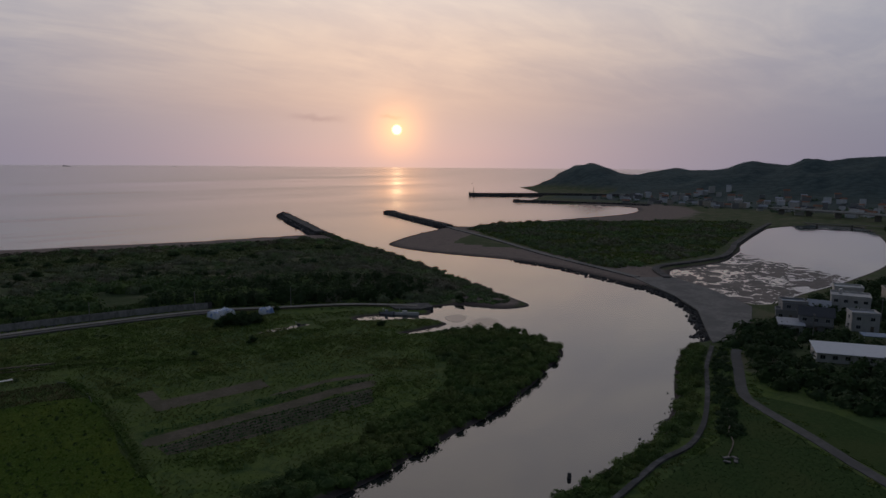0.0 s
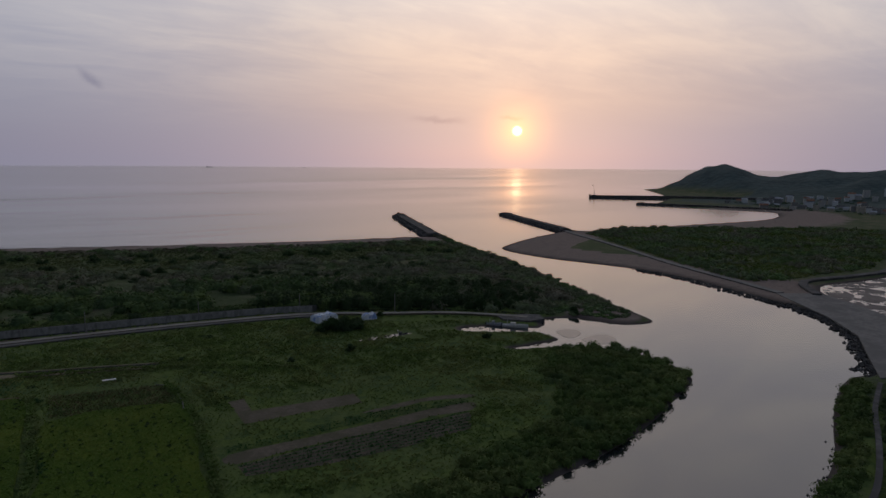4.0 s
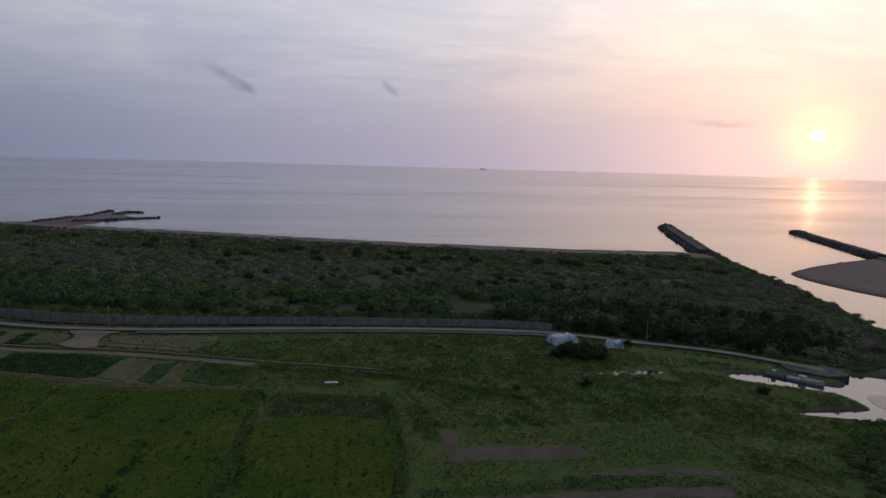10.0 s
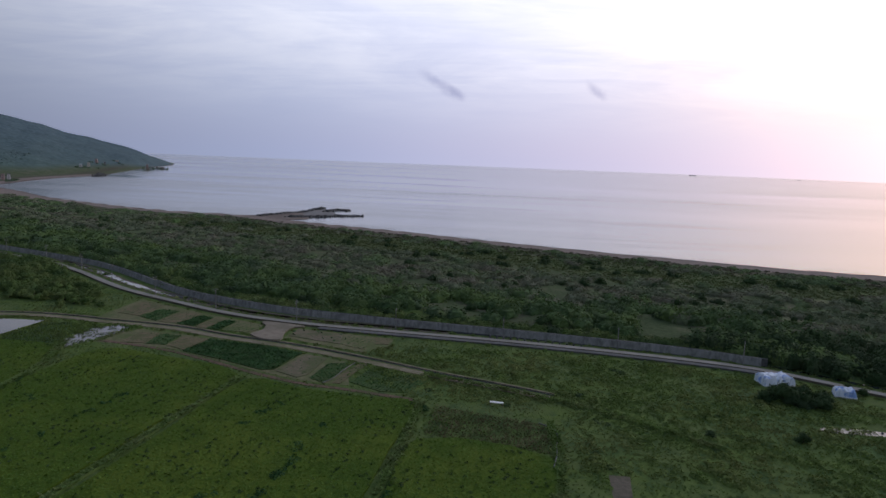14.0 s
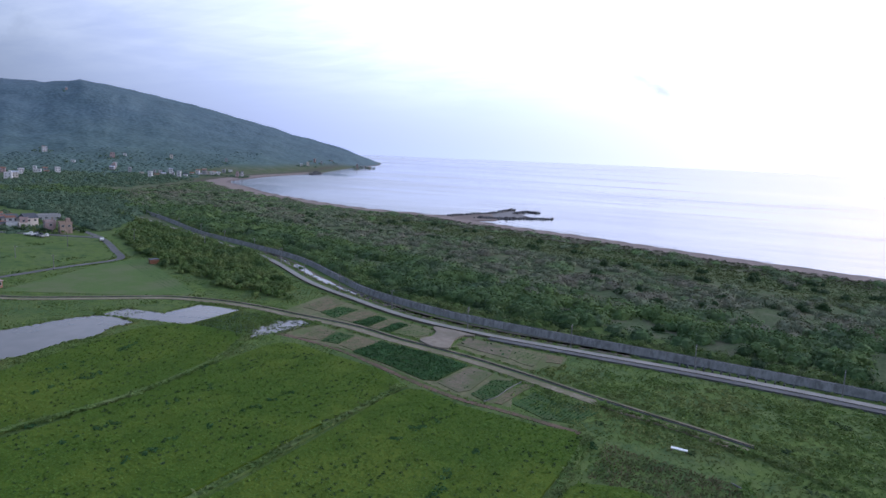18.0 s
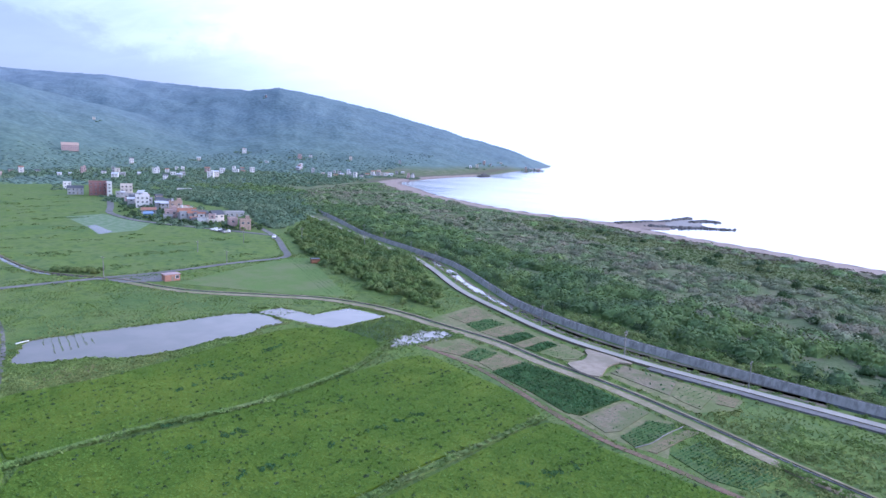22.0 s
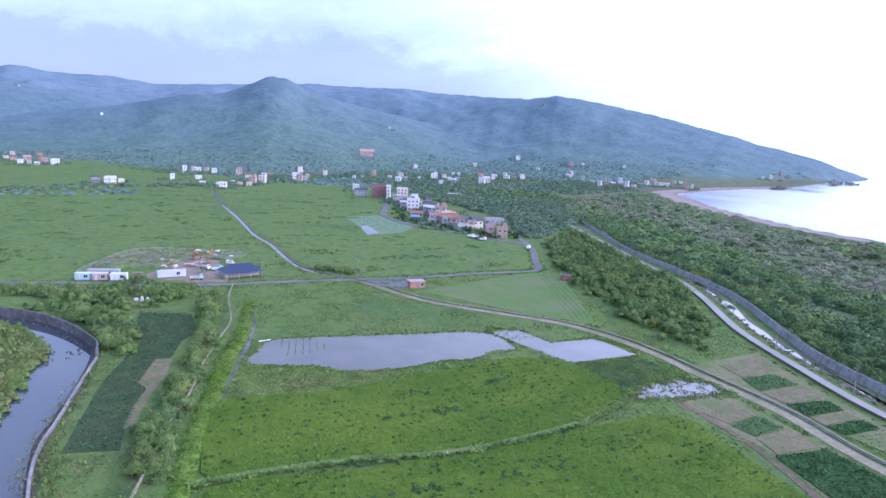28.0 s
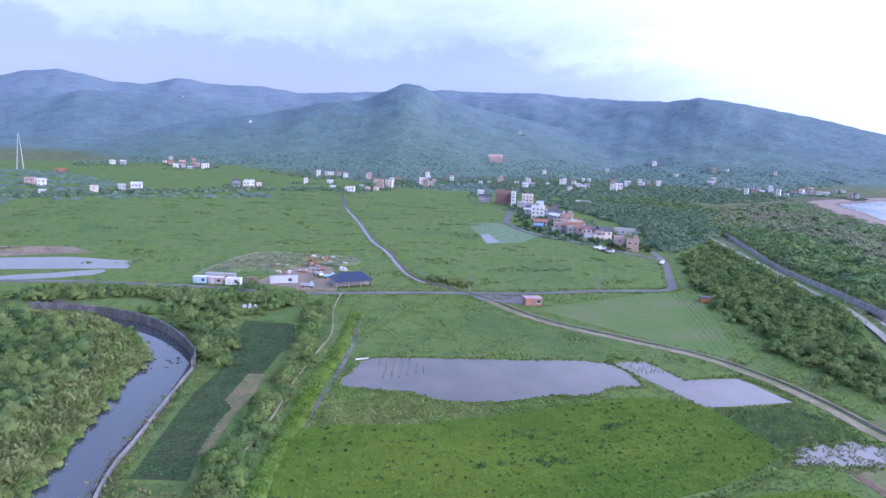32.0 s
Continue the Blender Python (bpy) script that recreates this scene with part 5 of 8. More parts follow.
for mask_, mat_, label_ in ((wooded, "shore_leaf", "broad green trees and thickets behind the sea wall"), (grey, "grey_scrub", "grey-brown wind-clipped coastal scrub"), (~wooded & ~grey, "scrub_leaf", "fresh green coastal scrub and low trees")):
    n_, f_ = mask_ & close, mask_ & ~close
    stuff("coastal_scrub", join(foliage(foot_[n_], rad_[n_], hgt_[n_], 130, 0.105), foliage(foot_[f_], rad_[f_] * 1.1, hgt_[f_], 44, 0.145)), M[mat_], label_, "scrub")
# fresher green growth at the foot of the sea wall, and single taller trees in the belt
q = np.repeat(WALL[6:], 7, 0) + RNG.normal(size=((len(WALL) - 6) * 7, 2)) * (3.0, 2.0) + (2.0, 8.0)
stuff("wall_shrubs", foliage(at_ground(q, 0.2), RNG.uniform(1.4, 2.8, len(q)), RNG.uniform(1.2, 2.6, len(q)), 90, 0.14), M["tree_leaf"], "fresh green shrubs along the sea wall", "shrubs")
q = scatter(SCRUB, 19)
q = q[(dist_line(spline(BEACH, 3), q[:, 0], q[:, 1]) > 70) & (fbm(q[:, 0], q[:, 1], 90, 2, 5.5) > -0.2)]
lump = np.repeat(np.c_[q, scrub_z(q[:, 0], q[:, 1])], 4, 0) + RNG.normal(size=(len(q) * 4, 3)) * (1.8, 1.8, 0.6)
stuff("belt_trees", foliage(lump, RNG.uniform(1.8, 3.0, len(lump)), RNG.uniform(1.6, 2.8, len(lump)), 60, 0.15), M["dark_leaf"], "darker single trees standing out of the scrub", "trees")
# taller dark trees behind the tents
q = scatter([(62, 221), (88, 208), (107, 197), (128, 182), (146, 166), (170, 168), (185, 190), (150, 232), (95, 245)], 5.4)
stuff("shore_wood", foliage(at_ground(q, 0.3), RNG.uniform(2.8, 4.2, len(q)), RNG.uniform(4.0, 6.5, len(q)), 130, 0.12), M["dark_leaf"], "dark crowded shore trees", "trees")
# beach creepers and low heath towards the sand
q = scatter(SCRUB, 5.0, keep=lambda x, y: (np.abs(dist_line(spline(BEACH, 3), x, y) - 42) < 20))
q = q[np.hypot(q[:, 0], q[:, 1]) < 620]
stuff("beach_heath", foliage(np.c_[q, scrub_z(q[:, 0], q[:, 1]) - 0.1], RNG.uniform(1.0, 2.2, len(q)), RNG.uniform(0.3, 0.9, len(q)), 30, 0.24), M["heath_leaf"], "low heath and creepers behind the beach", "heath")
# far bank: green before the town
GREEN_BANK = [(452, 370), (524, 335), (592, 282), (660, 222), (640, 196), (569, 176), (478, 155), (393, 134), (318, 142), (296, 150), (318, 205), (345, 255), (372, 310), (392, 350)]
q = scatter(GREEN_BANK, 6.0)
n1 = fbm(q[:, 0], q[:, 1], 70, 4, 3.0)
q = q[n1 > -0.25]
stuff("river_mouth_scrub", foliage(at_ground(q, 0.1), RNG.uniform(2.0, 4.2, len(q)), RNG.uniform(1.2, 3.2, len(q)), 48, 0.19), M["scrub_leaf"], "grey-green scrub on the river mouth flat", "scrub")
# dark wood between the lagoon and the houses
q = np.vstack([scatter([(186, 40), (215, 42), (262, 46), (330, 36), (420, 20), (520, 30), (620, 70), (690, 95), (720, 60), (560, -60), (330, -80), (200, -80), (150, -40), (146, -8), (148, 12), (172, 26)], 5.4,
               keep=lambda x, y: (np.min([np.hypot(x - a, y - b) for a, b in ((190, 12), (195, 3), (201, -8), (206, -20), (211, -28), (228, 24), (240, 38), (275, 24), (258, -6), (224, 4), (240, 12))], axis=0) > 9.5) & (dist_line(RIGHT_ROAD, x, y) > 4))])
stuff("village_wood", foliage(at_ground(q), RNG.uniform(2.4, 4.6, len(q)), RNG.uniform(2.2, 5.5, len(q)), 56, 0.17), M["dark_leaf"], "dark trees and bushes round the riverside houses", "trees")


def mounds(pos, rad, hgt, rng=RNG):
    """Low-poly rounded tree crowns, seen only from far off."""
    n, seg_ = len(pos), 5
    a = np.arange(seg_) * 6.2832 / seg_
    base = np.concatenate([np.stack([np.cos(a + o) * r, np.sin(a + o) * r, np.full(seg_, z)], 1) for r, z, o in ((1.0, -0.35, 0.0), (0.68, 0.66, 0.6))] + [np.array([[0, 0, 1.0]])])
    m = len(base)
    turn = rng.uniform(0, 6.283, n)
    ca, sa = np.cos(turn)[:, None], np.sin(turn)[:, None]
    w = base[None] * (1 + rng.uniform(-0.2, 0.2, (n, m, 1)))
    v = np.stack([(w[..., 0] * ca - w[..., 1] * sa) * rad[:, None], (w[..., 0] * sa + w[..., 1] * ca) * rad[:, None], w[..., 2] * hgt[:, None]], -1) + np.asarray(pos)[:, None]
    f = []
    for i in range(seg_):
        j = (i + 1) % seg_
        f += [(i, j, seg_ + j), (i, seg_ + j, seg_ + i), (seg_ + i, seg_ + j, 2 * seg_)]
    return v.reshape(-1, 3), (np.array(f)[None] + (np.arange(n) * m)[:, None, None]).reshape(-1, 3)


M["plain_leaf"] = leafy("far_tree_leaves", (0.088, 0.138, 0.082), (0.108, 0.162, 0.094), (0.128, 0.172, 0.098), 0.02)
# same canopy colour, with the distance haze painted in
M["hill_leaf"] = surface("hill_forest_canopy", None, 0.95, None, 0.6, 1.2, 0.0, 0.05, lambda n: (hazed_forest_colour(n, where(n), n.ramp(island(n), 0, 1, 0.4, 0.8)), n.noise(where(n), 0.25, 4, 0.7)))
# woods and hedges on the plain before the hills
q = np.vstack([scatter([(-700, 380), (-640, 460), (-660, 620), (-720, 800), (-860, 820), (-1060, 700), (-1080, 500), (-900, 420)], 15), scatter([(-350, 318), (-400, 336), (-480, 372), (-570, 380), (-660, 380), (-640, 470), (-560, 520), (-470, 455), (-420, 418)], 8),
               scatter([(-640, -100), (-690, -10), (-745, 110), (-765, 190), (-790, 190), (-770, 100), (-720, -20), (-670, -110)], 11), scatter([(-1130, -140), (-1180, 60), (-950, 190), (-1000, 260), (-1240, 100), (-1240, -160)], 17), scatter([(-760, 200), (-860, 330), (-980, 480), (-1060, 480), (-900, 250)], 15)])
stuff("plain_trees", foliage(at_ground(q), RNG.uniform(4, 7.5, len(q)), RNG.uniform(2.5, 5.5, len(q)), 60, 0.14), M["plain_leaf"], "belts of trees round the far villages", "trees")

# the wooded strip between the far fields and the hills
q = np.vstack([scatter(FOOT, 10.5), scatter([(-1028, -207), (-1044, -172), (-987, -120), (-878, -58), (-754, 3), (-664, 12), (-638, -45), (-599, -86), (-640, -190)], 9, keep=lambda x, y: fbm(x, y, 60, 3, 2.2) > -0.25), scatter([(-711, 17), (-726, 117), (-677, 114), (-665, 21)], 8, keep=lambda x, y: fbm(x, y, 30, 3, 1.2) > -0.1)])
q = q[fbm(q[:, 0], q[:, 1], 150, 4, 0.6) > -0.75]
h_ = relief(q[:, 0], q[:, 1])
low_ = RNG.random(len(q)) > h_ / 38
q, h_ = q[low_], h_[low_]
rad_ = RNG.uniform(3.6, 7.0, len(q))
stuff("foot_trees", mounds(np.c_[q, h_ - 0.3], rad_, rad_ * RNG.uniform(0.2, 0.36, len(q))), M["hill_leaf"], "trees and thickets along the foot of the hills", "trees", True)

# rough grass over the near plain, kept off crops, ponds and roads
OFF = [spline(p, 2, True) for p in (F1, F2, F3, F4, POND1, POND2, POND3, RIVER_FIELD)] + [np.array(p, float) for p in PLOT_SOIL + PLOTS + DARK_ROWS + [[(29, 127), (80, 124), (82, 102), (52, 103), (54, 116), (28, 118.5)]]]


def open_ground(x, y):
    ok = shore_distance(x, y) > 2.5
    for p in OFF:
        ok &= ~inside(p, x, y)
    for l, d in ((ROAD, 3.2), (TRACK, 3.6), (FARM_ROAD, 2.4), (RIGHT_ROAD, 2.2), (DIKE_PATH, 1.2), (RIGHT_PATH, 1.2)):
        ok &= dist_line(l[::3], x, y) > d
    return ok


PLAIN = [(-300, 118), (-280, 60), (-270, 40), (-230, 66), (-150, 56), (-20, 52), (80, 57), (120, 67), (143, 82), (146, 104), (130, 121), (110, 130), (84, 166), (100, 188), (78, 199), (42, 207), (4, 212), (-35, 215), (-65, 217), (-95, 224), (-125, 238), (-158, 255), (-200, 285), (-262, 300), (-275, 255), (-280, 180)]
q = scatter(PLAIN, 1.15, keep=open_ground)
n1 = fbm(q[:, 0], q[:, 1], 26, 3, 5.0)
size = np.clip(0.45 + 0.28 * n1, 0.22, 1.0)
size = np.where(inside(np.array([(-247, 183), (-266, 254), (-258, 264), (-186, 221), (-182, 212), (-204, 203)]), q[:, 0], q[:, 1]), 0.1, size)
stuff("rough_grass", tufts(at_ground(q), size * 0.5, 3, 1.3, wide=0.6), M["grass_leaf"], "rank green grass and weeds over the plain", "grass")
# weedy bushes on the overgrown flat
q = scatter([(-40, 208), (42, 204), (78, 197), (100, 184), (84, 168), (112, 130), (130, 120), (100, 112), (60, 128), (20, 168), (-20, 186)], 4.2, keep=open_ground)
n1 = fbm(q[:, 0], q[:, 1], 34, 3, 1.4)
q = q[n1 > -0.05]
stuff("weed_bushes", foliage(at_ground(q), RNG.uniform(0.8, 2.0, len(q)), RNG.uniform(0.4, 1.1, len(q)), 60, 0.16, core=False), M["rank_leaf"], "bushy green weeds on the abandoned flat", "weeds")
q = scatter([(147, 108), (148, 92), (139, 72), (121, 65), (103, 59), (82, 54), (40, 50), (-10, 52), (20, 62), (62, 68), (88, 76), (100, 88), (108, 104), (128, 116)], 2.7, keep=lambda x, y: shore_distance(x, y) > 0.4)
stuff("bank_bushes", foliage(at_ground(q, -0.1), RNG.uniform(1.2, 2.6, len(q)), RNG.uniform(1.0, 2.4, len(q)), 120, 0.13), M["tree_leaf"], "thick bushes overhanging the river bank", "bushes")
q = scatter([(20, 18), (59, 19), (85, 19), (100, 20), (119, 25), (136, 33), (157, 42), (177, 48), (176, 43), (137, 27), (108, 16), (73, 14), (20, 8)], 2.0, keep=lambda x, y: shore_distance(x, y) > 0.2)
stuff("bank_bushes", foliage(at_ground(q, -0.2), RNG.uniform(1.1, 2.2, len(q)), RNG.uniform(0.8, 2.0, len(q)), 120, 0.13), M["tree_leaf"], "thick bushes between dike path and river", "bushes")
q = scatter([(175, 38), (137, 22), (108, 11), (73, 9), (40, 0), (60, -40), (96, -52), (118, -14), (126, 2), (138, 14), (158, 22)], 1.1, keep=lambda x, y: dist_line(RIGHT_ROAD, x, y) > 2.2)
stuff("rough_grass", tufts(at_ground(q), 0.2, 3, 1.4, wide=0.5), M["dark_leaf"], "rough grass between dike and lane", "grass")
q = scatter([(-206, 67), (-188, 63), (-169, 59), (-148, 55), (-100, 55), (-100, 62), (-150, 57), (-170, 60), (-190, 64.5)], 1.2)
stuff("bank_grass", tufts(at_ground(q), 0.55, 3, 0.7, wide=0.4), M["grass_leaf"], "yellow-green grass along the river kerb", "grass")


def tree_kind(k, seed, lumps, spread, leaf_mat):
    """One tree with a tapered trunk, limbs and a crown of several leafy masses."""
    rng = np.random.default_rng(seed)
    t = thing("tree", "bushy green broadleaf tree with a lumpy crown", "tree", group="trees on the plain")
    bm = bmesh.new()
    tube(bm, (0, 0, -0.3), (0.1, 0.05, 1.6), 0.2, 0.14, 7)
    pos, rad, hgt = [(0, 0, 1.3)], [1.7], [2.2]
    for i in range(lumps):
        a, r = rng.uniform(0, 6.283), rng.uniform(0.6, 1.0) * spread
        p = (math.cos(a) * r, math.sin(a) * r, rng.uniform(0.2, 1.9))
        tube(bm, (0.1, 0.05, 1.3), (p[0] * 0.8, p[1] * 0.8, p[2] + 0.7), 0.09, 0.04, 5)
        pos.append(p), rad.append(rng.uniform(0.9, 1.5)), hgt.append(rng.uniform(0.9, 1.5))
    part("trunk", bm, M["bark"], t)
    v, f = foliage(pos, rad, hgt, k, 0.13, rng)
    mesh_object("crown", v, f, leaf_mat, parent=t)
    return t


def plant(kinds, points, lo, hi, rng, label="", z=0.0):
    for x, y in points:
        s = rng.uniform(lo, hi)
        ob = copy_thing(kinds[rng.integers(0, len(kinds))], pose(x, y, z, 0, 0, rng.uniform(0, 360)))
        ob.scale = (s * rng.uniform(0.9, 1.15), s * rng.uniform(0.9, 1.15), s * rng.uniform(0.8, 1.15))
        if label:
            ob["label"] = label


def grove(points, label, lumps=5, mat="tree_leaf"):
    """Crowded trees whose crowns run together."""
    n = len(points)
    foot_ = np.repeat(at_ground(points), lumps, 0) + RNG.normal(size=(n * lumps, 3)) * (1.3, 1.3, 0) + np.c_[np.zeros((n * lumps, 2)), RNG.uniform(0, 1.8, n * lumps)]
    stuff("grove", foliage(foot_, RNG.uniform(0.9, 1.9, len(foot_)), RNG.uniform(0.9, 2.0, len(foot_)), 60, 0.15), M[mat], label, "trees")


rng = np.random.default_rng(5)
kinds = [tree_kind(95, i, 6 + i % 3, 1.5, M["tree_leaf"]) for i in range(5)]
dark_kinds = [tree_kind(95, 20 + i, 6, 1.4, M["dark_leaf"]) for i in range(3)]
HEDGE = spline([(-134, 71.5), (-148, 74), (-157, 76.5), (-169, 81), (-183, 86), (-199, 91), (-216, 95), (-240, 100), (-262, 104)], 5)
pts = [p + rng.normal(size=2) * 1.6 for p in HEDGE] + [p + rng.normal(size=2) * 1.3 + (-0.5, 1.4) for p in HEDGE[4::2]]
plant(kinds, pts, 0.65, 1.2, rng, "bushy green tree in the hedge along the dike")
q = np.repeat(HEDGE, 7, 0) + rng.normal(size=(len(HEDGE) * 7, 2)) * 1.3 + (0.2, 0.5)
stuff("hedge_shrubs", foliage(at_ground(q), rng.uniform(0.9, 1.9, len(q)), rng.uniform(0.9, 2.2, len(q)), 100, 0.135), M["tree_leaf"], "shrubs filling the hedge along the dike", "shrubs")
q = np.repeat(HEDGE, 22, 0) + rng.normal(size=(len(HEDGE) * 22, 2)) * (2.0, 1.3) + (0, 0.1)
stuff("hedge_reeds", tufts(at_ground(q), rng.uniform(0.3, 0.9, len(q)), 3, 0.9, wide=0.25), M["pale_reed"], "tall pale reeds along the dike path", "reeds")
ISLAND_BANK = [(-272, 8), (-262, 31), (-247, 42), (-222, 51), (-196, 47), (-168, 43), (-151, 41), (-110, 37), (-110, 28), (-156, 33), (-196, 38), (-218, 43), (-244, 34), (-262, 20)]
q = scatter(ISLAND_BANK, 1.9, rng)
stuff("bank_shrubs", foliage(at_ground(q, -0.2), rng.uniform(0.9, 1.9, len(q)), rng.uniform(0.9, 2.2, len(q)), 70, 0.15), M["grass_leaf"], "yellow-green shrubs hanging over the river bank", "shrubs")
grove(scatter([(-262, 96), (-280, 104), (-280, 84), (-287, 68), (-299, 45), (-304, 10), (-288, 0), (-284, 48), (-274, 62), (-270, 84)], 3.9, rng), "bushy green trees beside the farm road")
plant(kinds, scatter([(-246, 61), (-232, 65), (-219, 66.5), (-203, 70.5), (-203, 74), (-219, 75.5), (-240, 76), (-254, 68), (-258, 58)], 2.9, rng), 0.8, 1.3, rng, "full green tree above the river wall")
ISLAND_EDGE = spline([(-285, 2), (-264, 30), (-247, 42), (-222, 51), (-196, 47), (-168, 43), (-151, 41), (-110, 37)], 3)
M["reed_leaf"] = leafy("island_reeds", (0.112, 0.152, 0.044), (0.152, 0.192, 0.058), (0.172, 0.190, 0.078), 0.16)
q = scatter(ISLAND_BANK[:7] + [(-151, 31), (-168, 33), (-196, 37), (-222, 41), (-247, 32), (-264, 16)], 0.75, rng)
stuff("island_reeds", tufts(at_ground(q, 0.2), rng.uniform(0.6, 1.5, len(q)), 4, 0.8, wide=0.24), M["reed_leaf"], "tall yellow-green reeds and grass along the island's bank", "reeds")
ISLAND = [(-274, 4), (-262, 28), (-245, 38), (-218, 47), (-196, 44), (-176, 40), (-156, 36), (-130, 30), (-125, 5), (-200, -25), (-290, -35)]
for mat_, gap_, lo_, hi_, label_ in (("tree_leaf", 6.2, 1.9, 3.6, "broad green trees on the river island"), ("tree_leaf", 3.4, 1.0, 2.0, "yellow-green thickets between the island's trees"), ("dark_leaf", 9.0, 1.6, 2.8, "darker trees among the island's thickets")):
    q = scatter(ISLAND, gap_, rng, keep=lambda x, y: dist_line(ISLAND_EDGE, x, y) > 8.5)
    r_ = rng.uniform(lo_, hi_, len(q))
    stuff("island_trees", foliage(at_ground(q, 0.4), r_, r_ * rng.uniform(0.8, 1.3, len(q)), 110, 0.105), M[mat_], label_, "trees")
BELT = [(-276, 276), (-240, 256), (-210, 246), (-182, 231), (-166, 228), (-160, 234), (-172, 250), (-182, 266), (-216, 286), (-255, 306), (-285, 320), (-330, 340), (-345, 322)]
plant(kinds, scatter(BELT, 6.6, rng), 1.0, 1.45, rng, "dark green tree in the grove beside the coast road")
grove(scatter(BELT, 6.0, rng), "lower trees filling the grove beside the coast road", 3)
plant(kinds, [(-158, 231), (-160, 226), (-156, 238)], 0.7, 0.9, rng, "small tree at the end of the grove")
plant(dark_kinds, scatter([(70, 178), (76, 173), (86, 173), (88, 178), (80, 183)], 2.6, rng), 0.9, 1.35, rng, "dark bushy tree in front of the tarpaulins")
plant(dark_kinds, [(99, 190), (101, 186), (116, 138), (50, 150), (70, 150), (168, 146), (170, 150)], 0.5, 0.8, rng, "lone dark bush on the flat")
plant(kinds, scatter([(-306, 157), (-298, 157), (-283, 170), (-286, 175), (-300, 166)], 2.6, rng), 0.55, 0.8, rng, "banana clump beside the canal")
for k_ in kinds + dark_kinds:
    k_.matrix_world = pose(-150 + 4 * (k_.name[-1:] == "1"), -60 - 7 * rng.uniform(0, 6), 0)
# tall pale grass on the bunds between the fields, dry weeds, and streaks of darker growth on the far fields
bunds = []
for line_ in ([(-128, 182), (-120, 158), (-119, 128), (-125, 104), (-128, 78)], [(-66, 166), (-70, 134), (-73, 106), (-78, 75)], [(-17, 157), (-18, 130), (-20, 105), (-29, 66)], [(14, 150), (15, 132), (13, 108), (8, 80)], [(-18, 178), (4, 170), (26, 160), (50, 143)]):
    p_ = spline(line_, 14)
    p_ = np.repeat(p_, 34, 0) + RNG.normal(size=(len(p_) * 34, 2)) * (0.5 + 0.35 * fbm(p_[:, 0], p_[:, 1], 9, 2, 3.3).repeat(34)[:, None].clip(-1, 1.2))
    bunds.append(tufts(at_ground(p_, 0.45), RNG.uniform(0.16, 0.42, len(p_)), 3, 1.2, wide=0.5))
stuff("bund_grass", join(*bunds), M["bund_leaf"], "tall pale grass on the field bunds", "grass")
q = scatter([(-14, 139), (13, 134), (14, 149), (-13, 156)], 0.6)
stuff("dry_weeds", tufts(at_ground(q), RNG.uniform(0.15, 0.4, len(q)), 3, 1.0, wide=0.5), M["dry_weed"], "brownish dying weeds above the last crop field", "weeds")
q = scatter([(-300, 120), (-330, 40), (-420, -60), (-620, -90), (-660, -20), (-745, 120), (-750, 190), (-640, 310), (-500, 270), (-400, 215), (-350, 290), (-280, 250), (-290, 160)], 4.2, keep=lambda x, y: dist_line(CANAL, x, y) > 4)
n1 = fbm(q[:, 0] * 1.0, q[:, 1] * 0.45, 34, 4, 0.9)
q = q[n1 > 0.5]
stuff("field_growth", foliage(at_ground(q), RNG.uniform(1.0, 2.8, len(q)), RNG.uniform(0.1, 0.35, len(q)), 30, 0.17, core=False), M["tree_leaf"], "patches of rank growth on the far fields", "weeds")
# bright grass on the dike flank
DIKE = spline([(-105, 70), (-143, 80), (-170, 89), (-192, 96), (-214, 105), (-250, 116)], 6)
t_ = np.gradient(DIKE, axis=0)
t_ /= np.linalg.norm(t_, axis=1)[:, None]
n_ = np.stack([-t_[:, 1], t_[:, 0]], 1)
prof = [(-2.6, -0.1), (-1.7, 0.5), (-0.7, 0.75), (0.4, 0.7), (1.4, 0.35), (2.2, -0.1)]
ease = np.clip(np.minimum(np.arange(len(DIKE)), np.arange(len(DIKE))[::-1]) / 5, 0, 1)
v = np.concatenate([np.c_[DIKE + n_ * a_ * (0.5 + 0.5 * ease)[:, None], -0.1 + (z_ + 0.1) * ease] for a_, z_ in prof])
i_ = np.arange(len(DIKE) - 1)
f = np.concatenate([np.stack([i_ + k * len(DIKE), i_ + 1 + k * len(DIKE), i_ + 1 + (k + 1) * len(DIKE), i_ + (k + 1) * len(DIKE)], 1) for k in range(5)])
M["dike_turf"] = mottled("dike_turf", (0.085, 0.142, 0.020), (0.120, 0.190, 0.026), (0.130, 0.180, 0.045), 1.2, 0.1)
M["dike_leaf"] = leafy("dike_grass_blades", (0.105, 0.178, 0.022), (0.135, 0.215, 0.028), (0.145, 0.200, 0.050), 0.12)
tagged(mesh_object("dike", v, f, M["dike_turf"], True), "low bright green grass dike", "dike", kind="structure")
k_ = rng.integers(0, len(DIKE), 5200)
o_ = rng.uniform(-2.5, 2.2, 5200)
q = DIKE[k_] + n_[k_] * o_[:, None] + t_[k_] * rng.uniform(-4, 4, (5200, 1))
z_ = np.interp(o_, [a_ for a_, _ in prof], [b_ for _, b_ in prof]) * ease[k_]
stuff("dike_grass", tufts(np.c_[q, z_], rng.uniform(0.14, 0.34, 5200), 3, 1.1, wide=0.4), M["dike_leaf"], "fresh bright grass on the dike", "grass")
ribbon("field_drain", spline([(-150, 84), (-171, 92), (-196, 102), (-223, 111), (-248, 117)], 4), 1.2, 0.05, 0.1, M["rock"], "narrow dark drain at the dike foot", "drain")

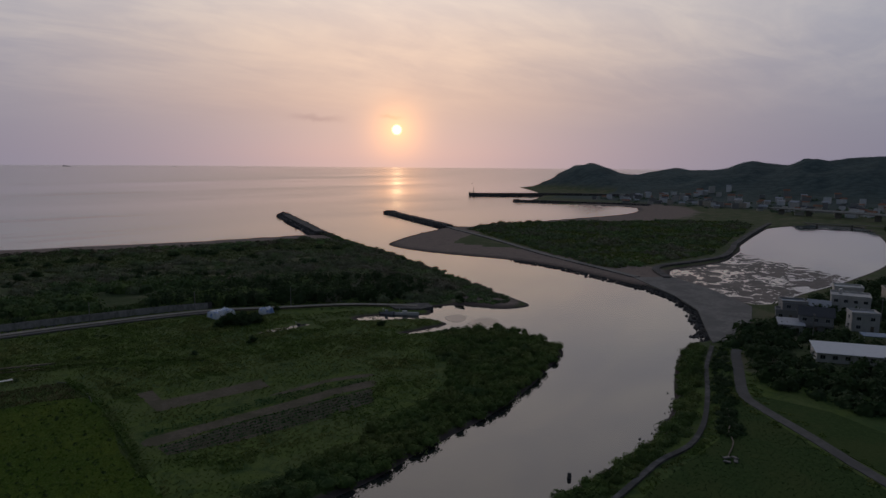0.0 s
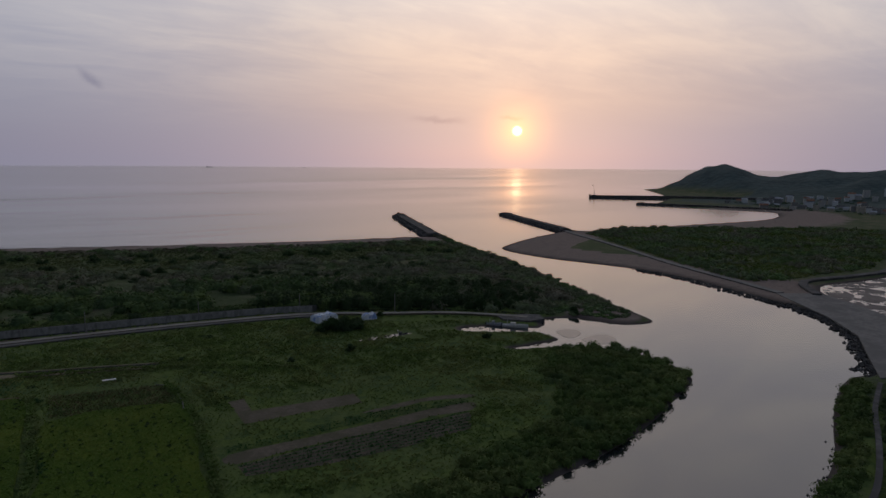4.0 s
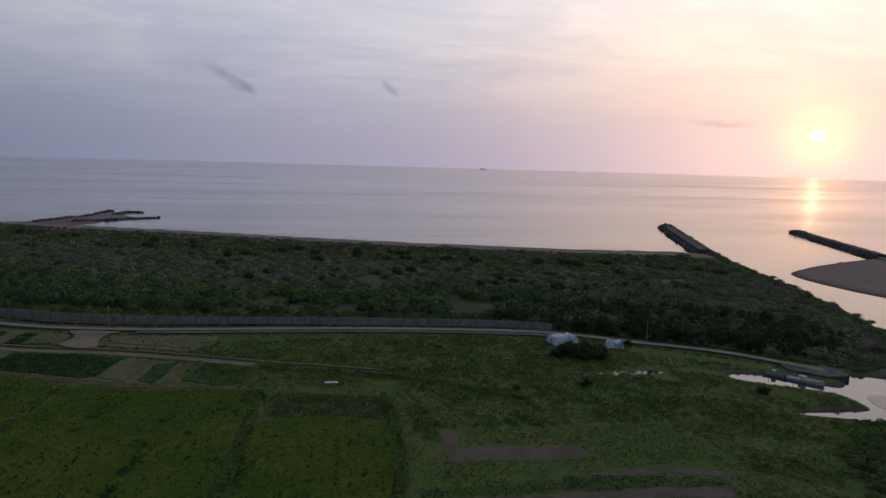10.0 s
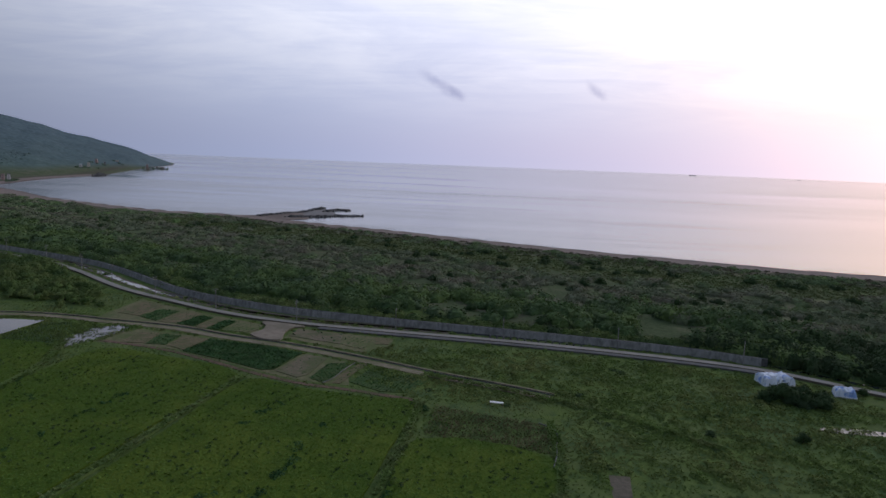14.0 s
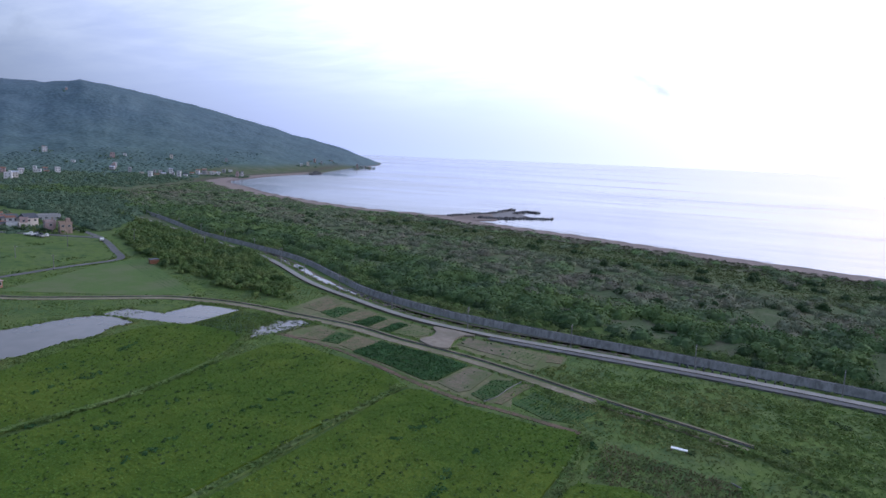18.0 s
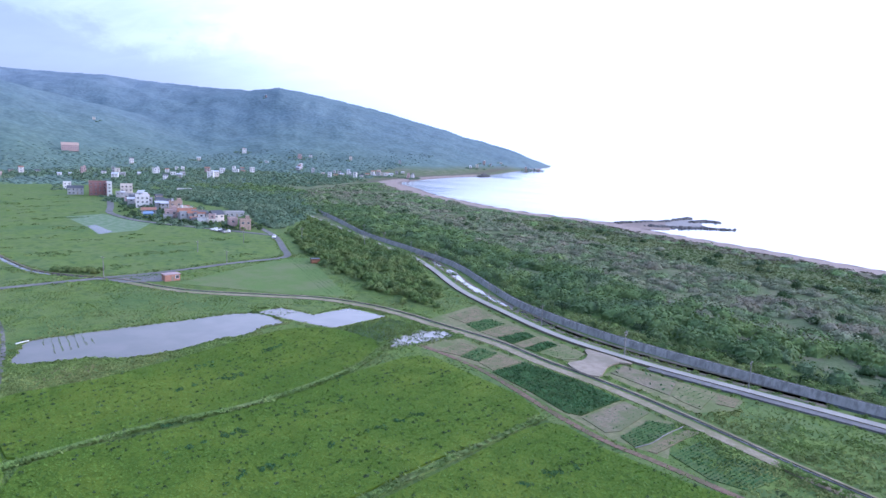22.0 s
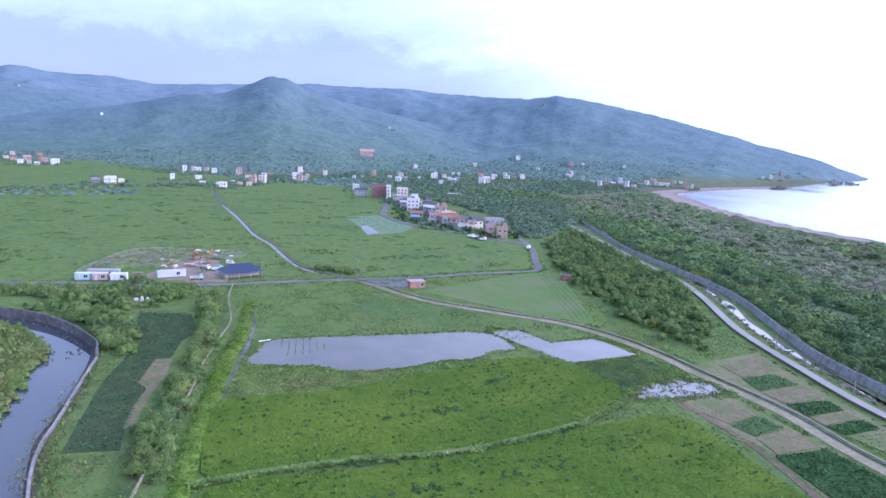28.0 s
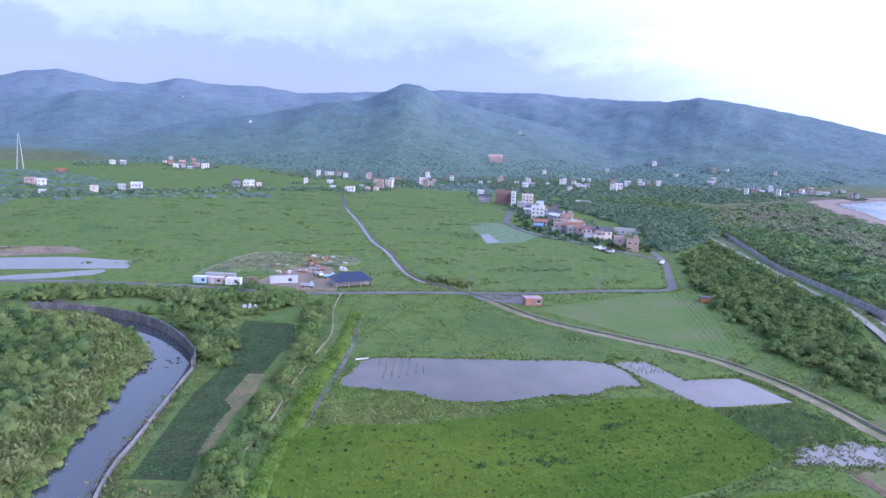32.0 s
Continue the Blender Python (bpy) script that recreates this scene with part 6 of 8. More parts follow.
# rank low weeds in billows over the abandoned flat and along the field margins
FLAT = [(-64, 192), (-40, 205), (42, 204), (78, 197), (100, 184), (84, 168), (112, 130), (130, 120), (142, 108), (120, 100), (100, 112), (84, 112), (60, 118), (20, 120), (18, 160), (-20, 160)]
q = np.vstack([scatter(o_, 1.9, keep=open_ground) for o_ in (FLAT, [(84, 167), (100, 161), (119, 157), (133, 152), (128, 160), (105, 174), (92, 184)], [(100, 160), (119, 152), (131, 142), (139, 133), (137, 126), (114, 128), (98, 150)], [(20, 70), (60, 72), (92, 84), (104, 100), (84, 112), (82, 92), (50, 80), (14, 84)])])
n1 = fbm(q[:, 0], q[:, 1], 22, 4, 2.4)
big = np.clip(0.75 + 0.5 * n1, 0.35, 1.4) * RNG.uniform(0.7, 1.3, len(q))
stuff("rank_weeds", foliage(at_ground(q), big * 1.1, big * 0.55, 40, 0.2, core=False), M["rank_leaf"], "rank green weeds in billows over the abandoned flat", "weeds")
q = scatter(FLAT, 5.0, keep=open_ground)
q = q[fbm(q[:, 0], q[:, 1], 18, 3, 7.4) > 0.65]
stuff("dark_weeds", foliage(at_ground(q), RNG.uniform(0.6, 1.5, len(q)), RNG.uniform(0.3, 0.8, len(q)), 44, 0.19, core=False), M["dark_leaf"], "darker bushy weeds scattered over the flat", "weeds")
edge = []
for line_, w_ in BUNDS:
    p_ = spline(line_, 16)
    t_ = np.gradient(p_, axis=0)
    t_ /= np.linalg.norm(t_, axis=1)[:, None]
    n_ = np.stack([-t_[:, 1], t_[:, 0]], 1)
    for sgn in (-1, 1):
        e_ = np.repeat(p_ + n_ * sgn * w_ * 0.62, 2, 0) + RNG.normal(size=(len(p_) * 2, 2)) * 0.45
        edge.append(e_[fbm(e_[:, 0], e_[:, 1], 12, 3, 1.9) > 0.7])
q = np.vstack(edge)
stuff("bund_weeds", foliage(at_ground(q, 0.4), RNG.uniform(0.25, 0.6, len(q)), RNG.uniform(0.2, 0.45, len(q)), 22, 0.28, core=False), M["grass_leaf"], "green weeds along the edges of the bunds", "weeds")
# bushes and coarse grass out to the tip of the spit
q = scatter([(207, 200), (202, 172), (197, 152), (191, 138), (183, 131), (175, 134), (170, 141), (160, 152), (150, 158), (170, 168), (190, 190)], 2.2, keep=lambda x, y: (shore_distance(x, y) > 2.2) & (fbm(x, y, 14, 3, 0.8) > -0.55))
stuff("spit_bushes", foliage(at_ground(q), RNG.uniform(0.7, 1.9, len(q)), RNG.uniform(0.4, 1.5, len(q)), 70, 0.16), M["scrub_leaf"], "low bushes on the sandy tip of the spit", "bushes")
LONG_BANK = spline([(279, 398), (258, 335), (240, 268), (215, 200), (201, 162)], 24)
q = np.repeat(LONG_BANK, 5, 0) + RNG.normal(size=(len(LONG_BANK) * 5, 2)) * (1.8, 2.5) + (-5.5, 0)
stuff("bank_bushes", foliage(at_ground(q), RNG.uniform(1.0, 2.4, len(q)), RNG.uniform(0.7, 1.9, len(q)), 70, 0.16), M["scrub_leaf"], "low bushes leaning over the river mouth bank", "bushes")
# grass and weeds round the ponds and beside the tracks
q = np.vstack([np.repeat(spline(p_, 8, True), 5, 0) for p_ in (POND1, POND2, POND3)])
q = q + RNG.normal(size=q.shape) * 0.9
q = q[~(inside(np.array(spline(POND1, 3, True)), q[:, 0], q[:, 1]) | inside(np.array(POND2, float), q[:, 0], q[:, 1]))]
stuff("pond_grass", foliage(at_ground(q), RNG.uniform(0.4, 0.9, len(q)), RNG.uniform(0.25, 0.6, len(q)), 22, 0.28, core=False), M["grass_leaf"], "tall grass round the pond edges", "grass")
q = np.vstack([np.repeat(l_, 8, 0) + RNG.normal(size=(len(l_) * 8, 2)) * 1.0 + o_ for l_, o_ in ((TRACK, (0.6, 3.6)), (TRACK, (-1.0, -3.6)), (FARM_ROAD[12:], (2.6, 0)), (FARM_ROAD[12:], (-2.6, 0)), (CANAL, (0, 3.0)), (CANAL, (0, -2.6)), (RIGHT_ROAD, (2.0, -1.6)), (RIGHT_ROAD, (-2.0, 1.6)), (RIGHT_PATH, (0, -1.5)), (ROAD[30:], (0, -4.6)))])
q = q[open_ground(q[:, 0], q[:, 1])]
stuff("verge_weeds", foliage(at_ground(q), RNG.uniform(0.3, 0.9, len(q)), RNG.uniform(0.2, 0.6, len(q)), 20, 0.3, core=False), M["grass_leaf"], "weeds along tracks, roads and canal", "weeds")

# coarse grass and dry weeds on the pond margin and on the bank above the river wall
q = scatter([(-163, 90), (-161, 112), (-162, 138), (-164, 164), (-172, 160), (-172, 138), (-178, 118), (-188, 99), (-176, 94)], 0.95, keep=lambda x, y: ~inside(np.array(spline(POND1, 3, True)), x, y))
stuff("margin_grass", foliage(at_ground(q), RNG.uniform(0.3, 0.85, len(q)), RNG.uniform(0.12, 0.4, len(q)), 18, 0.3, core=False), M["rank_leaf"], "coarse grass between the pond and the crop", "grass")
q = np.vstack([scatter([(-150, 57), (-165, 60.5), (-187, 65.6), (-200, 70.4), (-200, 64), (-182, 58), (-162, 53.5), (-140, 50), (-126, 56), (-146, 67)], 0.8, rng), scatter([(-168, 98), (-165, 116), (-171, 116), (-176, 104)], 1.0, rng)])
q = q[fbm(q[:, 0], q[:, 1], 9, 3, 0.8) > -0.35]
stuff("bank_weeds", tufts(at_ground(q), rng.uniform(0.12, 0.4, len(q)), 3, 1.1, wide=0.45), M["dry_weed"], "olive and brown weeds on the trodden bank", "weeds")

# weeds and reeds breaking up the long puddle beside the coast road
q = scatter(PUDDLE, 1.3)
q = q[fbm(q[:, 0], q[:, 1], 17, 3, 3.9) > 0.35]
stuff("puddle_reeds", foliage(at_ground(q), RNG.uniform(0.4, 1.1, len(q)), RNG.uniform(0.3, 0.8, len(q)), 26, 0.26, core=False), M["tree_leaf"], "reeds standing in the puddle beside the road", "reeds")
q = np.vstack([np.repeat(ROAD[20:], 7, 0) + RNG.normal(size=(len(ROAD[20:]) * 7, 2)) * 1.1 + (1.6, 9.0 - 3.6)])
q = q[(dist_line(ROAD[::2], q[:, 0], q[:, 1]) > 3.2) & (dist_line(WALL[::2], q[:, 0], q[:, 1]) > 1.2)]
stuff("drain_grass", foliage(at_ground(q), RNG.uniform(0.4, 1.0, len(q)), RNG.uniform(0.2, 0.6, len(q)), 22, 0.28, core=False), M["grass_leaf"], "grass between the coast road and the sea wall", "grass")

# dark growth between the dike path and the lane
q = scatter([(179, 41), (150, 29), (134, 22), (118, 14), (106, 9), (112, 6), (128, 15), (141, 18), (158, 23), (174, 32)], 2.2, keep=lambda x, y: (dist_line(RIGHT_ROAD, x, y) > 2.6) & (dist_line(RIGHT_PATH, x, y) > 1.6))
stuff("dike_bushes", foliage(at_ground(q), RNG.uniform(0.8, 1.9, len(q)), RNG.uniform(0.6, 1.6, len(q)), 80, 0.15), M["dark_leaf"], "dark bushes between dike path and lane", "bushes")

# light coarse grass in the open strip of the scrub and in a clearing behind the sea wall
q = scatter(SCRUB, 2.6, keep=lambda x, y: np.hypot(x, y) < 600)
b_ = dist_line(spline(BEACH, 3), q[:, 0], q[:, 1])
q = q[(np.abs(b_ - 84) < 34 + 14 * fbm(q[:, 0], q[:, 1], 40, 3, 4.4))]
stuff("coast_grass", foliage(np.c_[q, scrub_z(q[:, 0], q[:, 1])], RNG.uniform(0.9, 1.9, len(q)), RNG.uniform(0.2, 0.6, len(q)), 18, 0.3, core=False), M["straw_leaf"], "light coarse grass between the coastal bushes", "grass")
q = np.repeat(WALL[40:96], 10, 0) + RNG.normal(size=(560, 2)) * (2.0, 3.0) + (3.0, 11.0)
stuff("wall_grass", foliage(np.c_[q, scrub_z(q[:, 0], q[:, 1])], RNG.uniform(0.8, 1.6, len(q)), RNG.uniform(0.6, 1.4, len(q)), 40, 0.2, core=False), M["straw_leaf"], "tall pale grass behind the sea wall", "grass")

# trees closing over the coast road towards the village
grove(scatter([(-228, 300), (-262, 317), (-300, 336), (-350, 360), (-368, 352), (-330, 326), (-285, 305), (-252, 292)], 5.0, rng), "green trees crowding the coast road near the village", 4)
grove(scatter([(-236, 330), (-262, 342), (-300, 358), (-350, 384), (-380, 405), (-350, 400), (-300, 376), (-255, 352)], 6.0, rng), "green trees behind the sea wall near the village", 4)
# grass between the bushes of the river mouth flat
q = scatter(GREEN_BANK, 3.6)
stuff("flat_grass", foliage(at_ground(q, 0.1), RNG.uniform(1.2, 2.6, len(q)), RNG.uniform(0.2, 0.6, len(q)), 18, 0.3, core=False), M["grass_leaf"], "coarse grass on the river mouth flat", "grass")

# grass on the smooth plot of the river flat, and shrubs overhanging the island's bank
q = scatter([(29, 126), (80, 123), (81, 103), (54, 104), (55, 116), (28, 119)], 0.9)
stuff("plot_grass", tufts(at_ground(q), RNG.uniform(0.12, 0.3, len(q)), 3, 1.4, wide=0.6), M["grass_leaf"], "short rough grass on the fallow plot", "grass")
BANK_LINE = spline([(-300, 0), (-275, 20), (-262, 33), (-247, 44), (-222, 53), (-196, 49), (-168, 45), (-151, 43), (-80, 38)], 16)
q = np.repeat(BANK_LINE, 7, 0) + RNG.normal(size=(len(BANK_LINE) * 7, 2)) * 1.1 + (0, -0.9)
stuff("bank_shrubs", foliage(at_ground(q, -0.5), RNG.uniform(0.7, 1.5, len(q)), RNG.uniform(0.6, 1.3, len(q)), 50, 0.18), M["grass_leaf"], "shrubs and reeds overhanging the island's bank", "shrubs")

# dark weed thickets in ragged lines along one side of each bund and through the crop
sets = []
for line_, w_ in BUNDS:
    p_ = spline(line_, 20)
    e_ = np.repeat(p_, 3, 0) + RNG.normal(size=(len(p_) * 3, 2)) * 0.5 + (1.6, 0)
    sets.append(e_[fbm(e_[:, 0], e_[:, 1], 21, 3, 6.1) > 1.0])
for x0, y0, x1, y1 in ((-112, 95, -106, 150), (-95, 100, -86, 160), (-52, 85, -46, 120), (-58, 120, -50, 150), (-140, 100, -138, 140), (-150, 130, -149, 160), (-40, 100, -36, 145)):
    u = RNG.random(90)[:, None]
    e_ = np.array([[x0, y0]]) * (1 - u) + np.array([[x1, y1]]) * u + RNG.normal(size=(90, 2)) * 0.7
    sets.append(e_[fbm(e_[:, 0], e_[:, 1], 11, 3, 2.8) > 0.2])
q = np.vstack(sets)
stuff("weed_lines", foliage(at_ground(q, 0.4), RNG.uniform(0.35, 0.85, len(q)), RNG.uniform(0.25, 0.6, len(q)), 26, 0.28, core=False), M["row_leaf"], "dark weed thickets in ragged lines through the crop", "weeds")
q = rows_of(REED_BED, 12, 0.9, 0.5, 1)
stuff("bed_reeds", tufts(at_ground(q), RNG.uniform(0.3, 0.6, len(q)), 4, 0.5, wide=0.2), M["grass_leaf"], "green reeds standing in rows", "reeds")

# bushes and garden trees along the village road and round the near houses
q = np.vstack([spline([(-372, 297), (-395, 292), (-424, 285), (-452, 281), (-480, 286), (-520, 304)], 6) + RNG.normal(size=(31, 2)) * 2.2, spline([(-360, 310), (-390, 318), (-425, 314), (-455, 302), (-490, 318), (-550, 336), (-620, 352)], 6) + RNG.normal(size=(37, 2)) * 5])
grove(q, "dark garden bushes before the village houses", 3, "dark_leaf")

grove(scatter([(-143, 227), (-148, 236), (-181, 268), (-229, 306), (-268, 324), (-300, 340), (-312, 336), (-262, 300), (-210, 264), (-183, 246), (-160, 228)], 5.6, rng, keep=lambda x, y: dist_line(ROAD[::2], x, y) > 5.5), "green trees and bushes reaching from the grove to the coast road", 4)
far_road = ROAD[:30]
q = np.repeat(far_road, 4, 0) + RNG.normal(size=(120, 2)) * (2.0, 2.0) + (-3.6, -6.2)
q = q[dist_line(ROAD, q[:, 0], q[:, 1]) > 4.5]
stuff("road_trees", foliage(at_ground(q), RNG.uniform(2.2, 3.8, len(q)), RNG.uniform(3.4, 5.6, len(q)), 110, 0.11), M["tree_leaf"], "tall trees hiding the coast road near the village", "trees")
q = scatter([(-700, 560), (-560, 560), (-400, 440), (-352, 392), (-440, 420), (-520, 470), (-640, 480), (-720, 470)], 7.5)
stuff("shore_wood", foliage(at_ground(q), RNG.uniform(3.2, 5.6, len(q)), RNG.uniform(2.2, 4.6, len(q)), 60, 0.14), M["shore_leaf"], "broad woods between village and beach", "trees")
# more crowns between the grove and the road, and bushes above the river wall
grove(scatter([(-158, 236), (-166, 244), (-184, 262), (-216, 284), (-252, 302), (-262, 312), (-226, 300), (-196, 281), (-172, 260), (-160, 248)], 5.0, rng, keep=lambda x, y: dist_line(ROAD[::2], x, y) > 5), "green trees between the grove and the coast road", 4)
q = scatter([(-258, 46), (-284, 56), (-296, 84), (-276, 98), (-258, 92), (-252, 70), (-246, 58)], 4.4, rng)
q = q[(fbm(q[:, 0], q[:, 1], 26, 3, 2.0) > -0.25) & (dist_line(RIVER_WALL, q[:, 0], q[:, 1]) > 2) & (np.hypot(q[:, 0] + 265, q[:, 1] - 82) > 6)]
grove(q, "bushy green growth above the river wall", 4)

# ---- buildings ----
M.update(
    white=painted("white_render", (0.56, 0.55, 0.53), 0.7, 0.5), cream=painted("cream_render", (0.52, 0.47, 0.40)), grey=painted("grey_render", (0.30, 0.30, 0.30)), pink=painted("pink_tiles", (0.36, 0.26, 0.24), 0.7, 0.5),
    sheet=painted("white_sheet_metal", (0.74, 0.75, 0.77), 0.5, 0.15), orange=painted("orange_tiles", (0.34, 0.25, 0.195), 0.7, 0.5), red=painted("red_brown_tiles", (0.22, 0.11, 0.105)), blue=painted("blue_sheet_metal", (0.12, 0.20, 0.32), 0.5), dark=painted("dark_roof", (0.07, 0.075, 0.085), 0.7),
    navy=painted("navy_sheet_roof", (0.03, 0.04, 0.075), 0.4, 0.2), pale_roof=painted("pale_sheet_roof", (0.40, 0.42, 0.46), 0.5, 0.35), rust=painted("rusty_sheet", (0.24, 0.11, 0.06)), steel=painted("steel", (0.55, 0.56, 0.57), 0.35, 0.2, 1.0, 0.9),
    glass=surface("dark_window_glass", (0.02, 0.025, 0.03), 0.12, spec=0.6), frame=painted("window_frame", (0.45, 0.45, 0.45)), tarp=surface("white_blue_tarp", None, 0.5, None, 0.4, 0.1, 0, 0.3, lambda n: (n.mix(n.ramp(n.noise(where(n), 0.5, 4, 0.6), 0.52, 0.6), (0.74, 0.78, 0.85), (0.30, 0.42, 0.72)), n.noise(where(n), 2.0, 4))), plastic=painted("white_plastic", (0.72, 0.72, 0.70), 0.5, 0.2),
    brick=painted("red_brick", (0.33, 0.17, 0.12), 0.9, 0.5, 2.0), wood=painted("grey_wood", (0.22, 0.18, 0.14), 0.9, 0.5, 2.0), yellow=painted("digger_yellow", (0.30, 0.16, 0.05), 0.7, 0.6), rubber=surface("rubber", (0.03, 0.03, 0.03), 0.85), teal=painted("pale_blue_paint", (0.30, 0.45, 0.50)))


def make_window(w, h):
    """A window: frame ring and recessed dark pane in two meshes."""
    bm = bmesh.new()
    t = 0.12
    for b in ((-w / 2, -0.09, 0, -w / 2 + t, 0.03, h), (w / 2 - t, -0.09, 0, w / 2, 0.03, h), (-w / 2 + t, -0.09, 0, w / 2 - t, 0.03, t), (-w / 2 + t, -0.09, h - t, w / 2 - t, 0.03, h), (-t / 3, -0.06, t, t / 3, 0.03, h - t)):
        add_box(bm, *b)
    return bm, bm_box(-w / 2 + t, -0.03, t, w / 2 - t, 0.02, h - t)


WINDOWS = {}


def put_window(parent, w, h, m):
    if (w, h) not in WINDOWS:
        a, b = make_window(w, h)
        fr = part("window", a, M["frame"], parent)
        pn = part("pane", b, M["glass"], fr)
        WINDOWS[(w, h)] = (fr.data, pn.data)
        fr.matrix_basis = m
        return
    fr = share("window", WINDOWS[(w, h)][0], parent, m)
    share("pane", WINDOWS[(w, h)][1], fr, Matrix())


def ground_z(x, y):
    return float(hills(np.array([float(x)]), np.array([float(y)]))[0])


def house(x, y, rot, w, d, storeys, wall, roof="flat", roof_mat="grey", label="", detail=2, attic=False, tank=False, balcony=False, group="village houses", name="house"):
    """A concrete house: walls, roof, windows, door, and what stands on its roof."""
    if group == "village houses" and x < -300:
        w, d = w * 0.84, d * 0.84
    t = thing(name, label, "house", pose(x, y, ground_z(x, y), 0, 0, rot), group)
    h = 3.1 * storeys
    bm = bm_box(-w / 2, -d / 2, -1.5, w / 2, d / 2, h)
    part("wall", bm, M[wall], t)
    if roof == "flat":
        part("roof", bm_box(-w / 2 - 0.25, -d / 2 - 0.25, h, w / 2 + 0.25, d / 2 + 0.25, h + 0.2), M[roof_mat], t)
        bm = bmesh.new()
        for b in ((-w / 2 - 0.2, -d / 2 - 0.2, h + 0.2, w / 2 + 0.2, -d / 2, h + 0.95), (-w / 2 - 0.2, d / 2, h + 0.2, w / 2 + 0.2, d / 2 + 0.2, h + 0.95), (-w / 2 - 0.2, -d / 2, h + 0.2, -w / 2, d / 2, h + 0.95), (w / 2, -d / 2, h + 0.2, w / 2 + 0.2, d / 2, h + 0.95)):
            add_box(bm, *b)
        part("parapet", bm, M[wall], t)
    elif roof == "gable":
        bm = bmesh.new()
        e, k = 0.5, 0.3 * d
        v = [bm.verts.new(c) for c in ((-w / 2 - e, -d / 2 - e, h - 0.1), (w / 2 + e, -d / 2 - e, h - 0.1), (w / 2 + e, d / 2 + e, h - 0.1), (-w / 2 - e, d / 2 + e, h - 0.1), (-w / 2 - e, 0, h + k), (w / 2 + e, 0, h + k))]
        for f in ((0, 1, 5, 4), (2, 3, 4, 5), (0, 4, 3), (1, 2, 5), (3, 2, 1, 0)):
            bm.faces.new([v[i] for i in f])
        part("roof", bm, M[roof_mat], t)
    else:
        bm = bm_box(-w / 2 - 0.5, -d / 2 - 0.9, h, w / 2 + 0.5, d / 2 + 0.4, h + 0.18)
        for v in bm.verts:
            v.co.z += 0.16 * (v.co.y + d / 2)
        part("roof", bm, M[roof_mat], t)
    if attic:
        part("stair_house", bm_box(w * 0.08, -d * 0.1, h + 0.2, w * 0.42, d * 0.35, h + 2.9), M[wall], t)
    if tank:
        bm = bmesh.new()
        tube(bm, (-w * 0.25, d * 0.15, h + 0.2), (-w * 0.25, d * 0.15, h + 2.4), 0.75, 0.75, 10)
        tube(bm, (-w * 0.25, d * 0.15, h + 2.4), (-w * 0.25, d * 0.15, h + 2.7), 0.75, 0.15, 10)
        part("water_tank", bm, M["steel"], t, "shiny steel water tank")
    if detail:
        n = max(1, int(w / 3.2))
        for s in range(storeys):
            for i in range(n):
                cx = -w / 2 + (i + 0.5) * w / n
                if s == 0 and i == n // 2:
                    door = part("door", bm_box(cx - 0.55, -d / 2 - 0.07, 0, cx + 0.55, -d / 2 + 0.02, 2.1), M["wood"], t)
                    continue
                put_window(t, 1.6, 1.4, pose(cx, -d / 2 - 0.01, s * 3.1 + 0.95))
            if detail > 1:
                put_window(t, 1.6, 1.4, pose(w / 2 + 0.01, 0, s * 3.1 + 0.95, 0, 0, 90))
                put_window(t, 1.6, 1.4, pose(-w / 2 - 0.01, 0, s * 3.1 + 0.95, 0, 0, -90))
    if balcony:
        for s in range(1, storeys):
            bm = bmesh.new()
            add_box(bm, -w / 2, -d / 2 - 1.3, s * 3.1 - 0.15, w / 2, -d / 2, s * 3.1)
            add_box(bm, -w / 2, -d / 2 - 1.3, s * 3.1, w / 2, -d / 2 - 1.15, s * 3.1 + 0.9)
            part("balcony", bm, M[wall], t)
    return t


def facing(x, y, extra=0.0):
    """The turn that points a front at the middle of the plan."""
    return math.degrees(math.atan2(40 - y, -20 - x)) + 90 + extra


# riverside houses on the far bank
house(195, 3, -62, 24, 8, 1, "white", "shed", "sheet", "long low white house with a pale sheet roof", 2)
house(206, -20, -62, 14, 8, 1, "white", "shed", "sheet", "low white annex with a pale sheet roof", 2)
house(228, 24, -72, 11, 9, 2, "grey", "gable", "dark", "two-storey grey concrete house with a dark roof", 2, balcony=True)
house(240, 38, -70, 7, 6, 1, "grey", "flat", "grey", "small flat-roofed concrete outhouse", 1)
house(275, 24, -74, 14, 11, 2, "white", "flat", "white", "pale two-storey box house with flat roof", 2, attic=False, tank=True)
house(258, -6, -66, 10, 12, 3, "white", "flat", "white", "three-storey white house with flat roof", 2, tank=True)
house(245, 37, -60, 9, 7, 2, "grey", "flat", "pale_roof", "grey two-storey house with a pale flat roof", 2)
house(262, 32, -80, 8, 7, 1, "white", "gable", "pale_roof", "small white house with a pale gable roof", 1)
house(220, 30, -66, 8, 6, 1, "white", "shed", "pale_roof", "small white lean-to house beside the trees", 1)
house(296, 30, -70, 11, 9, 2, "white", "flat", "white", "white two-storey house behind the others", 1)
house(306, 12, -66, 12, 10, 2, "cream", "flat", "grey", "cream two-storey house farther up the bank", 1)
house(242, 12, -62, 9, 7, 2, "white", "flat", "pale_roof", "white house wedged between canopy and tall house", 2)
canopy = thing("canopy", "blue sheet-metal canopy on posts beside a house", "canopy", pose(224, 4, 0, 0, 0, -62))
bm = bm_box(-4.5, -3, 2.8, 4.5, 3, 2.95)
for v in bm.verts:
    v.co.z += 0.5 - 0.055 * v.co.y ** 2
part("roof", bm, M["blue"], canopy)
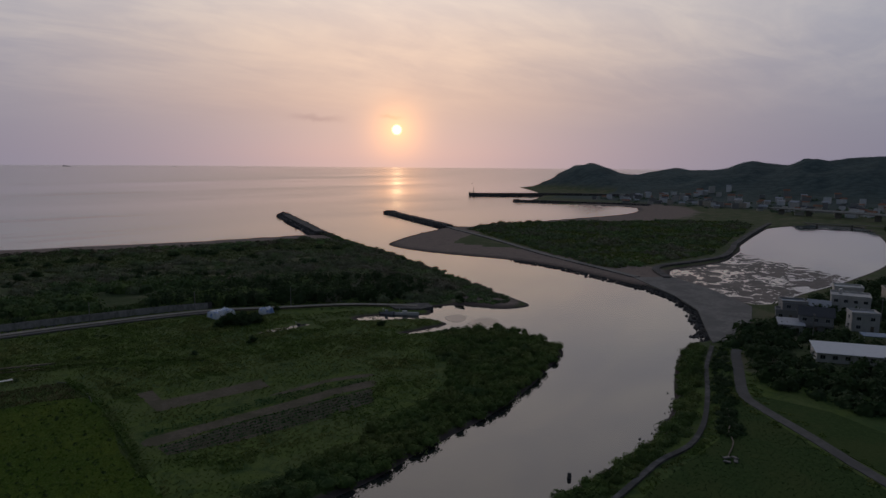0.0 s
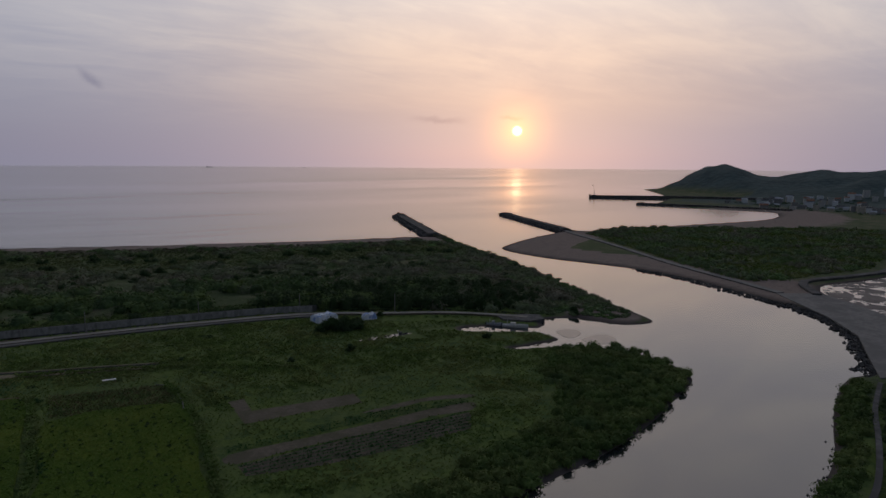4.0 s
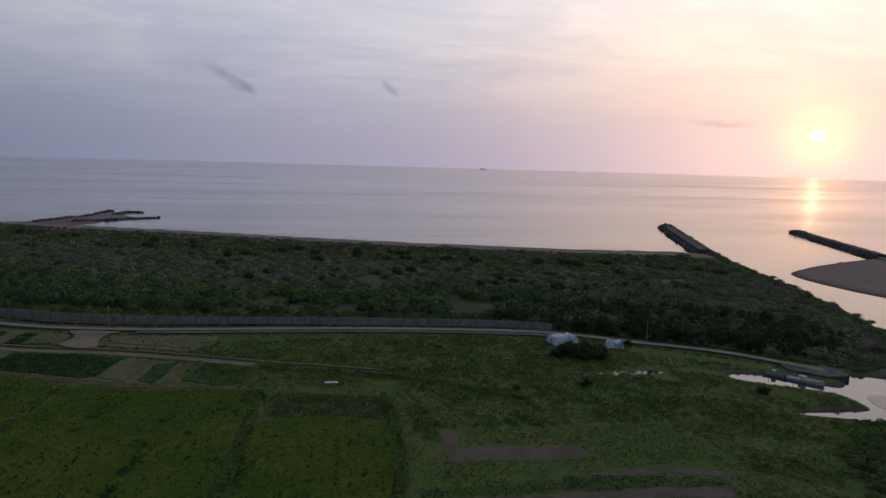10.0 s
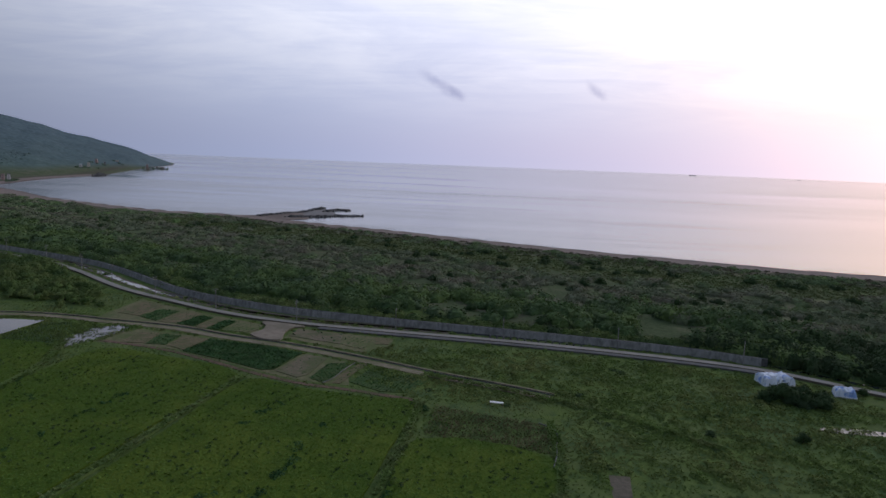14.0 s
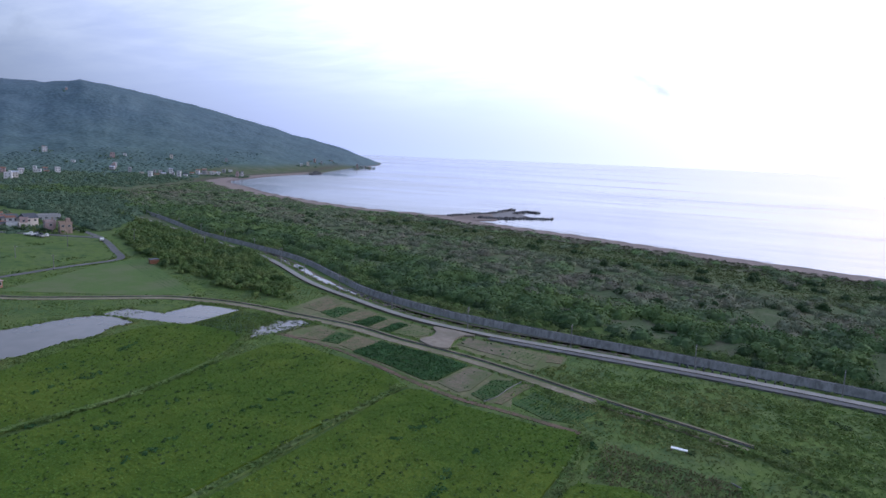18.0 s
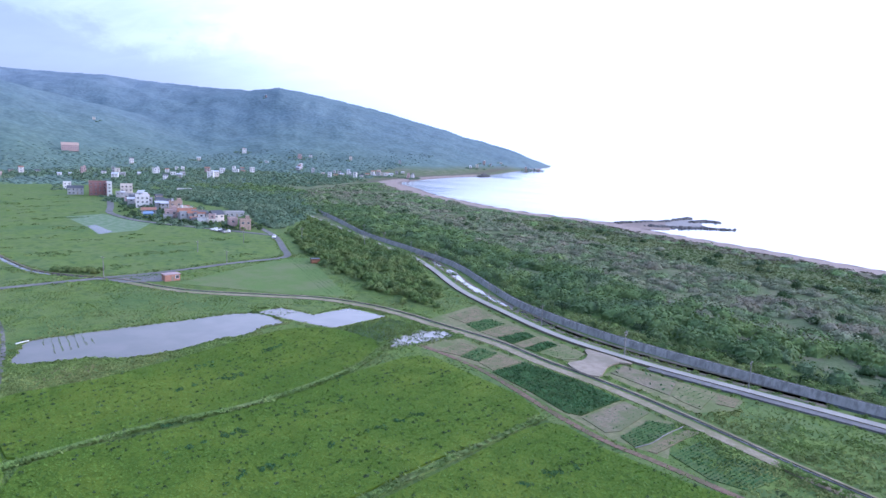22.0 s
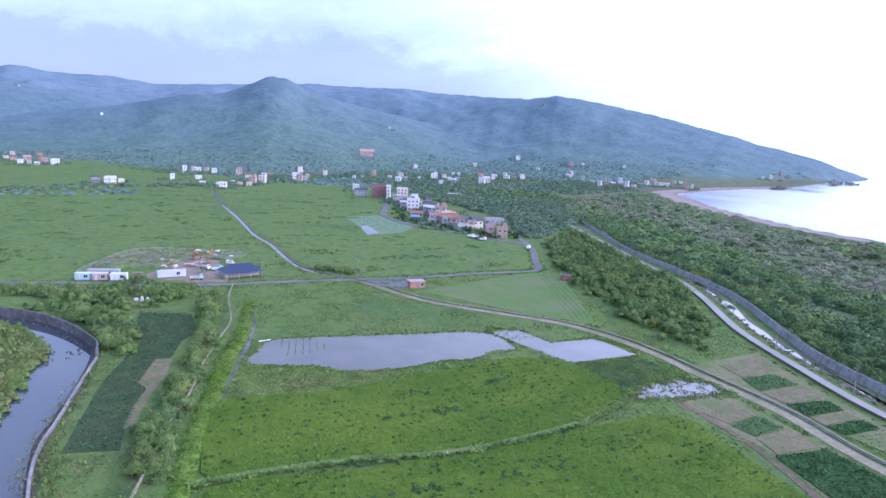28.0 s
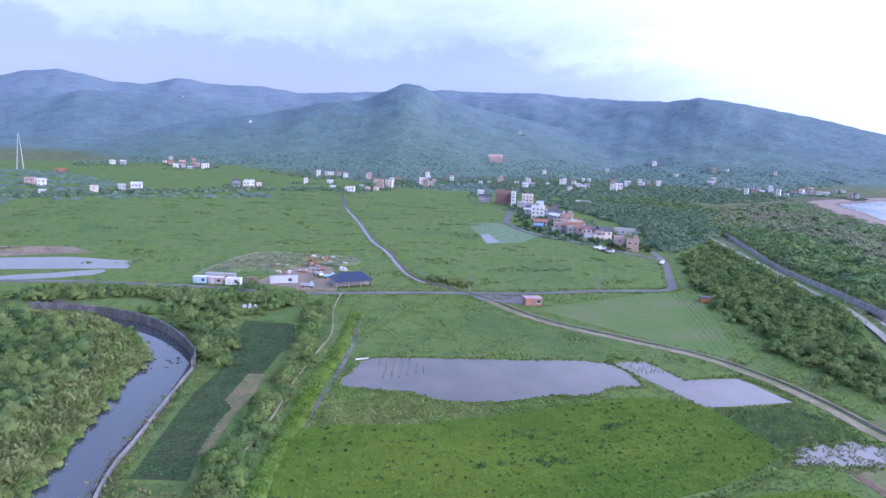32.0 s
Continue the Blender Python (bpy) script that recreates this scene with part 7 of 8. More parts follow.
for sx in (-4.2, 4.2):
    for sy in (-2.7, 2.7):
        bm = bmesh.new()
        tube(bm, (sx, sy, -0.1), (sx, sy, 3.0), 0.08, 0.08, 6)
        part("post", bm, M["steel"], canopy)
# the near village
house(-366, 304, facing(-366, 304, 8), 8, 9, 2, "orange", "flat", "orange", "orange-tiled two-storey house at the village edge", 2, attic=True)
house(-377, 302, facing(-377, 302, 8), 7, 9, 2, "pink", "flat", "grey", "pinkish two-storey house beside the orange one", 2)
house(-432, 342, facing(-432, 342, 10), 17, 9, 1, "grey", "flat", "grey", "long low grey building with a flat roof", 1)
house(-406, 309, facing(-406, 309, 25), 9, 11, 2, "cream", "gable", "dark", "cream gabled house with dark roof", 2)
house(-417, 304, facing(-417, 304, 5), 11, 9, 2, "cream", "shed", "dark", "white two-storey house with dark sheet roof", 2, balcony=True)
house(-430, 299, facing(-430, 299), 10, 10, 2, "grey", "gable", "rust", "grey house with a brown roof", 2)
house(-442, 296, facing(-442, 296), 10, 10, 2, "pink", "flat", "grey", "pink-grey tiled two-storey house", 2, attic=True)
house(-466, 314, facing(-466, 314), 11, 10, 3, "orange", "flat", "orange", "orange three-storey house with a roof room", 2, attic=True, tank=True)
house(-448, 311, facing(-448, 311), 12, 10, 2, "cream", "flat", "rust", "brownish house with a roof terrace", 1, tank=True)
house(-457, 287, facing(-457, 287), 7, 6, 1, "blue", "shed", "blue", "blue sheet-metal house at the roadside", 1)
house(-480, 300, facing(-480, 300), 12, 8, 1, "grey", "shed", "rust", "low grey house with a rusty sheet roof", 1)
house(-522, 318, facing(-522, 318), 12, 10, 3, "white", "flat", "white", "plain white three-storey house", 1, attic=True)
house(-503, 328, facing(-503, 328), 13, 9, 2, "pink", "gable", "dark", "pinkish house under a dark gable roof", 1)
house(-545, 324, facing(-545, 324), 11, 9, 2, "cream", "gable", "dark", "cream rendered house with dark roof", 1)
house(-572, 334, facing(-572, 334), 12, 9, 2, "grey", "flat", "grey", "grey rendered flat-roofed house", 1)
house(-600, 345, facing(-600, 345), 12, 10, 4, "cream", "flat", "white", "cream four-storey house with white cornices", 1, balcony=True)
house(-640, 338, facing(-640, 338), 18, 12, 4, "red", "flat", "grey", "large dark red tiled building with pale side", 1, balcony=True)
house(-628, 343, facing(-628, 343), 5, 12, 4, "white", "flat", "white", "narrow white stair block of the red building", 1)
house(-655, 324, facing(-655, 324), 16, 9, 2, "grey", "gable", "dark", "low purple-grey house with dark roof", 1)
house(-640, 428, facing(-640, 428), 17, 8, 1, "white", "flat", "white", "low white house alone among trees", 1)


FAR_PLACES = []


def far_house(x, y, w, storeys, wall, roof="flat", roof_mat="grey", label="", attic=False):
    FAR_PLACES.append((x, y))
    w = w * (0.54 if x < 0 else 0.85)
    if x < 0 and y < 150:
        storeys = min(storeys, 2)
    elif x < 0:
        storeys = min(storeys, 3)
    return house(x, y, facing(x, y, (x * 7 + y * 3) % 30 - 15), w, w * 0.75, storeys, wall, roof, roof_mat, label or "small %s house below the hills" % {"white": "white", "cream": "cream", "grey": "grey", "pink": "pink", "orange": "orange", "red": "dark red", "blue": "blue", "sheet": "bright white"}[wall], 1 if x < 0 else 0, attic=attic, group="far village houses")


far_house(-950, 465, 12, 4, "pink", attic=True)
far_house(-858, 463, 14, 2, "white", "gable", "pale_roof")
far_house(-872, 480, 14, 2, "grey", "flat", "white")
far_house(-915, 552, 16, 3, "white", attic=True)
far_house(-835, 540, 12, 2, "grey", "gable", "pale_roof")
far_house(-822, 580, 16, 3, "white", attic=True)
far_house(-836, 598, 14, 3, "cream", "gable", "pale_roof")
far_house(-940, 705, 18, 2, "white")
far_house(-955, 690, 14, 2, "grey", "gable", "pale_roof")
far_house(-985, 880, 12, 5, "pink", attic=True)
far_house(-1010, 905, 12, 6, "white")
far_house(-1152, 1024, 16, 6, "pink")
far_house(-1322, 1001, 18, 4, "white")
far_house(-1014, 220, 15, 2, "white", "flat", "pale_roof")
far_house(-1000, 240, 13, 2, "white")
far_house(-975, 270, 13, 3, "pink")
far_house(-800, 247, 14, 4, "orange", attic=True)
far_house(-815, 262, 15, 3, "cream", "flat", "white")
far_house(-846, 317, 13, 4, "orange", attic=True)
far_house(-880, 322, 15, 3, "white")
far_house(-1182, -97, 16, 3, "white")
far_house(-1170, -80, 14, 2, "grey", "gable", "pale_roof")
far_house(-1187, 5, 18, 3, "pink", "gable", "orange", "pinkish temple-like house with orange roof")
far_house(-1175, -12, 15, 3, "orange", "gable", "rust")
far_house(-1160, 25, 16, 2, "pink", "gable", "rust")
far_house(-1140, 43, 15, 3, "white")
far_house(-795, -115, 16, 4, "pink")
far_house(-775, -100, 14, 2, "white", "gable", "pale_roof")
far_house(-740, -10, 18, 2, "white", "gable", "pale_roof")
far_house(-728, -22, 12, 2, "grey")
far_house(-702, -41, 11, 3, "cream")
far_house(-801, 98, 18, 2, "white", "gable", "pale_roof")
far_house(-812, 84, 14, 2, "grey", "gable", "dark")
far_house(-1002, -131, 20, 1, "red", "gable", "rust")
far_house(-690, -80, 9, 1, "white", "shed", "pale_roof")
far_house(-765, 205, 18, 1, "grey", "gable", "pale_roof")
temple = house(-1280, 592, facing(-1280, 592), 28, 16, 3, "pink", "gable", "orange", "large orange temple building on the wooded slope", 1, group="")
temple["category"] = "temple"
rng = np.random.default_rng(21)
walls = ["white", "white", "cream", "grey", "grey", "pink", "white"]
roofs = [("flat", "grey"), ("gable", "pale_roof"), ("gable", "dark"), ("flat", "white"), ("gable", "rust")]


def cluster(line, n, spread, lo, hi, walls=walls):
    p = spline(line, 8)
    for _ in range(n):
        c = p[rng.integers(0, len(p))] + rng.normal(size=2) * spread
        r = roofs[rng.integers(0, 5)]
        far_house(c[0], c[1], rng.uniform(7, 12), int(rng.integers(lo, hi)), walls[rng.integers(0, 7)], r[0], r[1])


cluster([(-905, 855), (-850, 900), (-790, 930), (-745, 945)], 18, 15, 1, 4)
cluster([(-845, 1500), (-900, 1620), (-930, 1700)], 6, 14, 1, 4)
cluster([(-900, 400), (-960, 560), (-1000, 720)], 10, 24, 1, 4)
cluster([(-780, 210), (-860, 290), (-960, 380)], 8, 18, 1, 3)
# houses strung along the hill foot
HILL_FOOT = [(-1274, -19), (-1118, 0), (-1130, 10), (-1273, 18), (-1113, 20), (-1125, 40), (-1207, -23), (-1151, 29), (-794, 84), (-794, 95), (-819, 109), (-871, 168), (-1006, 201), (-1014, 214), (-1025, 234), (-884, 200), (-993, 272), (-807, 252), (-907, 287), (-883, 261), (-741, 202), (-849, 316), (-1006, 367), (-960, 391), (-982, 387), (-976, 417), (-967, 311), (-985, 480), (-911, 474), (-913, 494)]
HILL_FOOT += [(-920, 551), (-724, 346), (-874, 554), (-875, 569), (-827, 515), (-869, 616), (-932, 647), (-969, 722), (-943, 722), (-931, 731), (-908, 656), (-1346, 1017), (-1129, 915), (-1162, 1031), (-1156, 1059), (-977, 870), (-1001, 1191), (-1090, 1121), (-957, 1442), (-1005, 1545), (-1016, 1649), (-990, 1555), (-954, 1409), (-1664, 817), (-1279, 589), (-1148, 637), (-1235, 825), (-2806, -86), (-1957, 136), (-1944, 1546), (-877, 841), (-792, 778), (-817, 815), (-843, 855), (-870, 896), (-783, 827), (-808, 867), (-834, 909), (-862, 954), (-888, 999), (-799, 920), (-825, 964), (-854, 1013), (-871, 1051)]
for k, (x, y) in enumerate(HILL_FOOT):
    r = roofs[int(rng.integers(0, 5))]
    far_house(x, y, rng.uniform(9, 14), 1 + int(rng.integers(0, 3)), walls[int(rng.integers(0, 7))], r[0], r[1])
# the harbour town below the cape
TOWN = ["sheet", "white", "sheet", "cream", "grey", "white", "grey"]
cluster([(900, 500), (870, 370), (880, 300), (850, 215), (865, 130)], 55, 22, 1, 3, TOWN)
cluster([(970, 500), (965, 400), (960, 300), (955, 190), (950, 100)], 60, 34, 1, 4, TOWN)
cluster([(1060, 470), (1080, 360), (1100, 240), (1090, 120)], 26, 36, 2, 4, TOWN)
cluster([(820, 120), (815, 60), (800, 0)], 10, 18, 1, 3, TOWN)

cluster([(-388, 305), (-410, 300), (-440, 305), (-490, 318), (-560, 340), (-600, 352)], 44, 7, 1, 3, ["grey", "cream", "grey", "pink", "grey", "white", "orange"])
# trees standing between the village houses
q = np.vstack([spline([(-360, 298), (-395, 300), (-430, 290), (-460, 280)], 6) + rng.normal(size=(19, 2)) * 3, spline([(-385, 315), (-425, 325), (-480, 318), (-540, 335), (-610, 350)], 8) + rng.normal(size=(33, 2)) * 5])
grove(q, "garden trees between the village houses", 3, "tree_leaf")

# garden trees in front of and round the far houses
places = np.array(FAR_PLACES)
c = np.vstack([np.repeat(places[places[:, 0] < 0], 5, 0), np.repeat(places[places[:, 0] > 0], 1, 0)])
c = c * (1 - rng.uniform(-0.012, 0.022, (len(c), 1))) + rng.normal(size=c.shape) * 9
z_ = hills(c[:, 0], c[:, 1])
stuff("garden_trees", foliage(np.c_[c, z_], rng.uniform(3, 5, len(c)), rng.uniform(1.4, 2.8, len(c)), 30, 0.22), M["plain_leaf"], "garden trees round the far houses", "trees")
q = scatter([(-324, 64), (-345, 74), (-370, 90), (-364, 112), (-349, 136), (-335, 125), (-343, 111), (-324, 92), (-328, 80)], 2.6, rng)
stuff("yard_weeds", foliage(at_ground(q, 0.8), rng.uniform(0.8, 1.8, len(q)), rng.uniform(0.5, 1.2, len(q)), 44, 0.19), M["pale_reed"], "grey-green weeds covering the mound", "weeds")

# ---- harbour, jetties, bridge ----


def armour(line, width, height, n, seed, size=1.7):
    """Tumbled concrete armour blocks along both flanks of a mole."""
    r = np.random.default_rng(seed)
    p = spline(line, 10)
    t = np.gradient(p, axis=0)
    t /= np.linalg.norm(t, axis=1)[:, None]
    vs, fs, o = [], [], 0
    cube = np.array(box_verts(-0.5, -0.5, -0.5, 0.5, 0.5, 0.5))
    for i in range(n):
        k = r.integers(0, len(p))
        side = r.choice([-1, 1]) * r.uniform(0.30, 0.56) * width
        if k < 3:
            side = r.uniform(-0.55, 0.55) * width
        c = p[k] + np.array([-t[k, 1], t[k, 0]]) * side + r.normal(size=2) * 0.8
        z = WATER_Z + height * (1.15 - abs(side) / width * 1.5) * r.uniform(0.7, 1.1)
        m = np.array(Euler(r.uniform(0, 3, 3)).to_matrix())
        vs.append((cube * r.uniform(0.7, 1.3, 3) * size) @ m.T + (c[0], c[1], z))
        fs.append(np.array(BOX_FACES) + o)
        o += 8
    return np.concatenate(vs), np.concatenate(fs)


BLOCKS = []
for i in range(3):
    bm = bm_box(-0.5, -0.5, -0.5, 0.5, 0.5, 0.5, 0.09)
    for v in bm.verts:
        v.co *= 1 + 0.16 * math.sin(v.co.x * 9 + v.co.y * 7 + v.co.z * 5 + i)
    me = bpy.data.meshes.new("block")
    bm.to_mesh(me)
    bm.free()
    me.materials.append(M["rock"])
    BLOCKS.append(me)


def mole(line, width, height, n, seed, label, name="jetty", size=1.7):
    t = thing(name, label, "jetty")
    p = spline(line, 6)
    deck = ribbon("deck", p, width * 0.5, WATER_Z + height, height + 2, M["old_concrete"], "", "deck")
    for k in list(deck.keys()):
        del deck[k]
    deck.parent = t
    core = ribbon("core", p, width * 0.95, WATER_Z + height * 0.45, height + 1.5, M["rock"], "", "core")
    for k in list(core.keys()):
        del core[k]
    core.parent = t
    if name == "harbour_mole":
        v, f = armour(line, width, height, n, seed, size)
        tagged(mesh_object("armour", v, f, M["rock"], parent=t), "tumbled dark concrete blocks", kind="stuff")
        return t
    r = np.random.default_rng(seed)
    q = np.gradient(p, axis=0)
    q /= np.linalg.norm(q, axis=1)[:, None]
    for i in range(min(n, 230)):
        k = r.integers(0, len(p)) if r.random() > 0.22 else r.integers(0, 3)
        off = r.choice([-1, 1]) * r.uniform(0.26, 0.58) if k > 2 else r.uniform(-0.55, 0.55)
        c = p[k] + np.array([-q[k, 1], q[k, 0]]) * off * width + q[k] * r.normal() * 3.0
        z = WATER_Z + height * (1.0 - abs(off) * 1.5) * r.uniform(0.75, 1.0)
        s = size * r.uniform(0.8, 1.4)
        share("block", BLOCKS[i % 3], t, pose(c[0], c[1], z, *r.uniform(0, 180, 3)) @ Matrix.Diagonal((s * r.uniform(0.8, 1.3), s, s * r.uniform(0.7, 1.1), 1)))
    return t


mole([(346, 580), (318, 515), (292, 452), (271, 402)], 15, 3.2, 420, 1, "dark stone jetty with tumbled armour blocks")
mole([(458, 534), (436, 480), (414, 425), (394, 376)], 13, 3.0, 360, 2, "low dark jetty across the river mouth")
patch("sand_spit", [(-238, 588), (-224, 600), (-217, 622), (-205, 648), (-199, 640), (-192, 622), (-184, 606), (-178, 594), (-180, 582), (-205, 566)], WATER_Z - 0.1, M["sand"], "sandy spit between the two rock arms", "sand spit", height=0.5, smooth=3)
patch("gravel_bank", [(-214, 618), (-203, 648), (-199, 684), (-184, 690), (-176, 668), (-160, 640), (-146, 636), (-163, 622), (-180, 604), (-196, 594)], WATER_Z - 0.1, M["wet_sand"], "dark wet gravel between the rock arms", "gravel bank", height=0.35, smooth=2)
mole([(-223, 594), (-215, 622), (-203, 650), (-199, 685), (-197, 706)], 5, 0.9, 150, 3, "long low arm of broken rocks off the beach", "groyne", 1.7)
mole([(-182, 668), (-177, 692), (-165, 689)], 5, 1.0, 60, 8, "detached heap of rocks off the groyne", "groyne", 1.8)
mole([(-193, 595), (-177, 608), (-161, 625), (-141, 637)], 5, 1.0, 120, 4, "short low arm of broken rocks off the beach", "groyne", 1.8)
mole([(817, 738), (862, 704), (927, 656), (985, 585), (1015, 540)], 14, 4.5, 260, 5, "long dark harbour mole below the cape", "harbour_mole", 2.2)
mole([(747, 584), (768, 535), (790, 480), (805, 440), (815, 400)], 11, 3.0, 200, 6, "inner harbour mole of dark stone", "harbour_mole", 2.0)
mole([(-800, 1240), (-775, 1210), (-762, 1170)], 12, 2.2, 80, 7, "small dark harbour mole under the far hill", "harbour_mole", 3.0)
beacon = thing("beacon", "slim harbour beacon on the mole head", "beacon", pose(822, 734, 3.6))
for a, b, r0, r1, nm in ((0, 1.2, 1.4, 1.2, "base"), (1.2, 7.5, 0.6, 0.4, "tower"), (7.5, 9.0, 0.7, 0.5, "lantern")):
    bm = bmesh.new()
    tube(bm, (0, 0, a), (0, 0, b), r0, r1, 10)
    part(nm, bm, M["grey"], beacon)
bridge = thing("road_bridge", "long pale concrete road bridge over the lagoon", "bridge")
ends = [(808, 235), (801, 200), (791, 158), (779, 110), (762, 55)]
dk = ribbon("deck", spline(ends, 4), 10, 7.0, 0.9, M["concrete"], "x")
rl = ribbon("railing", spline(ends, 4), 0.3, 8.1, 1.1, M["white"], "x", shift=4.8)
rl2 = ribbon("railing", spline(ends, 4), 0.3, 8.1, 1.1, M["white"], "x", shift=-4.8)
for ob in (dk, rl, rl2):
    for k in list(ob.keys()):
        del ob[k]
    ob.parent = bridge
for x, y in ((806, 222), (800, 190), (791, 158), (781, 118), (769, 78)):
    bm = bmesh.new()
    add_box(bm, x - 1, y - 3, -2, x + 1, y + 3, 5.7)
    part("pier", bm, M["concrete"], bridge)
foot = thing("foot_bridge", "low pale footbridge across the lagoon inlet", "bridge")
dk = ribbon("deck", spline([(676, 160), (684, 130), (698, 94), (708, 60)], 4), 3, 2.2, 0.5, M["concrete"], "x")
for k in list(dk.keys()):
    del dk[k]
dk.parent = foot
for x, y in ((679, 148), (688, 120), (698, 94)):
    bm = bmesh.new()
    add_box(bm, x - 0.5, y - 1, -2, x + 0.5, y + 1, 1.7)
    part("pier", bm, M["concrete"], foot)


def ship(x, y, rot, k, label):
    t = thing("cargo_ship", label, "ship", pose(x, y, WATER_Z, 0, 0, rot))
    bm = bm_box(-60 * k, -8 * k, -1, 60 * k, 8 * k, 6 * k)
    for v in bm.verts:
        if v.co.z < 0:
            v.co.x *= 0.88
    # pale hull colour stands in for the haze over the sea
    part("hull", bm, M["plastic"], t)
    part("bridge_house", bm_box(-52 * k, -6 * k, 6 * k, -38 * k, 6 * k, 17 * k), M["grey"], t)
    bm = bmesh.new()
    for i in range(4):
        add_box(bm, (-28 + 20 * i) * k, -6 * k, 6 * k, (-14 + 20 * i) * k, 6 * k, 9.5 * k)
    part("hatch", bm, M["grey"], t)


ship(1250, 4600, 10, 0.42, "pale cargo ship low on the hazy horizon")
ship(1830, 4350, 200, 0.22, "tiny fishing vessel far out at sea")
ship(1240, 1120, 60, 0.08, "small fishing boat off the cape")

# ---- things on the flat ----


def tarp_heap(x, y, rot, lx, ly, h, seed, label):
    """A tarpaulin thrown over a stack, with folds and pulled-down edges."""
    t = thing("tarpaulin_heap", label, "tarpaulin", pose(x, y, 0, 0, 0, rot))
    nx, ny = 22, 14
    gx, gy = np.meshgrid(np.linspace(-1, 1, nx), np.linspace(-1, 1, ny), indexing="ij")
    prof = np.clip(1.3 - np.maximum(np.abs(gx) ** 5, np.abs(gy) ** 4) * 1.3, 0, 1) ** 0.45
    fold = fbm(gx * 9, gy * 9, 5.0, 4, seed)
    z = h * prof * (0.82 + 0.13 * fold) + 0.05
    xx, yy = gx * lx / 2 * (1 + 0.05 * fold), gy * ly / 2 * (1 + 0.08 * fold)
    i = np.arange(nx * ny).reshape(nx, ny)
    f = np.stack([i[:-1, :-1], i[1:, :-1], i[1:, 1:], i[:-1, 1:]], -1).reshape(-1, 4)
    mesh_object("tarpaulin", np.stack([xx, yy, z], -1).reshape(-1, 3), f, M["tarp"], False, t)
    bm = bmesh.new()
    for k in range(7):
        a = -lx / 2 + (k + 0.5) * lx / 7
        add_box(bm, a - 0.35, -ly / 2 - 0.3, -0.05, a + 0.35, -ly / 2 + 0.25, 0.35)
    part("sandbag", bm, M["plastic"], t, "pale sandbags along the edge")


tarp_heap(80, 192, 10, 9.5, 5.6, 3.0, 1.0, "crumpled white and pale blue tarpaulin over a heap")
tarp_heap(95.5, 185, -12, 5.4, 4.2, 2.5, 3.0, "smaller pale blue tarpaulin heap beside the road")


def boat(x, y, rot, length, label, mats=("white", "teal")):
    t = thing("fishing_boat", label, "boat", pose(x, y, WATER_Z - 0.15, 0, 0, rot))
    n, L, B = 9, length, length * 0.24
    bm = bmesh.new()
    rings = []
    for i in range(n):
        u = i / (n - 1)
        b = B / 2 * (1 - max(0, (u - 0.55) / 0.45) ** 2.2) * (0.88 + 0.12 * min(1, u * 5)) + 0.02
        sheer = 0.9 + 0.55 * u * u
        xx = -L / 2 + u * L
        rings.append([bm.verts.new(c) for c in ((xx, -b, sheer), (xx, -b * 0.72, 0.15), (xx, 0, -0.05 + 0.5 * max(0, u - 0.8)), (xx, b * 0.72, 0.15), (xx, b, sheer), (xx, b * 0.86, sheer), (xx, b * 0.8, 0.55), (xx, -b * 0.8, 0.55), (xx, -b * 0.86, sheer))])
    for a, c in zip(rings[:-1], rings[1:]):
        for k in range(9):
            bm.faces.new((a[k], a[(k + 1) % 9], c[(k + 1) % 9], c[k]))
    bm.faces.new(rings[0]), bm.faces.new(rings[-1][::-1])
    bmesh.ops.recalc_face_normals(bm, faces=bm.faces[:])
    part("hull", bm, M[mats[0]], t)
    part("console", bm_box(-L * 0.18, -0.6, 0.5, L * 0.02, 0.6, 1.9, 0.05), M[mats[0]], t)
    part("windscreen", bm_box(L * 0.021, -0.55, 1.25, L * 0.03, 0.55, 1.8), M["glass"], t)
    bm = bmesh.new()
    for sy in (-0.7, 0.7):
        tube(bm, (-L * 0.3, sy, 0.5), (-L * 0.3, sy, 2.6), 0.05, 0.04, 6)
    tube(bm, (-L * 0.3, -0.7, 2.6), (-L * 0.3, 0.7, 2.6), 0.05, 0.05, 6)
    part("mast_frame", bm, M["steel"], t)
    part("outboard", bm_box(-L / 2 - 0.45, -0.25, 0.3, -L / 2 - 0.02, 0.25, 1.3, 0.05), M["dark"], t)
    return t


boat(136.5, 147, -50, 9.8, "white open fishing boat moored in the creek", ("plastic", "teal"))
boat(131.5, 153, -46, 6.0, "small pale skiff behind the moored boat", ("pale_roof", "grey"))
boat(94, 158.6, -12, 4.5, "dark skiff lying in the creek", ("dark", "dark"))
patch("quay", [(137, 154.5), (144, 147), (151, 146.5), (154, 153), (149, 157), (139, 161)], WATER_Z - 0.2, M["old_concrete"], "low concrete quay beside the creek", "quay", height=1.6)
table = thing("white_board", "white board lying on posts in the weeds", "board", pose(1.6, 159, 0, 0, 0, -6))
part("board", bm_box(-1.7, -0.5, 0.9, 1.7, 0.5, 1.02, 0.02), M["plastic"], table)
for sx in (-1.5, 1.5):
    for sy in (-0.4, 0.4):
        bm = bmesh.new()
        tube(bm, (sx, sy, -0.1), (sx, sy, 0.9), 0.05, 0.05, 6)
        part("post", bm, M["wood"], table)


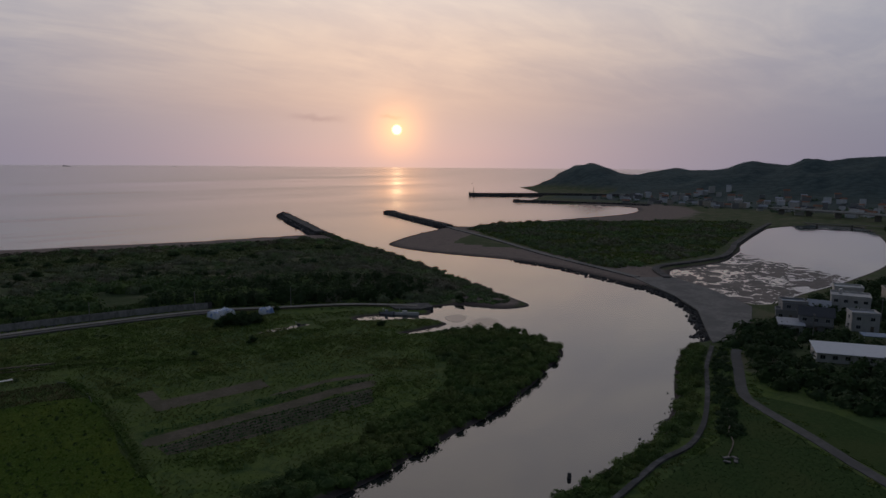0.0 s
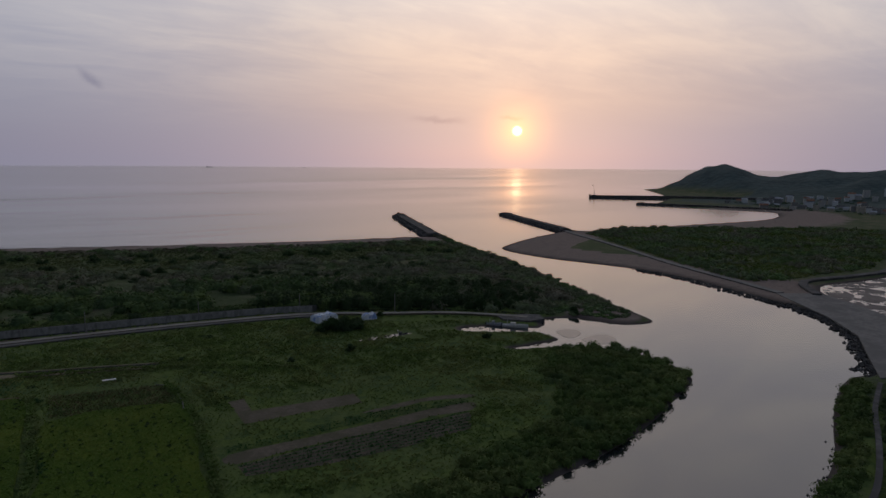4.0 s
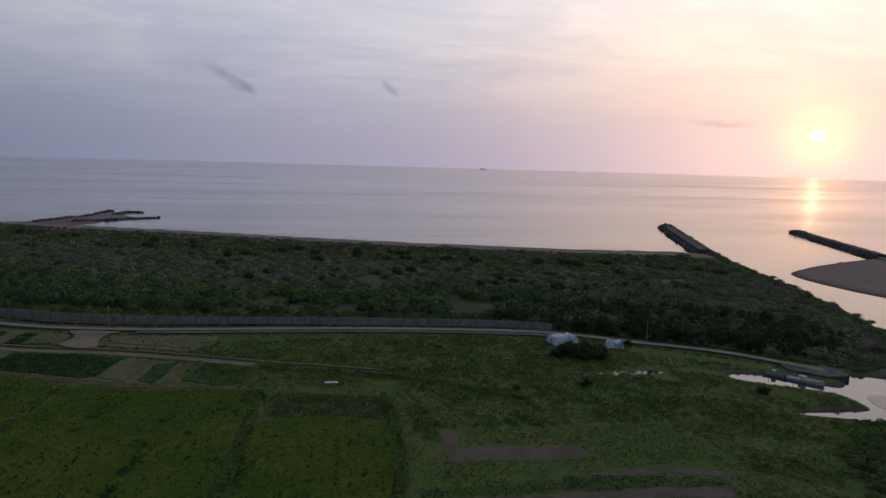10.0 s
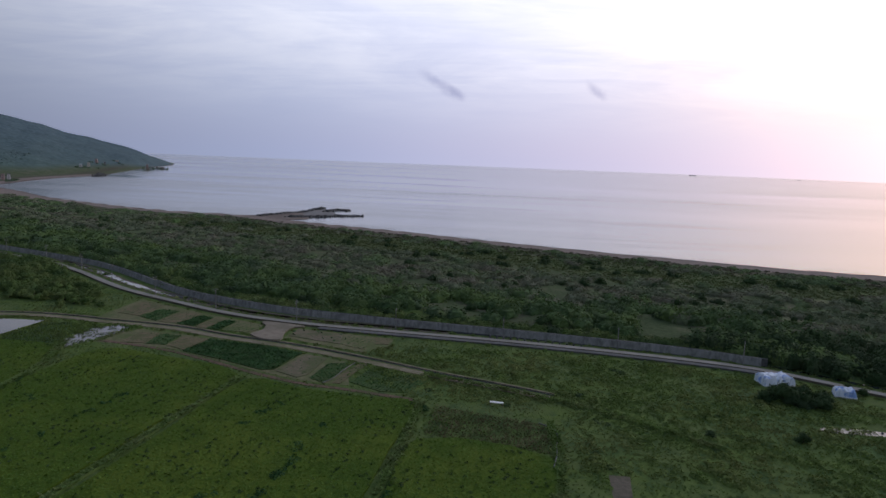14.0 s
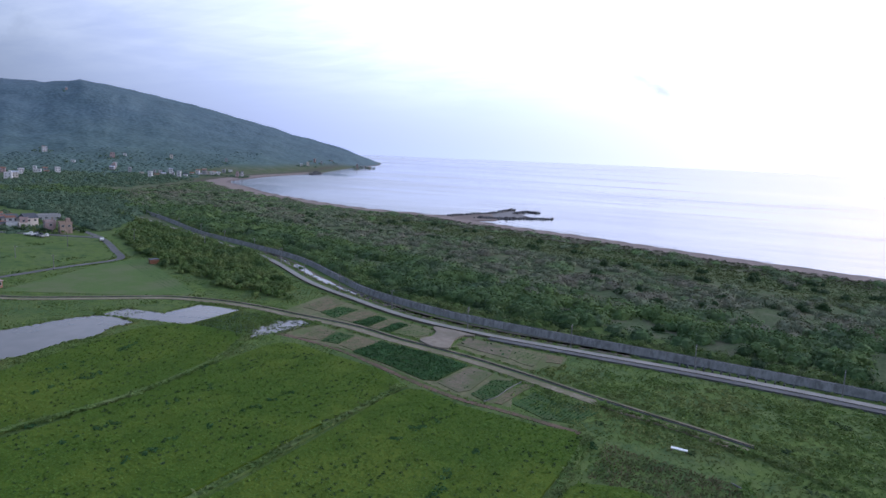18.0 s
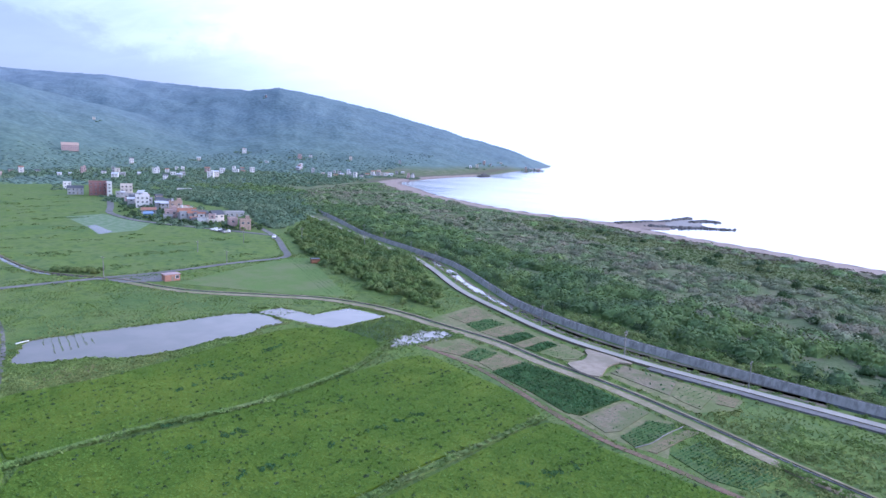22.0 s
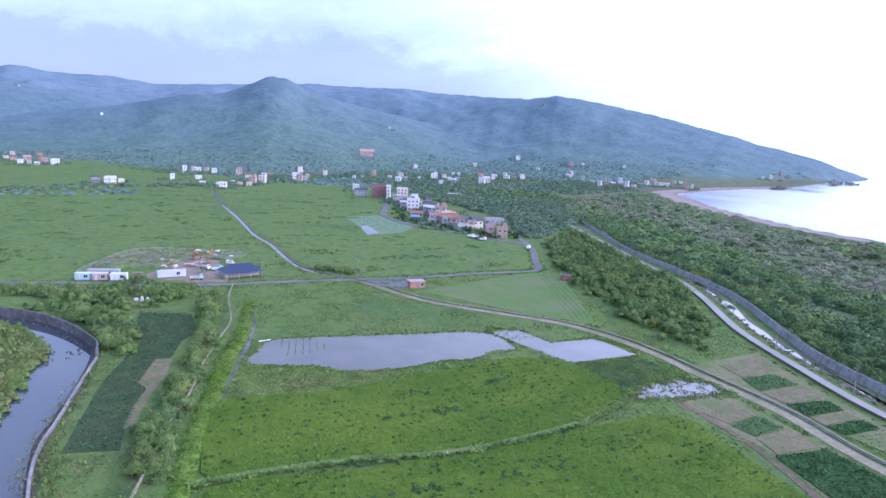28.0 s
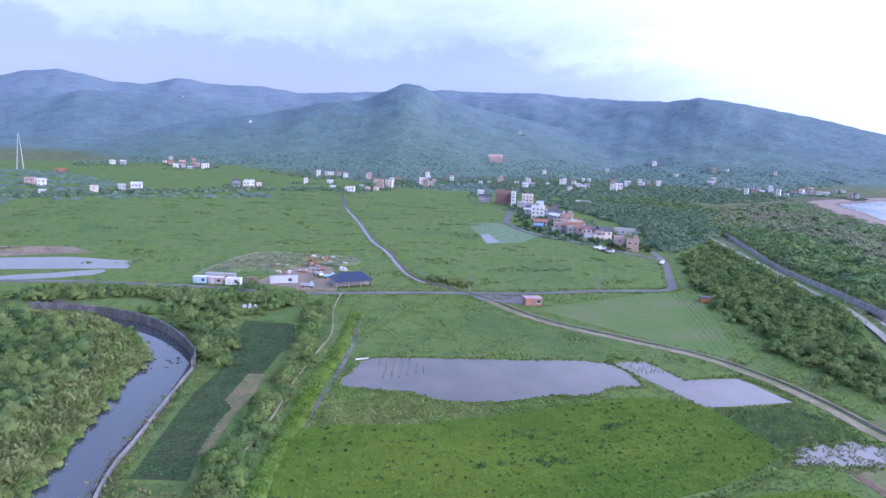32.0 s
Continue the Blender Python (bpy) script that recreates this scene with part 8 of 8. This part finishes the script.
def hose(line, r, label, z=0.25, name="irrigation_hose", mat="plastic"):
    t = thing(name, label, "hose")
    p = spline(line, 6)
    d = np.gradient(p, axis=0)
    d /= np.linalg.norm(d, axis=1)[:, None]
    bm = bmesh.new()
    rings = [[bm.verts.new((x - dy * r * math.cos(k * 1.0472), y + dx * r * math.cos(k * 1.0472), z + r * math.sin(k * 1.0472))) for k in range(6)] for (x, y), (dx, dy) in zip(p, d)]
    for a, b in zip(rings[:-1], rings[1:]):
        for k in range(6):
            bm.faces.new((a[k], b[k], b[(k + 1) % 6], a[(k + 1) % 6]))
    bm.faces.new(rings[0]), bm.faces.new(rings[-1][::-1])
    part("pipe", bm, M[mat], t)


hose([(11.5, 149), (14.6, 146), (15.2, 142), (14.7, 138), (14.4, 133), (13.4, 127.5)], 0.13, "pale plastic hose along the ditch", 0.55, mat="concrete")
hose([(-44, 165.9), (-42.1, 170.5), (-41.2, 177), (-39.6, 184)], 0.11, "pale plastic hose beside the vegetable plot", 0.3, mat="concrete")
hose([(125, 15), (117, 11), (111, 9), (106, 6), (98, 4)], 0.14, "pale hose lying in the grass by the dike", mat="wood")
hose([(-204, 108), (-204.3, 111.5)], 0.2, "white plastic pipe at the pond edge", 0.2, "pond_pipe")
heap = thing("rubble", "pale broken slabs lying in the grass", "rubble", pose(97, 2, 0))
for i, (a, b, c) in enumerate(((0, 0, 20), (1.6, 0.8, 60), (-1.4, 1.2, 100), (0.4, 2.0, 140))):
    ob = part("slab", bm_box(-0.7, -0.4, 0.1, 0.7, 0.4, 0.35, 0.03), M["concrete"], heap)
    ob.matrix_basis = pose(a, b, 0.05, 6, 4, c)


def pole(x, y, h, rot, label="concrete power pole with a short crossarm", arms=1, z=0.0):
    t = thing("power_pole", label, "power pole", pose(x, y, z, 0, 0, rot), "power poles")
    bm = bmesh.new()
    tube(bm, (0, 0, -0.5), (0, 0, h), 0.19, 0.12, 8)
    part("shaft", bm, M["concrete"], t)
    for k in range(arms):
        part("crossarm", bm_box(-0.9, -0.06, h - 0.7 - 0.8 * k, 0.9, 0.06, h - 0.58 - 0.8 * k), M["wood"], t)
        for sx in (-0.8, 0.0, 0.8):
            bm = bmesh.new()
            tube(bm, (sx, 0, h - 0.58 - 0.8 * k), (sx, 0, h - 0.34 - 0.8 * k), 0.07, 0.05, 6)
            part("insulator", bm, M["white"], t)
    return t


d_ = np.concatenate([[0], np.cumsum(np.linalg.norm(np.diff(ROAD, axis=0), axis=1))])
for k, s in enumerate(np.arange(60, d_[-1] - 20, 37.0)):
    px, py = np.interp(s, d_, ROAD[:, 0]), np.interp(s, d_, ROAD[:, 1])
    qx, qy = np.interp(s + 1, d_, ROAD[:, 0]) - px, np.interp(s + 1, d_, ROAD[:, 1]) - py
    pole(px - qy * 3.0, py + qx * 3.0, 8.0, math.degrees(math.atan2(qy, qx)) + 90, arms=1 + k % 2)
for x, y, h in ((-293, 131, 9), (-277, 168, 9), (-318, 268, 8), (-300, 296, 9), (-268, 222, 7), (-308, 232, 6), (-258, 306, 9), (215, 21, 9), (262, 10, 9)):
    pole(x, y, h, 30)

hut = thing("brick_hut", "small red brick hut with a flat roof", "hut", pose(-254, 185, 0, 0, 0, 78))
part("wall", bm_box(-3.1, -2.1, -0.2, 3.1, 2.1, 2.7), M["brick"], hut)
part("roof", bm_box(-3.4, -2.4, 2.7, 3.4, 2.4, 2.92, 0.03), M["pink"], hut)
part("door", bm_box(-0.5, -2.16, 0, 0.5, -2.08, 2.0), M["wood"], hut)
put_window(hut, 1.6, 1.4, pose(1.9, -2.11, 0.95))
hut2 = thing("shack", "small brown shack under the grove trees", "shack", pose(-246, 258, 0, 0, 0, 60))
part("wall", bm_box(-2, -1.6, -0.2, 2, 1.6, 2.2), M["rust"], hut2)
part("roof", bm_box(-2.3, -1.9, 2.2, 2.3, 1.9, 2.32), M["dark"], hut2)

shed = thing("farm_shed", "open farm shed with a dark blue sheet roof", "shed", pose(-297, 123, 0, 0, 0, 97))
bm = bmesh.new()
v = [bm.verts.new(c) for c in ((-8, -6, 2.6), (8, -6, 2.6), (8, 6, 2.6), (-8, 6, 2.6), (-4.5, 0, 5.4), (4.5, 0, 5.4))]
for f in ((0, 1, 5, 4), (2, 3, 4, 5), (3, 0, 4), (1, 2, 5), (3, 2, 1, 0)):
    bm.faces.new([v[i] for i in f])
part("roof", bm, M["navy"], shed)
part("wall", bm_box(-7.4, -2, -0.1, 7.4, 5.4, 2.62), M["grey"], shed)
for sx in (-7.5, -2.5, 2.5, 7.5):
    bm = bmesh.new()
    tube(bm, (sx, -5.6, -0.2), (sx, -5.6, 2.7), 0.12, 0.12, 6)
    part("post", bm, M["steel"], shed)


def container(x, y, rot, l, wall, roof, label):
    t = thing("site_container", label, "container", pose(x, y, 0, 0, 0, rot), "site containers")
    part("box", bm_box(-l / 2, -1.25, 0.25, l / 2, 1.25, 2.85, 0.03), M[wall], t)
    part("roof", bm_box(-l / 2 - 0.1, -1.35, 2.85, l / 2 + 0.1, 1.35, 3.0), M[roof], t)
    put_window(t, 1.6, 1.4, pose(l * 0.22, -1.26, 1.0))
    part("door", bm_box(-l * 0.3, -1.3, 0.3, -l * 0.3 + 0.9, -1.24, 2.3), M["frame"], t)
    for sx in (-l / 2 + 0.4, l / 2 - 0.4):
        part("skid", bm_box(sx - 0.2, -1.2, -0.1, sx + 0.2, 1.2, 0.25), M["dark"], t)


container(-307.5, 64.5, 72, 5.6, "teal", "white", "pale blue site container at the roadside")
container(-305, 70.5, 72, 5.6, "pink", "cream", "pinkish site container with a cream roof")
container(-302.5, 77, 72, 6, "white", "white", "plain white site container")
container(-312, 72, 72, 12, "grey", "grey", "long grey site hut behind the containers")
container(-303, 96.5, 90, 11, "pale_roof", "pale_roof", "long pale grey trailer in the yard")
frame_ = thing("steel_rack", "rusty red steel rack beside the containers", "rack", pose(-304, 84, 0, 0, 0, 75))
for sx in (-2, -0.7, 0.7, 2):
    bm = bmesh.new()
    tube(bm, (sx, -0.8, 0), (sx, -0.8, 2.6), 0.08, 0.08, 6)
    tube(bm, (sx, 0.8, 0), (sx, 0.8, 2.6), 0.08, 0.08, 6)
    part("upright", bm, M["red"], frame_)
for z in (0.6, 1.5, 2.4):
    part("shelf", bm_box(-2.2, -0.9, z, 2.2, 0.9, z + 0.12), M["red"], frame_)


def digger(x, y, rot, label):
    t = thing("excavator", label, "excavator", pose(x, y, 0, 0, 0, rot), "excavators")
    for sy in (-1.0, 1.0):
        part("track", bm_box(-1.7, sy - 0.3, 0, 1.7, sy + 0.3, 0.8, 0.15), M["rubber"], t)
    part("body", bm_box(-1.8, -1.2, 0.9, 1.0, 1.2, 1.9, 0.1), M["yellow"], t)
    part("cab", bm_box(0.0, -1.15, 1.9, 1.2, 0.0, 2.9, 0.06), M["yellow"], t)
    part("cab_glass", bm_box(1.2, -1.05, 1.95, 1.24, -0.1, 2.8), M["glass"], t)
    for nm, a, b, r in (("boom", (0.9, 0.4, 1.6), (3.2, 0.4, 3.8), 0.25), ("arm", (3.2, 0.4, 3.8), (4.9, 0.4, 1.8), 0.18)):
        bm = bmesh.new()
        tube(bm, a, b, r, r * 0.8, 6)
        part(nm, bm, M["yellow"], t)
    part("bucket", bm_box(4.5, -0.1, 1.0, 5.3, 0.9, 1.8, 0.1), M["rust"], t)


digger(-341, 112, 20, "orange excavator parked on the scrap yard")
digger(-346, 119, 140, "orange excavator among weeds behind the yard")


def truck(x, y, rot, cab, load, label, z=0.0):
    t = thing("truck", label, "truck", pose(x, y, z, 0, 0, rot), "parked vehicles")
    bm = bm_box(1.2, -0.9, 0.5, 2.7, 0.9, 2.1, 0.08)
    for v in bm.verts:
        if v.co.x > 2.5 and v.co.z > 1.3:
            v.co.x -= 0.4
    part("cab", bm, M[cab], t)
    part("windscreen", bm_box(2.32, -0.75, 1.35, 2.42, 0.75, 1.9), M["glass"], t)
    part("bed", bm_box(-2.6, -0.95, 0.7, 1.15, 0.95, 1.5, 0.03), M[load], t)
    for sx in (-1.7, 1.9):
        for sy in (-0.85, 0.85):
            bm = bmesh.new()
            tube(bm, (sx, sy - 0.12, 0.38), (sx, sy + 0.12, 0.38), 0.38, 0.38, 10)
            part("wheel", bm, M["rubber"], t)


truck(-295, 105, 80, "teal", "grey", "small pale blue truck at the yard gate")
truck(-316, 112, 30, "white", "grey", "white flatbed truck in the yard")
truck(-311, 116, 100, "teal", "teal", "pale green truck beside the shed")
truck(-322, 293, 135, "white", "white", "small white van on the lane", 0.14)
for k, (x, y, cab_, load_) in enumerate(((-372, 284.5, "white", "white"), (-367.5, 284.6, "grey", "white"), (-363, 284.4, "dark", "dark"), (-358, 284.2, "white", "grey"))):
    truck(x, y, 96, cab_, load_, "small %s van parked at the village edge" % {"white": "white", "grey": "grey", "dark": "dark"}[cab_], 0.05)


def pylon(x, y, h, label):
    """A lattice mast: four leaning legs, bracing and three crossarms."""
    t = thing("pylon", label, "pylon", pose(x, y, ground_z(x, y), 0, 0, 20))
    for sx in (-1, 1):
        for sy in (-1, 1):
            bm = bmesh.new()
            tube(bm, (sx * h * 0.08, sy * h * 0.08, -1), (sx * 0.5, sy * 0.5, h), 0.35, 0.2, 5)
            part("leg", bm, M["steel"], t)
    for k in range(6):
        z0, z1 = h * k / 6.5, h * (k + 1) / 6.5
        w0, w1 = h * 0.08 * (1 - z0 / h) + 0.5, h * 0.08 * (1 - z1 / h) + 0.5
        for sy in (-1, 1):
            bm = bmesh.new()
            tube(bm, (-w0, sy * w0, z0), (w1, sy * w1, z1), 0.16, 0.16, 4)
            tube(bm, (w0, sy * w0, z0), (-w1, sy * w1, z1), 0.16, 0.16, 4)
            part("brace", bm, M["steel"], t)
    for z in (0.72, 0.84, 0.96):
        bm = bmesh.new()
        tube(bm, (-h * 0.13, 0, h * z), (h * 0.13, 0, h * z), 0.25, 0.25, 4)
        part("crossarm", bm, M["steel"], t)


pylon(-1030, -184, 48, "grey lattice power pylon beyond the far fields")
rng = np.random.default_rng(33)
for i in range(46):
    u, v_ = rng.uniform(0, 1), rng.uniform(0, 1)
    x, y = -318 - 40 * u + rng.normal() * 2, 92 + 34 * v_ + 6 * u
    m_ = ["rust", "grey", "white", "wood", "cream", "orange"][int(rng.integers(0, 6))]
    nm, lb = {"rust": ("scrap_heap", "heap of rusty scrap metal"), "grey": ("pallet_stack", "stack of grey pallets and pipes"), "white": ("sack_pile", "pile of white bulk sacks"), "wood": ("timber_stack", "stack of weathered timber"), "cream": ("board_stack", "stack of pale boards"), "orange": ("crate_stack", "stack of orange crates")}[m_]
    t = thing(nm, lb, nm.replace("_", " "), pose(x, y, 0 if x > -335 else 0.6, 0, 0, rng.uniform(0, 180)), "yard clutter")
    for k in range(3):
        a, b, c = rng.uniform(0.4, 1.3), rng.uniform(0.3, 0.8), rng.uniform(0.2, 0.5)
        ob = part("piece", bm_box(-a, -b, 0, a, b, c, 0.05), M[m_], t)
        ob.matrix_basis = pose(rng.normal() * 0.5, rng.normal() * 0.5, k * 0.4, rng.normal() * 5, rng.normal() * 5, rng.uniform(0, 90))
cover = thing("white_tarpaulin", "white sheeting over plant frames in a clearing", "tarpaulin", pose(-265, 82, 0, 0, 0, 70))
for i, h in enumerate((1.6, 2.3, 2.0)):
    bm = bm_box(-0.7, -0.6, 0, 0.7, 0.6, h * 0.7, 0.2)
    for v in bm.verts:
        if v.co.z > 1:
            v.co.x *= 0.5
    ob = part("sheet", bm, M["frame"], cover)
    ob.matrix_basis = pose(-1.9 + 1.9 * i, 0, 0, 0, 0, 10 * i)
# low posts of a rack line in the drain below the sea wall
for i in range(14):
    s = 0.5 + i * 2.3
    t = thing("drain_post", "short dark concrete post in the roadside drain", "post", pose(-2 + s, 221.3 - s * 0.16, 0, 0, 0, -8), "drain posts")
    part("post", bm_box(-0.2, -0.6, -0.1, 0.2, 0.6, 0.9, 0.03), M["old_concrete"], t)
# rocks showing in the shallow river
vs, fs = armour([(-262, 38), (-244, 50), (-226, 58), (-208, 57)], 8, 0.10, 110, 9, 0.36)
stuff("river_stones", (vs, fs), M["wet_sand"], "dark stones showing in the shallow river", "stones")
vs, fs = armour([(60, 20), (100, 20.5), (136, 33), (178, 48)], 2, 0.15, 60, 10, 0.3)
stuff("bank_stones", (vs, fs), M["rock"], "dark stones along the river bank", "stones")
stump = thing("mooring_stump", "dark weathered stump standing in the river", "stump", pose(68, 23, WATER_Z))
bm = bmesh.new()
tube(bm, (0, 0, -1), (0.1, 0, 1.0), 0.5, 0.38, 8)
part("stump", bm, M["rock"], stump)

rock_rng = np.random.default_rng(77)
edge_ = spline([(183, 44), (206, 57), (228, 70), (248, 90), (258, 106), (264, 126), (277, 168), (281, 205)], 10)
q = np.repeat(edge_, 9, 0) + rock_rng.normal(size=(len(edge_) * 9, 2)) * 1.5
v_, f_ = foliage(at_ground(q, WATER_Z), rock_rng.uniform(0.5, 1.3, len(q)), rock_rng.uniform(0.4, 1.0, len(q)), 6, 0.5)
stuff("apron_rubble", (v_, f_), M["rock"], "dark rubble and weed along the concrete apron", "rubble")

# broken lines of surf along the beach
surf_rng = np.random.default_rng(91)
line_ = spline(BEACH, 40)
t_ = np.gradient(line_, axis=0)
t_ /= np.linalg.norm(t_, axis=1)[:, None]
n_ = np.stack([-t_[:, 1], t_[:, 0]], 1)
vs, fs, o = [], [], 0
for off, wide, chance in ((1.2, 1.1, 0.85), (7.0, 0.5, 0.4), (15.0, 0.4, 0.28)):
    k = 0
    while k < len(line_) - 14:
        m = int(surf_rng.integers(6, 14))
        if surf_rng.random() < chance:
            u = np.linspace(0, 1, m)
            c = line_[k:k + m] + n_[k:k + m] * (off + 0.8 * np.sin(u * 5 + k))[:, None]
            half = (wide * np.sin(np.pi * u) * surf_rng.uniform(0.6, 1.3) + 0.03)[:, None] * 0.5
            vs.append(np.concatenate([np.c_[c + n_[k:k + m] * half, np.full(m, WATER_Z + 0.05)], np.c_[c - n_[k:k + m] * half, np.full(m, WATER_Z + 0.07)]]))
            i = np.arange(m - 1)
            fs.append(np.stack([i, i + 1, i + m + 1, i + m], 1) + o)
            o += 2 * m
        k += m - 2
stuff("surf", (np.concatenate(vs), np.concatenate(fs)), mottled("sea_foam", (0.5, 0.5, 0.5), (0.7, 0.7, 0.7), (0.4, 0.4, 0.41), 1.5, 0.2, 0.6), "thin broken lines of white surf along the beach", "surf")
